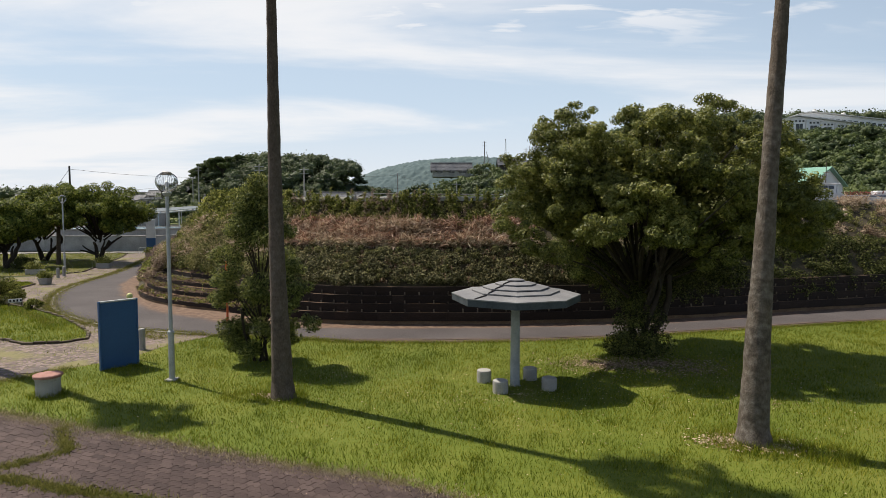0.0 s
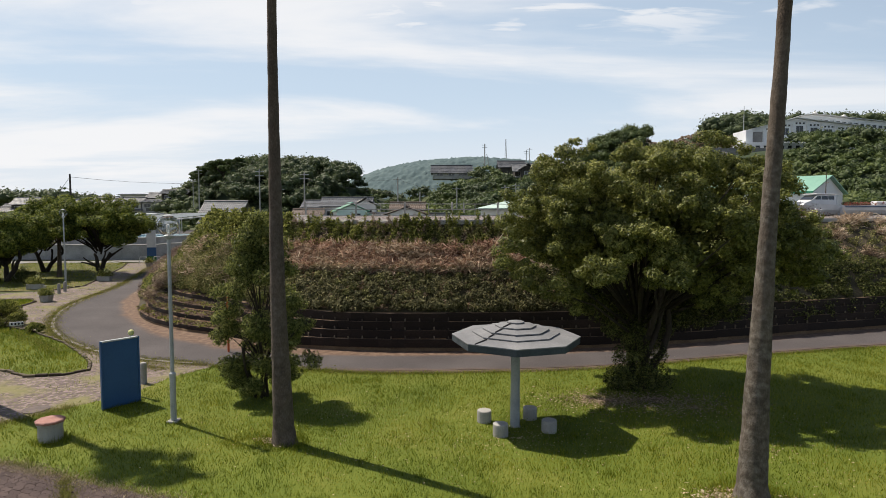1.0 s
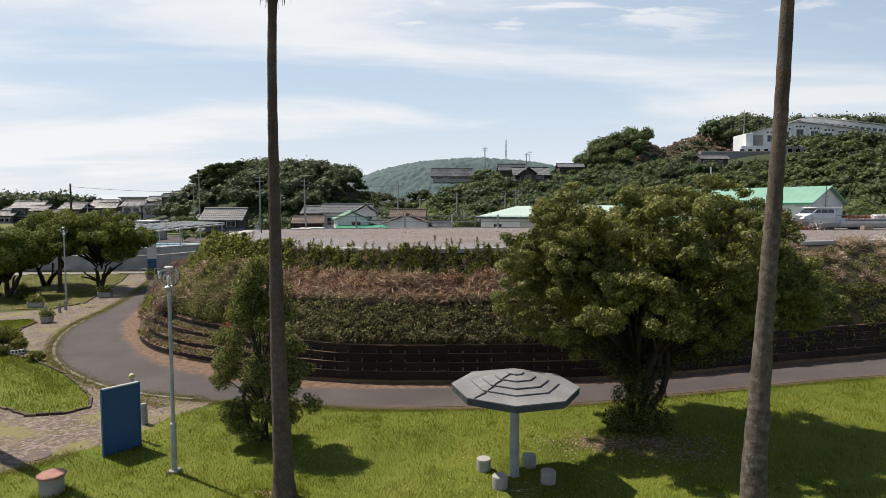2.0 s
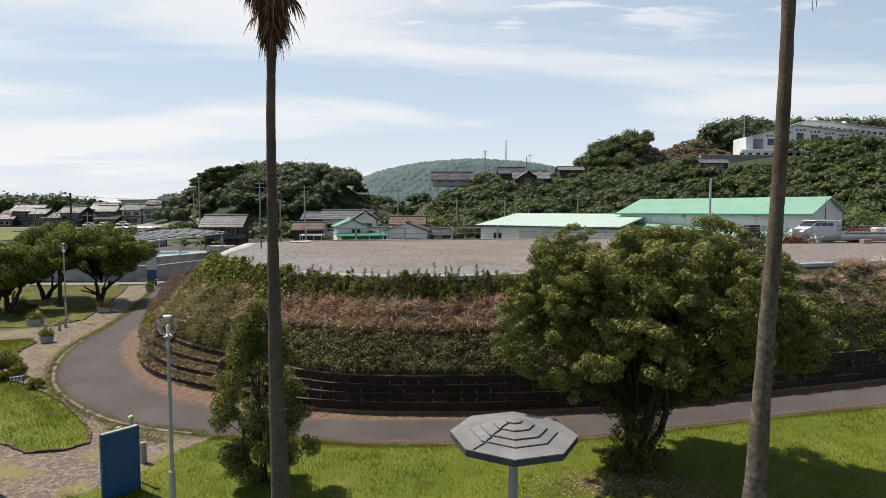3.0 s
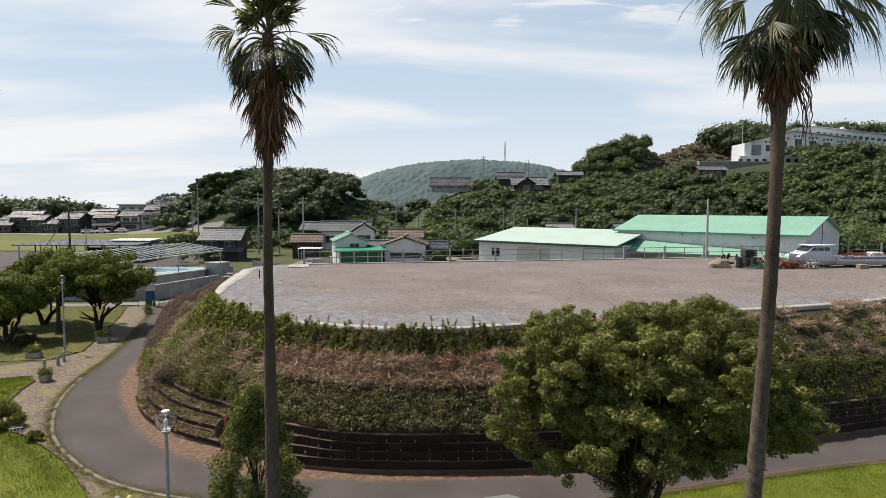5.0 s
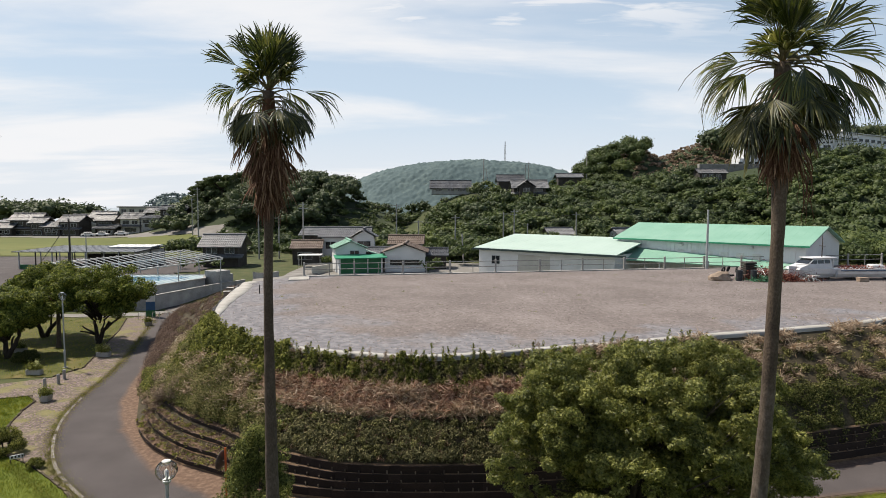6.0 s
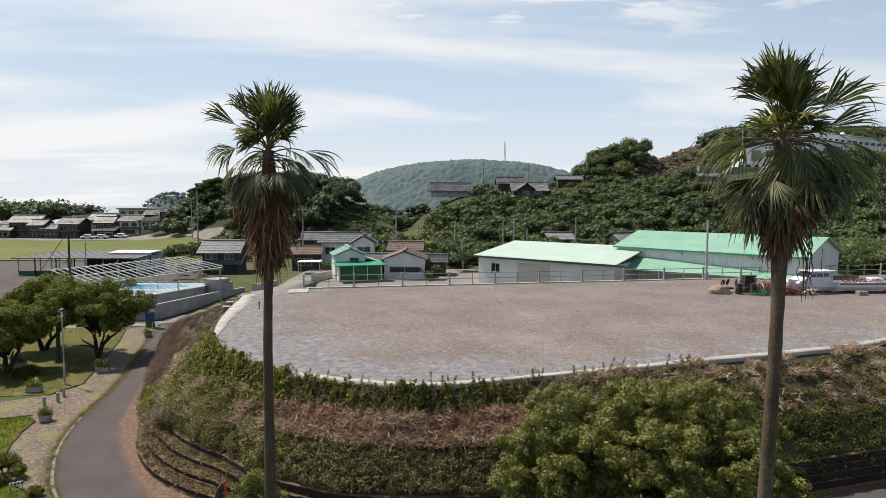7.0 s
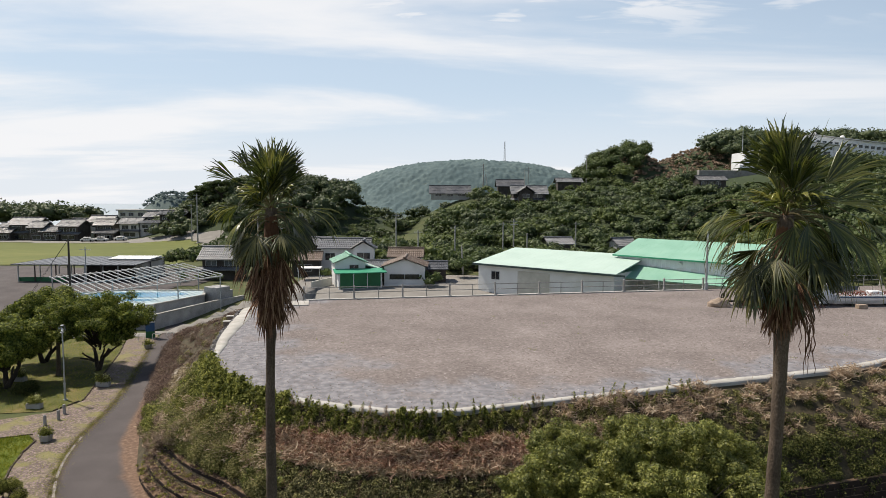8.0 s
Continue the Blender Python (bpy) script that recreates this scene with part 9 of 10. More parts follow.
ramp()
sheet_on_land("village_lane", "pale concrete lane between the houses", "lane", [(-24.2, 91), (-19.4, 91), (-19.5, 92), (-20.0, 112), (-22.5, 140), (-26, 140), (-24.5, 112), (-24, 92)], 0.12, M_PATHGREY, 1.5)
sheet_on_land("village_yard", "pale concrete yards between the houses", "yard", [(-19, 76), (32, 84), (10, 112), (-24, 112)], 0.06, M_PATHGREY)
sheet_on_land("pavilion_yard", "grey gravel yard round the pavilion", "yard", [(-95, 80), (-46, 70), (-40, 100), (-46, 120), (-95, 122)], 0.06, M_ASPHALT)
sheet_on_land("pool_lane", "pale lane in front of the pool", "lane", [(-62, 67.2), (-36, 69.2), (-33.4, 71), (-30.4, 81), (-27.6, 88), (-25.6, 88), (-28.4, 80), (-31.4, 69.8), (-35, 67.2), (-62, 64.5)], 0.05, M_PATHGREY, 1.0)


def sea():
    m = bpy.data.materials.new("sea_water")
    m.use_nodes = True
    n, l = m.node_tree.nodes, m.node_tree.links
    b = n["Principled BSDF"]
    b.inputs["Base Color"].default_value = (0.24, 0.29, 0.32, 1)
    b.inputs["Roughness"].default_value = 0.4
    t, bp = n.new("ShaderNodeTexNoise"), n.new("ShaderNodeBump")
    t.inputs["Scale"].default_value = 0.15
    bp.inputs["Strength"].default_value, bp.inputs["Distance"].default_value = 0.4, 1.0
    l.new(t.outputs["Fac"], bp.inputs["Height"]); l.new(bp.outputs[0], b.inputs["Normal"])
    flat_sheet("water", [(-4500, 300), (300, 300), (300, 4900), (-4500, 4900)], -1.2, m, label="calm pale sea reaching the horizon", kind="structure", category="sea")
    bm = bmesh.new(); box(bm, (-235, 468, -2), (-160, 474, 1.6), 0.2)
    tagged(part("breakwater", bm, M_CONC), "low concrete breakwater in the sea", "breakwater", kind="structure")


sea()


def ico_template():
    bm = bmesh.new()
    bmesh.ops.create_icosphere(bm, subdivisions=1, radius=1.0)
    v = np.array([tuple(x.co) for x in bm.verts]); f = np.array([[x.index for x in q.verts] for q in bm.faces])
    bm.free()
    return v, f


ICO_V, ICO_F = ico_template()


def kerb_stones_dark():
    """Dark stones piled below the kerb, a bare track on the bank and two wooden boxes above the lane."""
    g = np.random.default_rng(91)
    n = 420
    u = g.uniform(12.6, 18.2, n)
    _, full = bank_point(u, np.zeros(n))
    p, _ = bank_point(u, full - g.uniform(0.02, 0.75, n))
    p[:, 2] += g.uniform(-0.05, 0.12, n)
    r = g.uniform(0.10, 0.24, n)
    k = len(ICO_V)
    v = np.repeat(p, k, 0) + np.tile(ICO_V, (n, 1)) * np.repeat(r, k)[:, None] * g.uniform(0.7, 1.25, (n * k, 3)) * np.array([1, 1, 0.75])
    f = (np.arange(n)[:, None, None] * k + ICO_F[None]).reshape(-1, 3)
    m = solid("dark_stone", [(0.2, (0.035, 0.034, 0.036)), (0.5, (0.075, 0.073, 0.078)), (0.85, (0.16, 0.155, 0.16))], 0.9, 2, 20, 0.3, island=0.9)
    tagged(put_mesh("dark_stones", v, f, m), "dark stones piled below the concrete kerb", "stones", kind="stuff")
    u = np.linspace(13.1, 15.6, 40)
    d1, _, d2, _ = bank_knots(u)
    _, full = bank_point(u, np.zeros(40))
    wob = np.array([noise.noise(Vector((q * 2.1, 0.3, 0.7))) for q in u])
    rows_ = []
    for t in (0.0, 0.5, 1.0):
        q, _ = bank_point(u, d2 + (full - d2) * (0.02 + 0.12 * wob) + t * (0.75 + 0.3 * wob))
        q[:, 2] += 0.09 + 0.04 * g.normal(size=40)
        rows_.append(q)
    i = (np.arange(2)[:, None] * 40 + np.arange(39)).ravel()
    m = solid("pale_rubble", [(0.3, (0.16, 0.13, 0.10)), (0.5, (0.32, 0.28, 0.23)), (0.7, (0.50, 0.46, 0.40))], 0.95, 3.0, 16, 0.9, fine_mix=0.6)
    tagged(put_mesh("bare_track", np.vstack(rows_), np.stack([i, i + 1, i + 41, i + 40], 1)[:, ::-1], m), "pale rubble track across the bank", "track", kind="structure")
    for x, y, rz in ((-18.35, 50.3, 10), (-18.9, 52.6, 14)):
        hive = empty("wooden_box", "small stacked wooden box beside the kerb", "box", pose(x, y, TOP - 0.55, 0, 0, rz), group="boxes beside the kerb")
        for j in range(3):
            bm = bmesh.new(); box(bm, (-0.26, -0.22, 0.2 * j), (0.26, 0.22, 0.2 * j + 0.19), 0.015); part("tier", bm, M_CANVAS, hive)
        bm = bmesh.new(); box(bm, (-0.31, -0.27, 0.592), (0.31, 0.27, 0.64), 0.015); part("lid", bm, M_CONC_PALE, hive, "pale flat lid")


kerb_stones_dark()


def woods(name, label, spots, quads, leaf, mat, seed, squash=0.78, core=0.62, lobes=10):
    """Many tree crowns as one object: each a core of lobes under a loose coat of leaf tufts. spots: x, y, ground, height, radius."""
    g = np.random.default_rng(seed)
    s = np.array(spots, float)
    n = len(s)
    d = unit(g.normal(size=(n * lobes, 3)))
    d[:, 2] = np.abs(d[:, 2]) * 0.9 - 0.3
    r = np.repeat(s[:, 4], lobes)
    c = np.repeat(s[:, :3], lobes, 0)
    c[:, 2] += np.minimum(np.repeat(s[:, 3], lobes), r * 1.75) - r * squash
    c += d * (r * g.uniform(0.35, 0.75, n * lobes))[:, None] * np.array([1, 1, squash])
    cl = np.column_stack([c, r * (0.24 + 0.34 * g.uniform(0, 1, n * lobes) ** 1.3)])
    p, d = clump_points(cl, quads * n, g, 0.5, squash)
    p += (0.10 * r.mean()) * g.normal(size=p.shape) * (g.random((len(p), 1)) < 0.4)
    keep = d[:, 2] > -0.5
    p, d = p[keep], d[keep]
    v1, t1 = leaf_shell(p, d, leaf * 1.35, leaf * 0.95, g, 0.62)
    c = np.repeat(cl, len(ICO_V), 0)
    v2 = c[:, :3] + np.tile(ICO_V, (len(cl), 1)) * (c[:, 3:4] * core) * np.array([1, 1, squash]) * g.uniform(0.8, 1.15, (len(c), 1))
    f2 = (np.arange(len(cl))[:, None, None] * len(ICO_V) + ICO_F[None]).reshape(-1, 3)
    return tagged(put_mesh(name, np.vstack([v1, v2]), np.vstack([t1, f2 + len(v1)]), mat), label, "woodland", kind="stuff")


def scatter(region, spacing, hmin, hmax, rmin, rmax, seed, keep=None):
    """Tree places on a jittered grid in the plan region (x0, x1, y0, y1)."""
    g = np.random.default_rng(seed)
    x0, x1, y0, y1 = region
    gx, gy = np.meshgrid(np.arange(x0, x1, spacing), np.arange(y0, y1, spacing))
    x = gx.ravel() + g.uniform(-0.5, 0.5, gx.size) * spacing
    y = gy.ravel() + g.uniform(-0.5, 0.5, gx.size) * spacing
    if keep is not None:
        ok = keep(x, y)
        x, y = x[ok], y[ok]
    return np.column_stack([x, y, land(x, y), g.uniform(hmin, hmax, len(x)), g.uniform(rmin, rmax, len(x))])


def clear_of(x, y, spots):
    ok = np.ones(len(x), bool)
    for cx, cy, rx, ry in spots:
        ok &= ((x - cx) / rx) ** 2 + ((y - cy) / ry) ** 2 > 1
    return ok


TERRACED = [(96, 186, 18, 15)]
BUILT = [(2.9, 202, 9, 7), (28, 193, 8, 7), (25, 216, 7, 6), (49.5, 230, 7, 6), (83, 181, 6, 6), (125, 208, 33, 13), (99, 191, 17, 9), (27.5, 136, 5, 5), (42, 134, 5, 5)]
GLADE = [(-9, 172, 5.5, 27), (-20, 146, 5, 12), (2.5, 192, 10, 9)]
woods("wood_knoll", "dark dense trees on the knoll behind the village", np.vstack([scatter((-104, -16, 164, 238), 4.6, 8.5, 11.5, 3.6, 5.4, 61, lambda x, y: ((x + 50.5) / 20) ** 2 + ((y - 204) / 36) ** 2 < 1)]), 620, 0.46, M_WOODS_DARK, 61, core=0.74)
woods("knoll_side", "lower trees on the seaward side of the knoll", scatter((-98, -64, 172, 226), 4.2, 4.0, 6.0, 2.8, 4.0, 81, lambda x, y: ((x + 79) / 13) ** 2 + ((y - 198) / 24) ** 2 < 1), 320, 0.46, M_WOODS_DARK, 81, core=0.74)
woods("hillside_woods", "mixed green trees and shrubs on the hillside", np.vstack([scatter((-18, 100, 114, 205), 4.9, 2.4, 6.2, 2.4, 5.0, 62, lambda x, y: clear_of(x, y, BUILT + GLADE + TERRACED) & (x > -16 + (y - 120) * 0.05)), scatter((78, 112, 168, 200), 2.6, 0.8, 1.8, 1.0, 1.7, 78, lambda x, y: clear_of(x, y, BUILT) & ~clear_of(x, y, TERRACED))]), 230, 0.44, M_WOODS, 62)
woods("hillside_dark_woods", "darker trees between the hillside shrubs", scatter((-12, 100, 120, 212), 8.5, 3.6, 6.2, 2.6, 4.4, 63, lambda x, y: clear_of(x, y, BUILT + GLADE + TERRACED)), 380, 0.42, M_WOODS_DARK, 63)
woods("right_woods", "dense broadleaf woods below the hall", scatter((84, 205, 118, 198), 4.6, 6, 9, 3.0, 4.6, 64, lambda x, y: clear_of(x, y, BUILT + TERRACED)), 160, 0.60, M_WOODS, 64)
woods("right_dark_woods", "dark woods below the hall", scatter((90, 200, 124, 196), 11, 7, 10, 3.4, 5.0, 65, lambda x, y: clear_of(x, y, BUILT + TERRACED)), 280, 0.52, M_WOODS_DARK, 65)
woods("ridge_woods", "trees along the ridge above the hall", np.vstack([scatter((126, 240, 238, 285), 5.6, 9.5, 13.5, 5.2, 7.2, 66), scatter((112, 129, 232, 250), 5.0, 11, 15.5, 5.0, 7.0, 79), scatter((118, 176, 186, 199), 4.2, 5.0, 7.6, 3.2, 4.6, 82), np.array([(102.8, 240, 30.0, 8.2, 4.2), (99.0, 246, 30.5, 5.0, 3.0)])]), 230, 0.64, M_WOODS_DARK, 66)
woods("knob_woods", "trees on the rounded top of the hill", np.vstack([scatter((54, 98, 230, 270), 5.2, 6, 9.5, 4.4, 6.2, 67, lambda x, y: ((x - 71) / 14) ** 2 + ((y - 251) / 19) ** 2 < 1), scatter((34, 116, 205, 262), 4.2, 1.6, 3.4, 1.6, 2.8, 68, lambda x, y: clear_of(x, y, BUILT) & ((x < 70) | (y < 225)))]), 260, 0.45, M_WOODS, 67)
woods("valley_trees", "trees in the valley between the hills", np.vstack([scatter((-30, 40, 212, 275), 6, 2.5, 5, 2.5, 4.0, 69, lambda x, y: clear_of(x, y, BUILT)), scatter((-50, -14, 126, 190), 6.5, 1.6, 4.2, 1.6, 2.8, 70, lambda x, y: clear_of(x, y, GLADE))]), 180, 0.48, M_WOODS_DARK, 69)
woods("valley_scrub", "low green scrub in the valley and below the knoll", scatter((-62, 2, 132, 206), 3.3, 1.0, 3.0, 1.4, 2.7, 80, lambda x, y: clear_of(x, y, GLADE[:1] + BUILT)), 70, 0.46, M_WOODS, 80, lobes=7)
woods("shore_trees", "dark tree belt near the shore", np.vstack([scatter((-230, -150, 235, 268), 5.5, 12, 16, 6.6, 8.4, 71), scatter((-80, -62, 192, 250), 5.5, 5, 8, 3, 4.2, 72, lambda x, y: (x > -0.385 * y))]), 200, 0.8, M_WOODS_DARK, 71)
woods("near_right_trees", "bright green trees beside the tall shed", scatter((60, 100, 90, 122), 5.0, 7, 12, 3.2, 4.6, 73, lambda x, y: x > 0.64 * y), 900, 0.30, M_WOODS, 73)


def open_tree(x, y, top, wide, seed):
    """A tall old tree with bare forks and flat, open plates of leaves."""
    g = np.random.default_rng(seed)
    z = float(land(x, y))
    h = top - z
    plates = []
    for k in range(9):
        a, q = 2 * math.pi * (k + g.uniform(0, 0.7)) / 9, wide * math.sqrt(g.uniform(0.05, 1.0))
        plates += [(x + q * math.cos(a) + g.normal(0, 0.8), y + 0.8 * q * math.sin(a) + g.normal(0, 0.8), z + h * (0.95 - 0.28 * (q / wide) ** 2) - g.uniform(0, 1.6), g.uniform(0.7, 1.3)) for _ in range(5)]
    tree = empty("old_tree", "tall old tree with open flat boughs on the knoll", "tree", Matrix.Translation((x, y, z)), group="old trees on the knoll")
    bm = bmesh.new()
    tube(bm, [(0, 0, -0.5), (0.2, 0, h * 0.3), (0.1, 0.2, h * 0.55)], [0.42, 0.34, 0.26], 8)
    cl = np.array(plates) - np.array([x, y, z, 0])
    for c in cl[::2]:
        s0 = Vector((0.15, 0.1, h * g.uniform(0.35, 0.55)))
        e = Vector(c[:3])
        tube(bm, [s0, s0.lerp(e, 0.55) - Vector((0, 0, 0.4)), e], [0.17, 0.11, 0.04], 5)
    part("trunk", bm, M_BARK, tree, "grey forked trunk")
    p, d = clump_points(cl, 9000, g, 0.3, 0.5)
    v, f = leaf_shell(p, d, 0.36, 0.24, g, 0.5)
    put_mesh("crown", v, f, M_WOODS, tree, "open plates of leaves")


for x_, y_, top_, wide_, sd_ in ((-71.5, 192, 23.6, 4.6, 101), (-77.5, 198, 23.0, 4.2, 102), (-67.0, 195, 24.4, 4.0, 103), (-82.0, 200, 20.0, 3.4, 104)):
    open_tree(x_, y_, top_, wide_, sd_)


def canopy(name, label, region, step, crown, height, mat, seed):
    """A closed roof of tree crowns seen from far off: one sheet of rounded domes on the land."""
    g = np.random.default_rng(seed)
    x0, x1, y0, y1 = region
    nx, ny = int((x1 - x0) / crown) + 3, int((y1 - y0) / crown) + 3
    jx, jy, jh = g.uniform(0.1, 0.9, (ny, nx)), g.uniform(0.1, 0.9, (ny, nx)), g.uniform(0.45, 1.2, (ny, nx))
    gx, gy = np.meshgrid(np.arange(x0, x1, step), np.arange(y0, y1, step))
    cx, cy = ((gx - x0) / crown + 1).astype(int), ((gy - y0) / crown + 1).astype(int)
    top = np.zeros_like(gx)
    for a in (-1, 0, 1):
        for b in (-1, 0, 1):
            i, k = np.clip(cx + a, 0, nx - 1), np.clip(cy + b, 0, ny - 1)
            d = np.hypot(gx - (x0 + (i - 1 + jx[k, i]) * crown), gy - (y0 + (k - 1 + jy[k, i]) * crown)) / (0.8 * crown)
            top = np.maximum(top, height * jh[k, i] * np.sqrt(np.clip(1 - d * d, 0, 1)))
    k = gx.shape[1]
    i = np.arange((gx.shape[0] - 1) * k).reshape(gx.shape[0] - 1, k)[:, :-1].ravel()
    ob = put_mesh(name, np.column_stack([gx.ravel(), gy.ravel(), (land(gx, gy) + top + 0.7 * np.sin(gx * 0.09 + 2 * np.sin(gy * 0.07)) * np.sin(gy * 0.13 + 1.5 * np.sin(gx * 0.05)) + 0.35 * g.normal(size=gx.shape) * (top > 1.2)).ravel()]), np.stack([i, i + 1, i + 1 + k, i + k], 1), mat)
    return tagged(ob, label, "woodland", kind="stuff")


canopy("far_hill_woods", "distant hazy wooded hill", (-190, 240, 462, 562), 1.25, 3.6, 1.7, M_HAZE_CANOPY, 74)
woods("headland_woods", "distant trees on the headland", scatter((-365, -290, 705, 740), 6, 4, 7, 4, 6, 75), 30, 1.3, M_HAZE_WOODS, 75, lobes=3)
woods("heath", "withered pinkish brown scrub on the hilltop", scatter((74, 116, 226, 272), 2.8, 1.0, 2.2, 1.0, 1.8, 77, lambda x, y: clear_of(x, y, BUILT)), 110, 0.4, M_WITHERED, 77, lobes=4)
woods("garden_trees", "clipped garden trees between the houses", [(-3.0, 97.0, 2.0, 3.6, 1.6), (-0.9, 96.0, 2.0, 3.2, 1.5), (-2.0, 94.4, 2.0, 1.6, 0.9), (-19.5, 100.5, 2.0, 3.0, 1.4), (-20.5, 103.5, 2.0, 3.0, 1.4), (-50.5, 117, 2.1, 5.5, 3.4), (-46.5, 118, 2.1, 5.0, 3.0), (-53, 119, 2.1, 4.6, 2.8), (-44, 100, 2, 2.2, 1.0),
                                                                                (-41, 99.5, 2, 2.0, 1.0), (-38, 99.4, 2, 2.2, 1.1), (4, 108, 2, 5, 2.6), (8, 112, 2, 5, 3.0), (-2, 113, 2, 5, 2.6), (2, 117, 2.5, 5, 3.0), (14, 116, 3, 5, 3.0), (21, 118, 3, 5, 3.2), (28, 118, 3, 5, 3.2), (-22.8, 133, 2.3, 5, 2.8), (-30, 121, 2.2, 4, 2.6), (-33, 116, 2.2, 4, 2.4)], 330, 0.42, M_WOODS, 76)


def pole(x, y, top, r=0.14, arms=1, mat=M_CONC, lean=0.0):
    z = float(land(x, y))
    p = empty("utility_pole", "grey concrete utility pole with crossarms", "utility pole", Matrix.Translation((x, y, z)), group="utility poles")
    h = top - z
    bm = bmesh.new(); tube(bm, [(0, 0, -0.5), (lean * h, 0, h)], [r * 1.25, r * 0.85], 8); part("shaft", bm, mat, p)
    for k in range(arms):
        bm = bmesh.new(); box(bm, (-0.9 + lean * h, -0.05, h - 0.5 - 0.8 * k), (0.9 + lean * h, 0.05, h - 0.4 - 0.8 * k)); part("crossarm", bm, M_GALV, p)
    return Vector((x + lean * h, y, top - 0.4))


def wires(name, ends, sag=0.8):
    for a, b, s in ends:
        bm = bmesh.new()
        pts = [a.lerp(b, t / 10) - Vector((0, 0, sag * s * 4 * (t / 10) * (1 - t / 10))) for t in range(11)]
        tube(bm, pts, [0.022] * 11, 3, False)
        tagged(part(name, bm, M_WIRE), "thin black wire strung from pole to pole" if name == "overhead_wire" else "thin dark stay wire from a pole to the ground", "wire", name + "s")


P = [pole(-37.0, 119, 14.4, arms=2), pole(-33.2, 120, 10.8), pole(-27.5, 117, 13.6, arms=2), pole(-10.0, 130, 13.4), pole(-4.9, 124, 10.0), pole(2.8, 122, 11.0), pole(4.2, 112, 7.6, lean=-0.06, arms=0), pole(13.6, 130, 11.6), pole(16.2, 132, 12.2, arms=2), pole(19.5, 134, 9.0, arms=0), pole(31, 136, 11.5)]
wires("overhead_wire", [(P[0], P[2], 1), (P[2], P[3], 1), (P[3], P[5], 1), (P[5], P[7], 1), (P[7], P[8], 0.3), (P[8], P[10], 1), (P[2] - Vector((0, 0, 0.9)), P[5] - Vector((0, 0, 0.9)), 1.5), (P[5] - Vector((0, 0, 0.9)), P[10] - Vector((0, 0, 0.9)), 1.5), (P[0] - Vector((0, 0, 1)), Vector((-110, 170, 11)), 2), (P[10], Vector((120, 150, 16)), 2)])
pole(14.5, 207, 29.5, 0.2, 2); pole(17, 207, 26, 0.12, 0, lean=-0.2)
pole(30, 214, 28, 0.14, 2); pole(31.5, 216, 29, 0.12, 1); pole(58, 238, 35.5, 0.16, 2)
pole(-69.5, 168, 18, 0.18, 2); pole(-72, 170, 15, 0.14, 1)
pole(-58, 96, 8.2, 0.08, 1, M_GALV)
DARK_POLE = pole(-50.2, 79.5, 10.9, 0.13, 0, M_DARKWALL)
wires("stay_wire", [(DARK_POLE, Vector((-54, 74, 0.5)), 0), (DARK_POLE, Vector((-55.5, 76, 0.5)), 0), (DARK_POLE, Vector((-30, 118, 13)), 1.5)])
TOWER = empty("lattice_mast", "thin lattice mast on the distant hill", "mast", Matrix.Translation((57, 540, 55)))
tm = bmesh.new()
for sx, sy in ((-1, -1), (1, -1), (1, 1), (-1, 1)):
    tube(tm, [(sx * 0.9, sy * 0.9, -8), (sx * 0.25, sy * 0.25, 17)], [0.16, 0.12], 4)
for k in range(10):
    w = 0.9 - 0.065 * k
    for sx in (-1, 1):
        tube(tm, [(sx * w, -w, -6 + 2.3 * k), (-sx * w, -w, -3.7 + 2.3 * k)], [0.08, 0.08], 3)
part("frame", tm, M_RAIL, TOWER)


def car(x, y, rz, mat, van=False):
    c = empty("parked_car", "small parked white car by the far lane", "car", at_land(x, y, rz, 0.15), group="parked cars")
    bm = bmesh.new(); box(bm, (-1.9, -0.78, 0.28), (1.9, 0.78, 0.9), 0.15); part("body", bm, mat, c)
    bm = bmesh.new(); box(bm, (-1.7 if van else -1.1, -0.7, 0.9), (1.2 if van else 0.9, 0.7, 1.65 if van else 1.4), 0.15); part("cabin", bm, mat, c)
    for y_ in (-0.715, 0.705):
        bm = bmesh.new(); box(bm, (-1.4 if van else -0.9, y_, 1.0), (1.0 if van else 0.7, y_ + 0.01, 1.5 if van else 1.28)); part("side_window", bm, M_WINDOW, c)
    for x_ in (-1.2, 1.2):
        for y_ in (-0.72, 0.72):
            bm = bmesh.new(); tube(bm, [(x_, y_ - 0.1, 0.3), (x_, y_ + 0.1, 0.3)], [0.3, 0.3], 12); part("wheel", bm, M_RUBBER, c)


car(-108.5, 180.5, 10, M_WHITE); car(-104.5, 181, 5, M_WHITE); car(-98.5, 181.0, 0, M_WHITE)

# ---- pieces of the setting: boards and stakes of the terraces, blocks of the paving ----


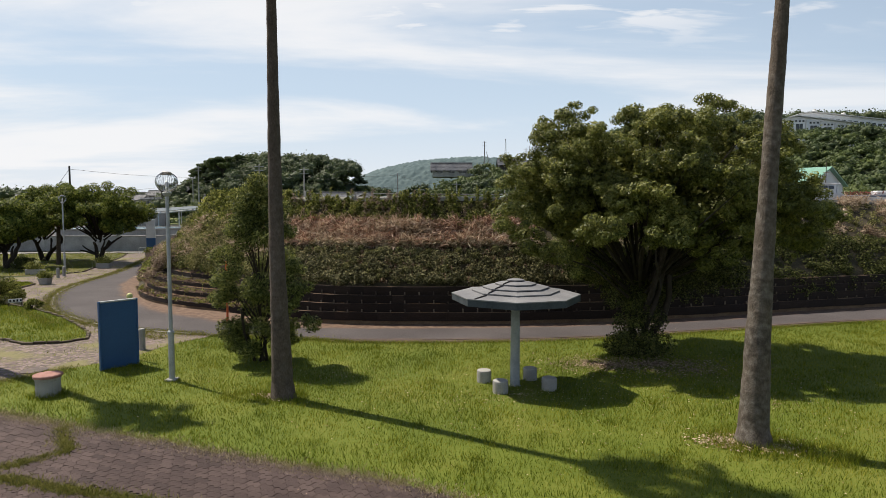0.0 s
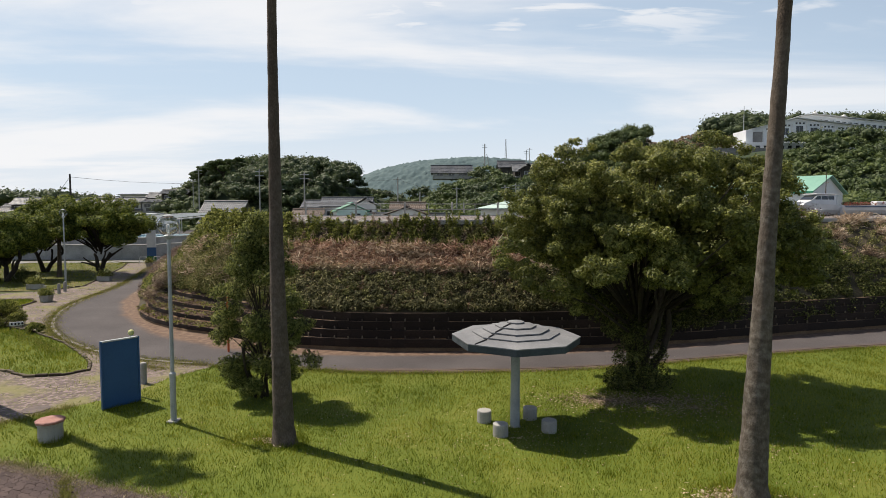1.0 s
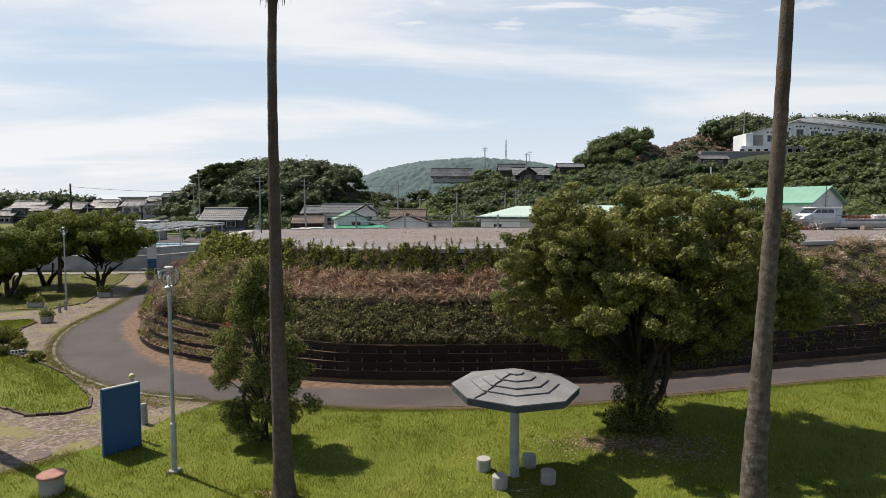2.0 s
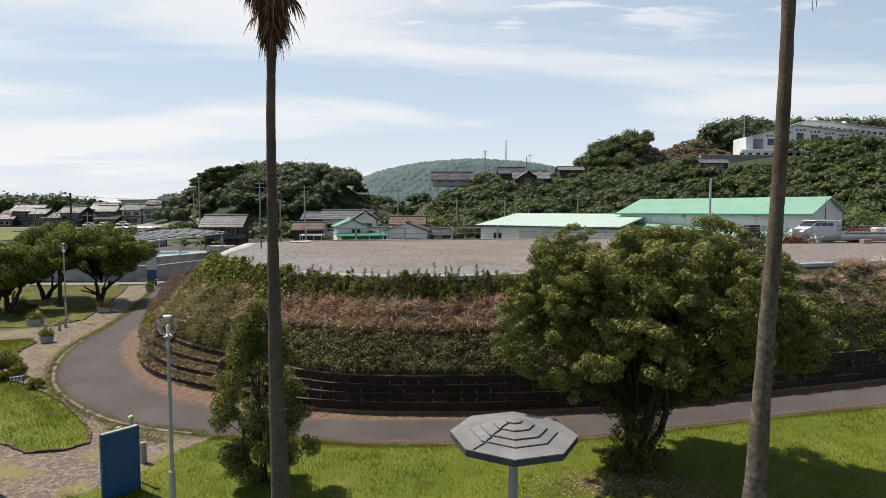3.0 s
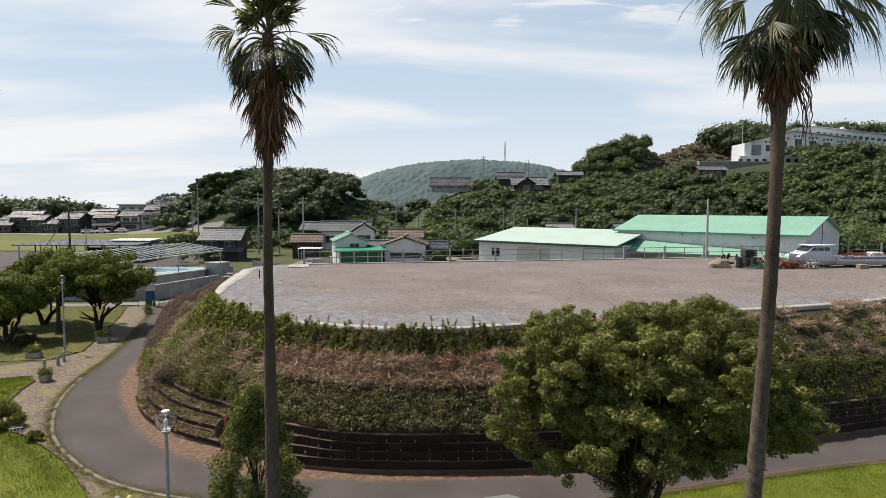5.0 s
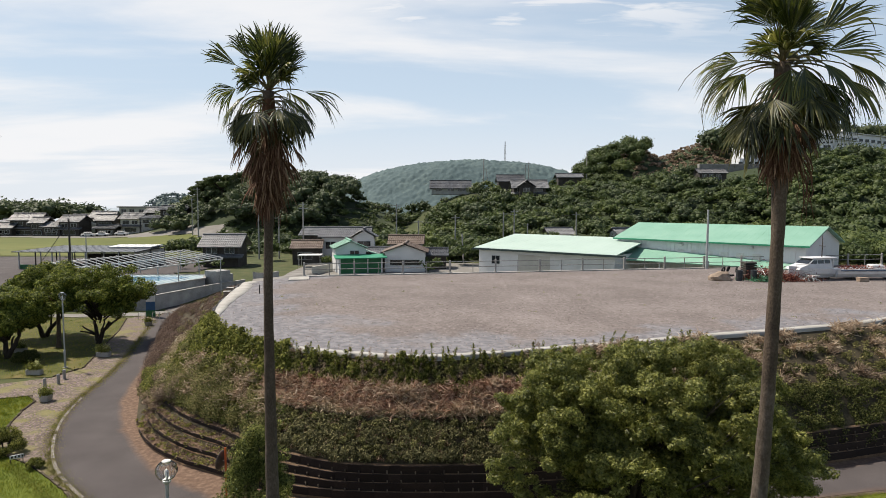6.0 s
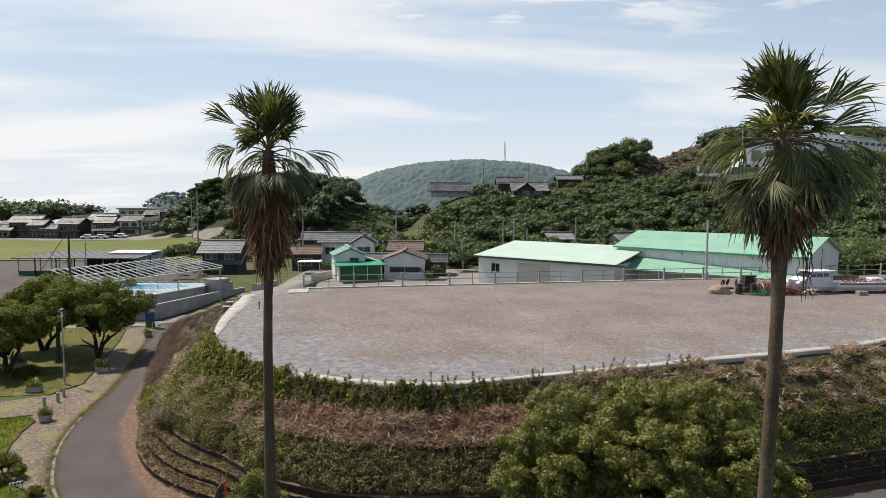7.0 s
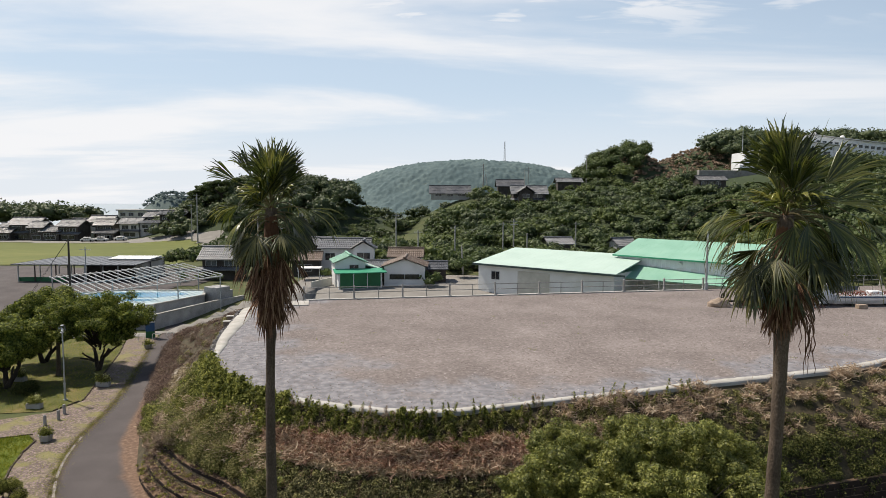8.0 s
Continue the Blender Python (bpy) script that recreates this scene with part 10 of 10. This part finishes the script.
def terrace_boards():
    rng = random.Random(9)
    full = np.hypot(*(RIM_C - FOOT_C).T)
    way = (RIM_C - FOOT_C) / full[:, None]
    bms, bm_s = [], bmesh.new()
    for ln, tall in ((1.9, 0.355), (1.56, 0.2), (0.68, 0.355)):
        bm = bmesh.new()
        box(bm, (-ln / 2, -0.02, 0.0), (ln / 2, 0.02, tall), 0.006)
        me = bpy.data.meshes.new("board"); bm.to_mesh(me); bm.free(); me.materials.append(M_BOARD)
        bms.append(me)
    box(bm_s, (-0.028, -0.028, -0.03), (0.028, 0.028, 0.15), 0.006)
    stake_me = bpy.data.meshes.new("stake"); bm_s.to_mesh(stake_me); bm_s.free(); stake_me.materials.append(M_STAKE)
    sel = (S_PAR >= 2.0) & (S_PAR <= TERRACE_END)
    for j in range(STEPS):
        line = (FOOT_C + way * (j * TREAD - 0.03)[:, None])[sel]
        at_s = S_PAR[sel]
        cuts = edge_line(line, False, 0.30)
        # long boards where the line is straight, short ones round the bend
        d = 0.0
        pts = np.array([(a, b) for a, b, _ in cuts])
        k = 0
        while k < len(pts) - 6:
            curved = pts[k][0] < -9.5
            bent = not curved and pts[k][0] < -0.5
            step = 5 if curved else 2 if bent else 6
            a, b = pts[k], pts[min(k + step, len(pts) - 1)]
            mid = (a + b) / 2
            ob = new("board", bms[1] if curved else bms[2] if bent else bms[0])
            ob.parent = TERRACE
            ob.matrix_basis = pose(mid[0], mid[1], j * RISE + (0.15 if curved else 0.004) + rng.uniform(-0.015, 0.015), rng.uniform(-3, 3), rng.uniform(-0.6, 0.6), math.degrees(math.atan2(b[1] - a[1], b[0] - a[0])))
            k += step
        if j:
            for x, y, a in edge_line(line - way[sel] * 0.045, False, 0.62):
                if x < -8.5:
                    continue
                ob = new("stake", stake_me)
                ob.parent = TERRACE
                ob.matrix_basis = pose(x, y, j * RISE + rng.uniform(-0.06, 0.03), rng.uniform(-4, 4), rng.uniform(-4, 4), a)


terrace_boards()


def block_mesh(name, length, width, height):
    """A zigzag paving block: two bent halves that lock into their neighbours."""
    x, w, o = length / 2, width / 2, width * 0.2
    line = [(x * t, -w + (o if k % 4 == 1 else -o if k % 4 == 3 else 0)) for k, t in enumerate((-1, -0.75, -0.5, -0.25, 0, 0.25, 0.5, 0.75, 1))]
    top = [(a, b + 2 * w) for a, b in line][::-1]
    ring = [(a * 0.98, b - math.copysign(0.004, b)) for a, b in line + top]
    n = len(ring)
    v = [(a, b, 0) for a, b in ring] + [(a * 0.985, b, height) for a, b in ring]
    f = [tuple(range(n, 2 * n))] + [(k, (k + 1) % n, n + (k + 1) % n, n + k) for k in range(n)]
    return v, f


def paving_blocks():
    rng = random.Random(3)
    ln, wd, ht = 0.30, 0.145, 0.016
    v0, f0 = block_mesh("paving_block", ln, wd, ht)
    me = bpy.data.meshes.new("paving_block")
    me.from_pydata(v0, [], f0); me.materials.append(M_PAVER)
    paving = bpy.data.objects["pavement"]
    seam = np.array([(-8.6, 10.1), (-7.4, 9.85), (-6.4, 9.55), (-5.4, 9.3), (-4.0, 8.9), (-2.6, 8.3), (-1, 7.4)])
    ang = -26.0
    rot = Matrix.Rotation(radians(ang), 2)
    cells = []
    for i in range(-60, 62):
        for j in range(-80, 90):
            p = rot @ Vector((i * ln + (0.5 * ln if j % 2 else 0), j * wd))
            x, y = p.x - 5.5, p.y + 10.5
            if not (-12.5 < x < 2.6 and 7.6 < y < 13.8 and abs(x) < 0.8 * y + 0.6):
                continue
            cells.append((x, y))
    a = np.array(cells)
    ok = inside(a[:, 0], a[:, 1], PAVING)
    ok &= np.abs(a[:, 1] - np.interp(a[:, 0], seam[:, 0], seam[:, 1])) > 0.12
    j2 = np.array([(-8.2, 12.4), (-7.7, 11.65), (-7.3, 11.1), (-7.8, 10.5), (-8.6, 10.2)])
    ok &= np.array([np.hypot(*(j2 - q).T).min() > 0.16 for q in a])
    a = a[ok]
    near = (a[:, 0] > -6.6) & (a[:, 0] < -3.4) & (a[:, 1] < 11.6) & (a[:, 1] > 9.2)
    chosen = np.where(near)[0][:300]
    mask = np.zeros(len(a), bool); mask[chosen] = True
    for x, y in a[mask]:
        ob = new("paving_block", me)
        ob.parent = paving
        ob.matrix_basis = pose(x, y, rng.uniform(-0.003, 0.003), rng.uniform(-0.5, 0.5), rng.uniform(-0.5, 0.5), ang)
    vs, fs = [], []
    r3 = Matrix.Rotation(radians(ang), 3, "Z")
    base = np.array([tuple(r3 @ Vector(q)) for q in v0])
    for x, y in a[~mask]:
        k = len(vs) * len(v0)
        vs.append(base + np.array([x, y, rng.uniform(-0.003, 0.003)]))
        fs += [tuple(q + k for q in f) for f in f0]
    rest = put_mesh("paving_blocks", np.vstack(vs), fs, M_PAVER, paving)
    tagged(rest, kind="stuff")


paving_blocks()
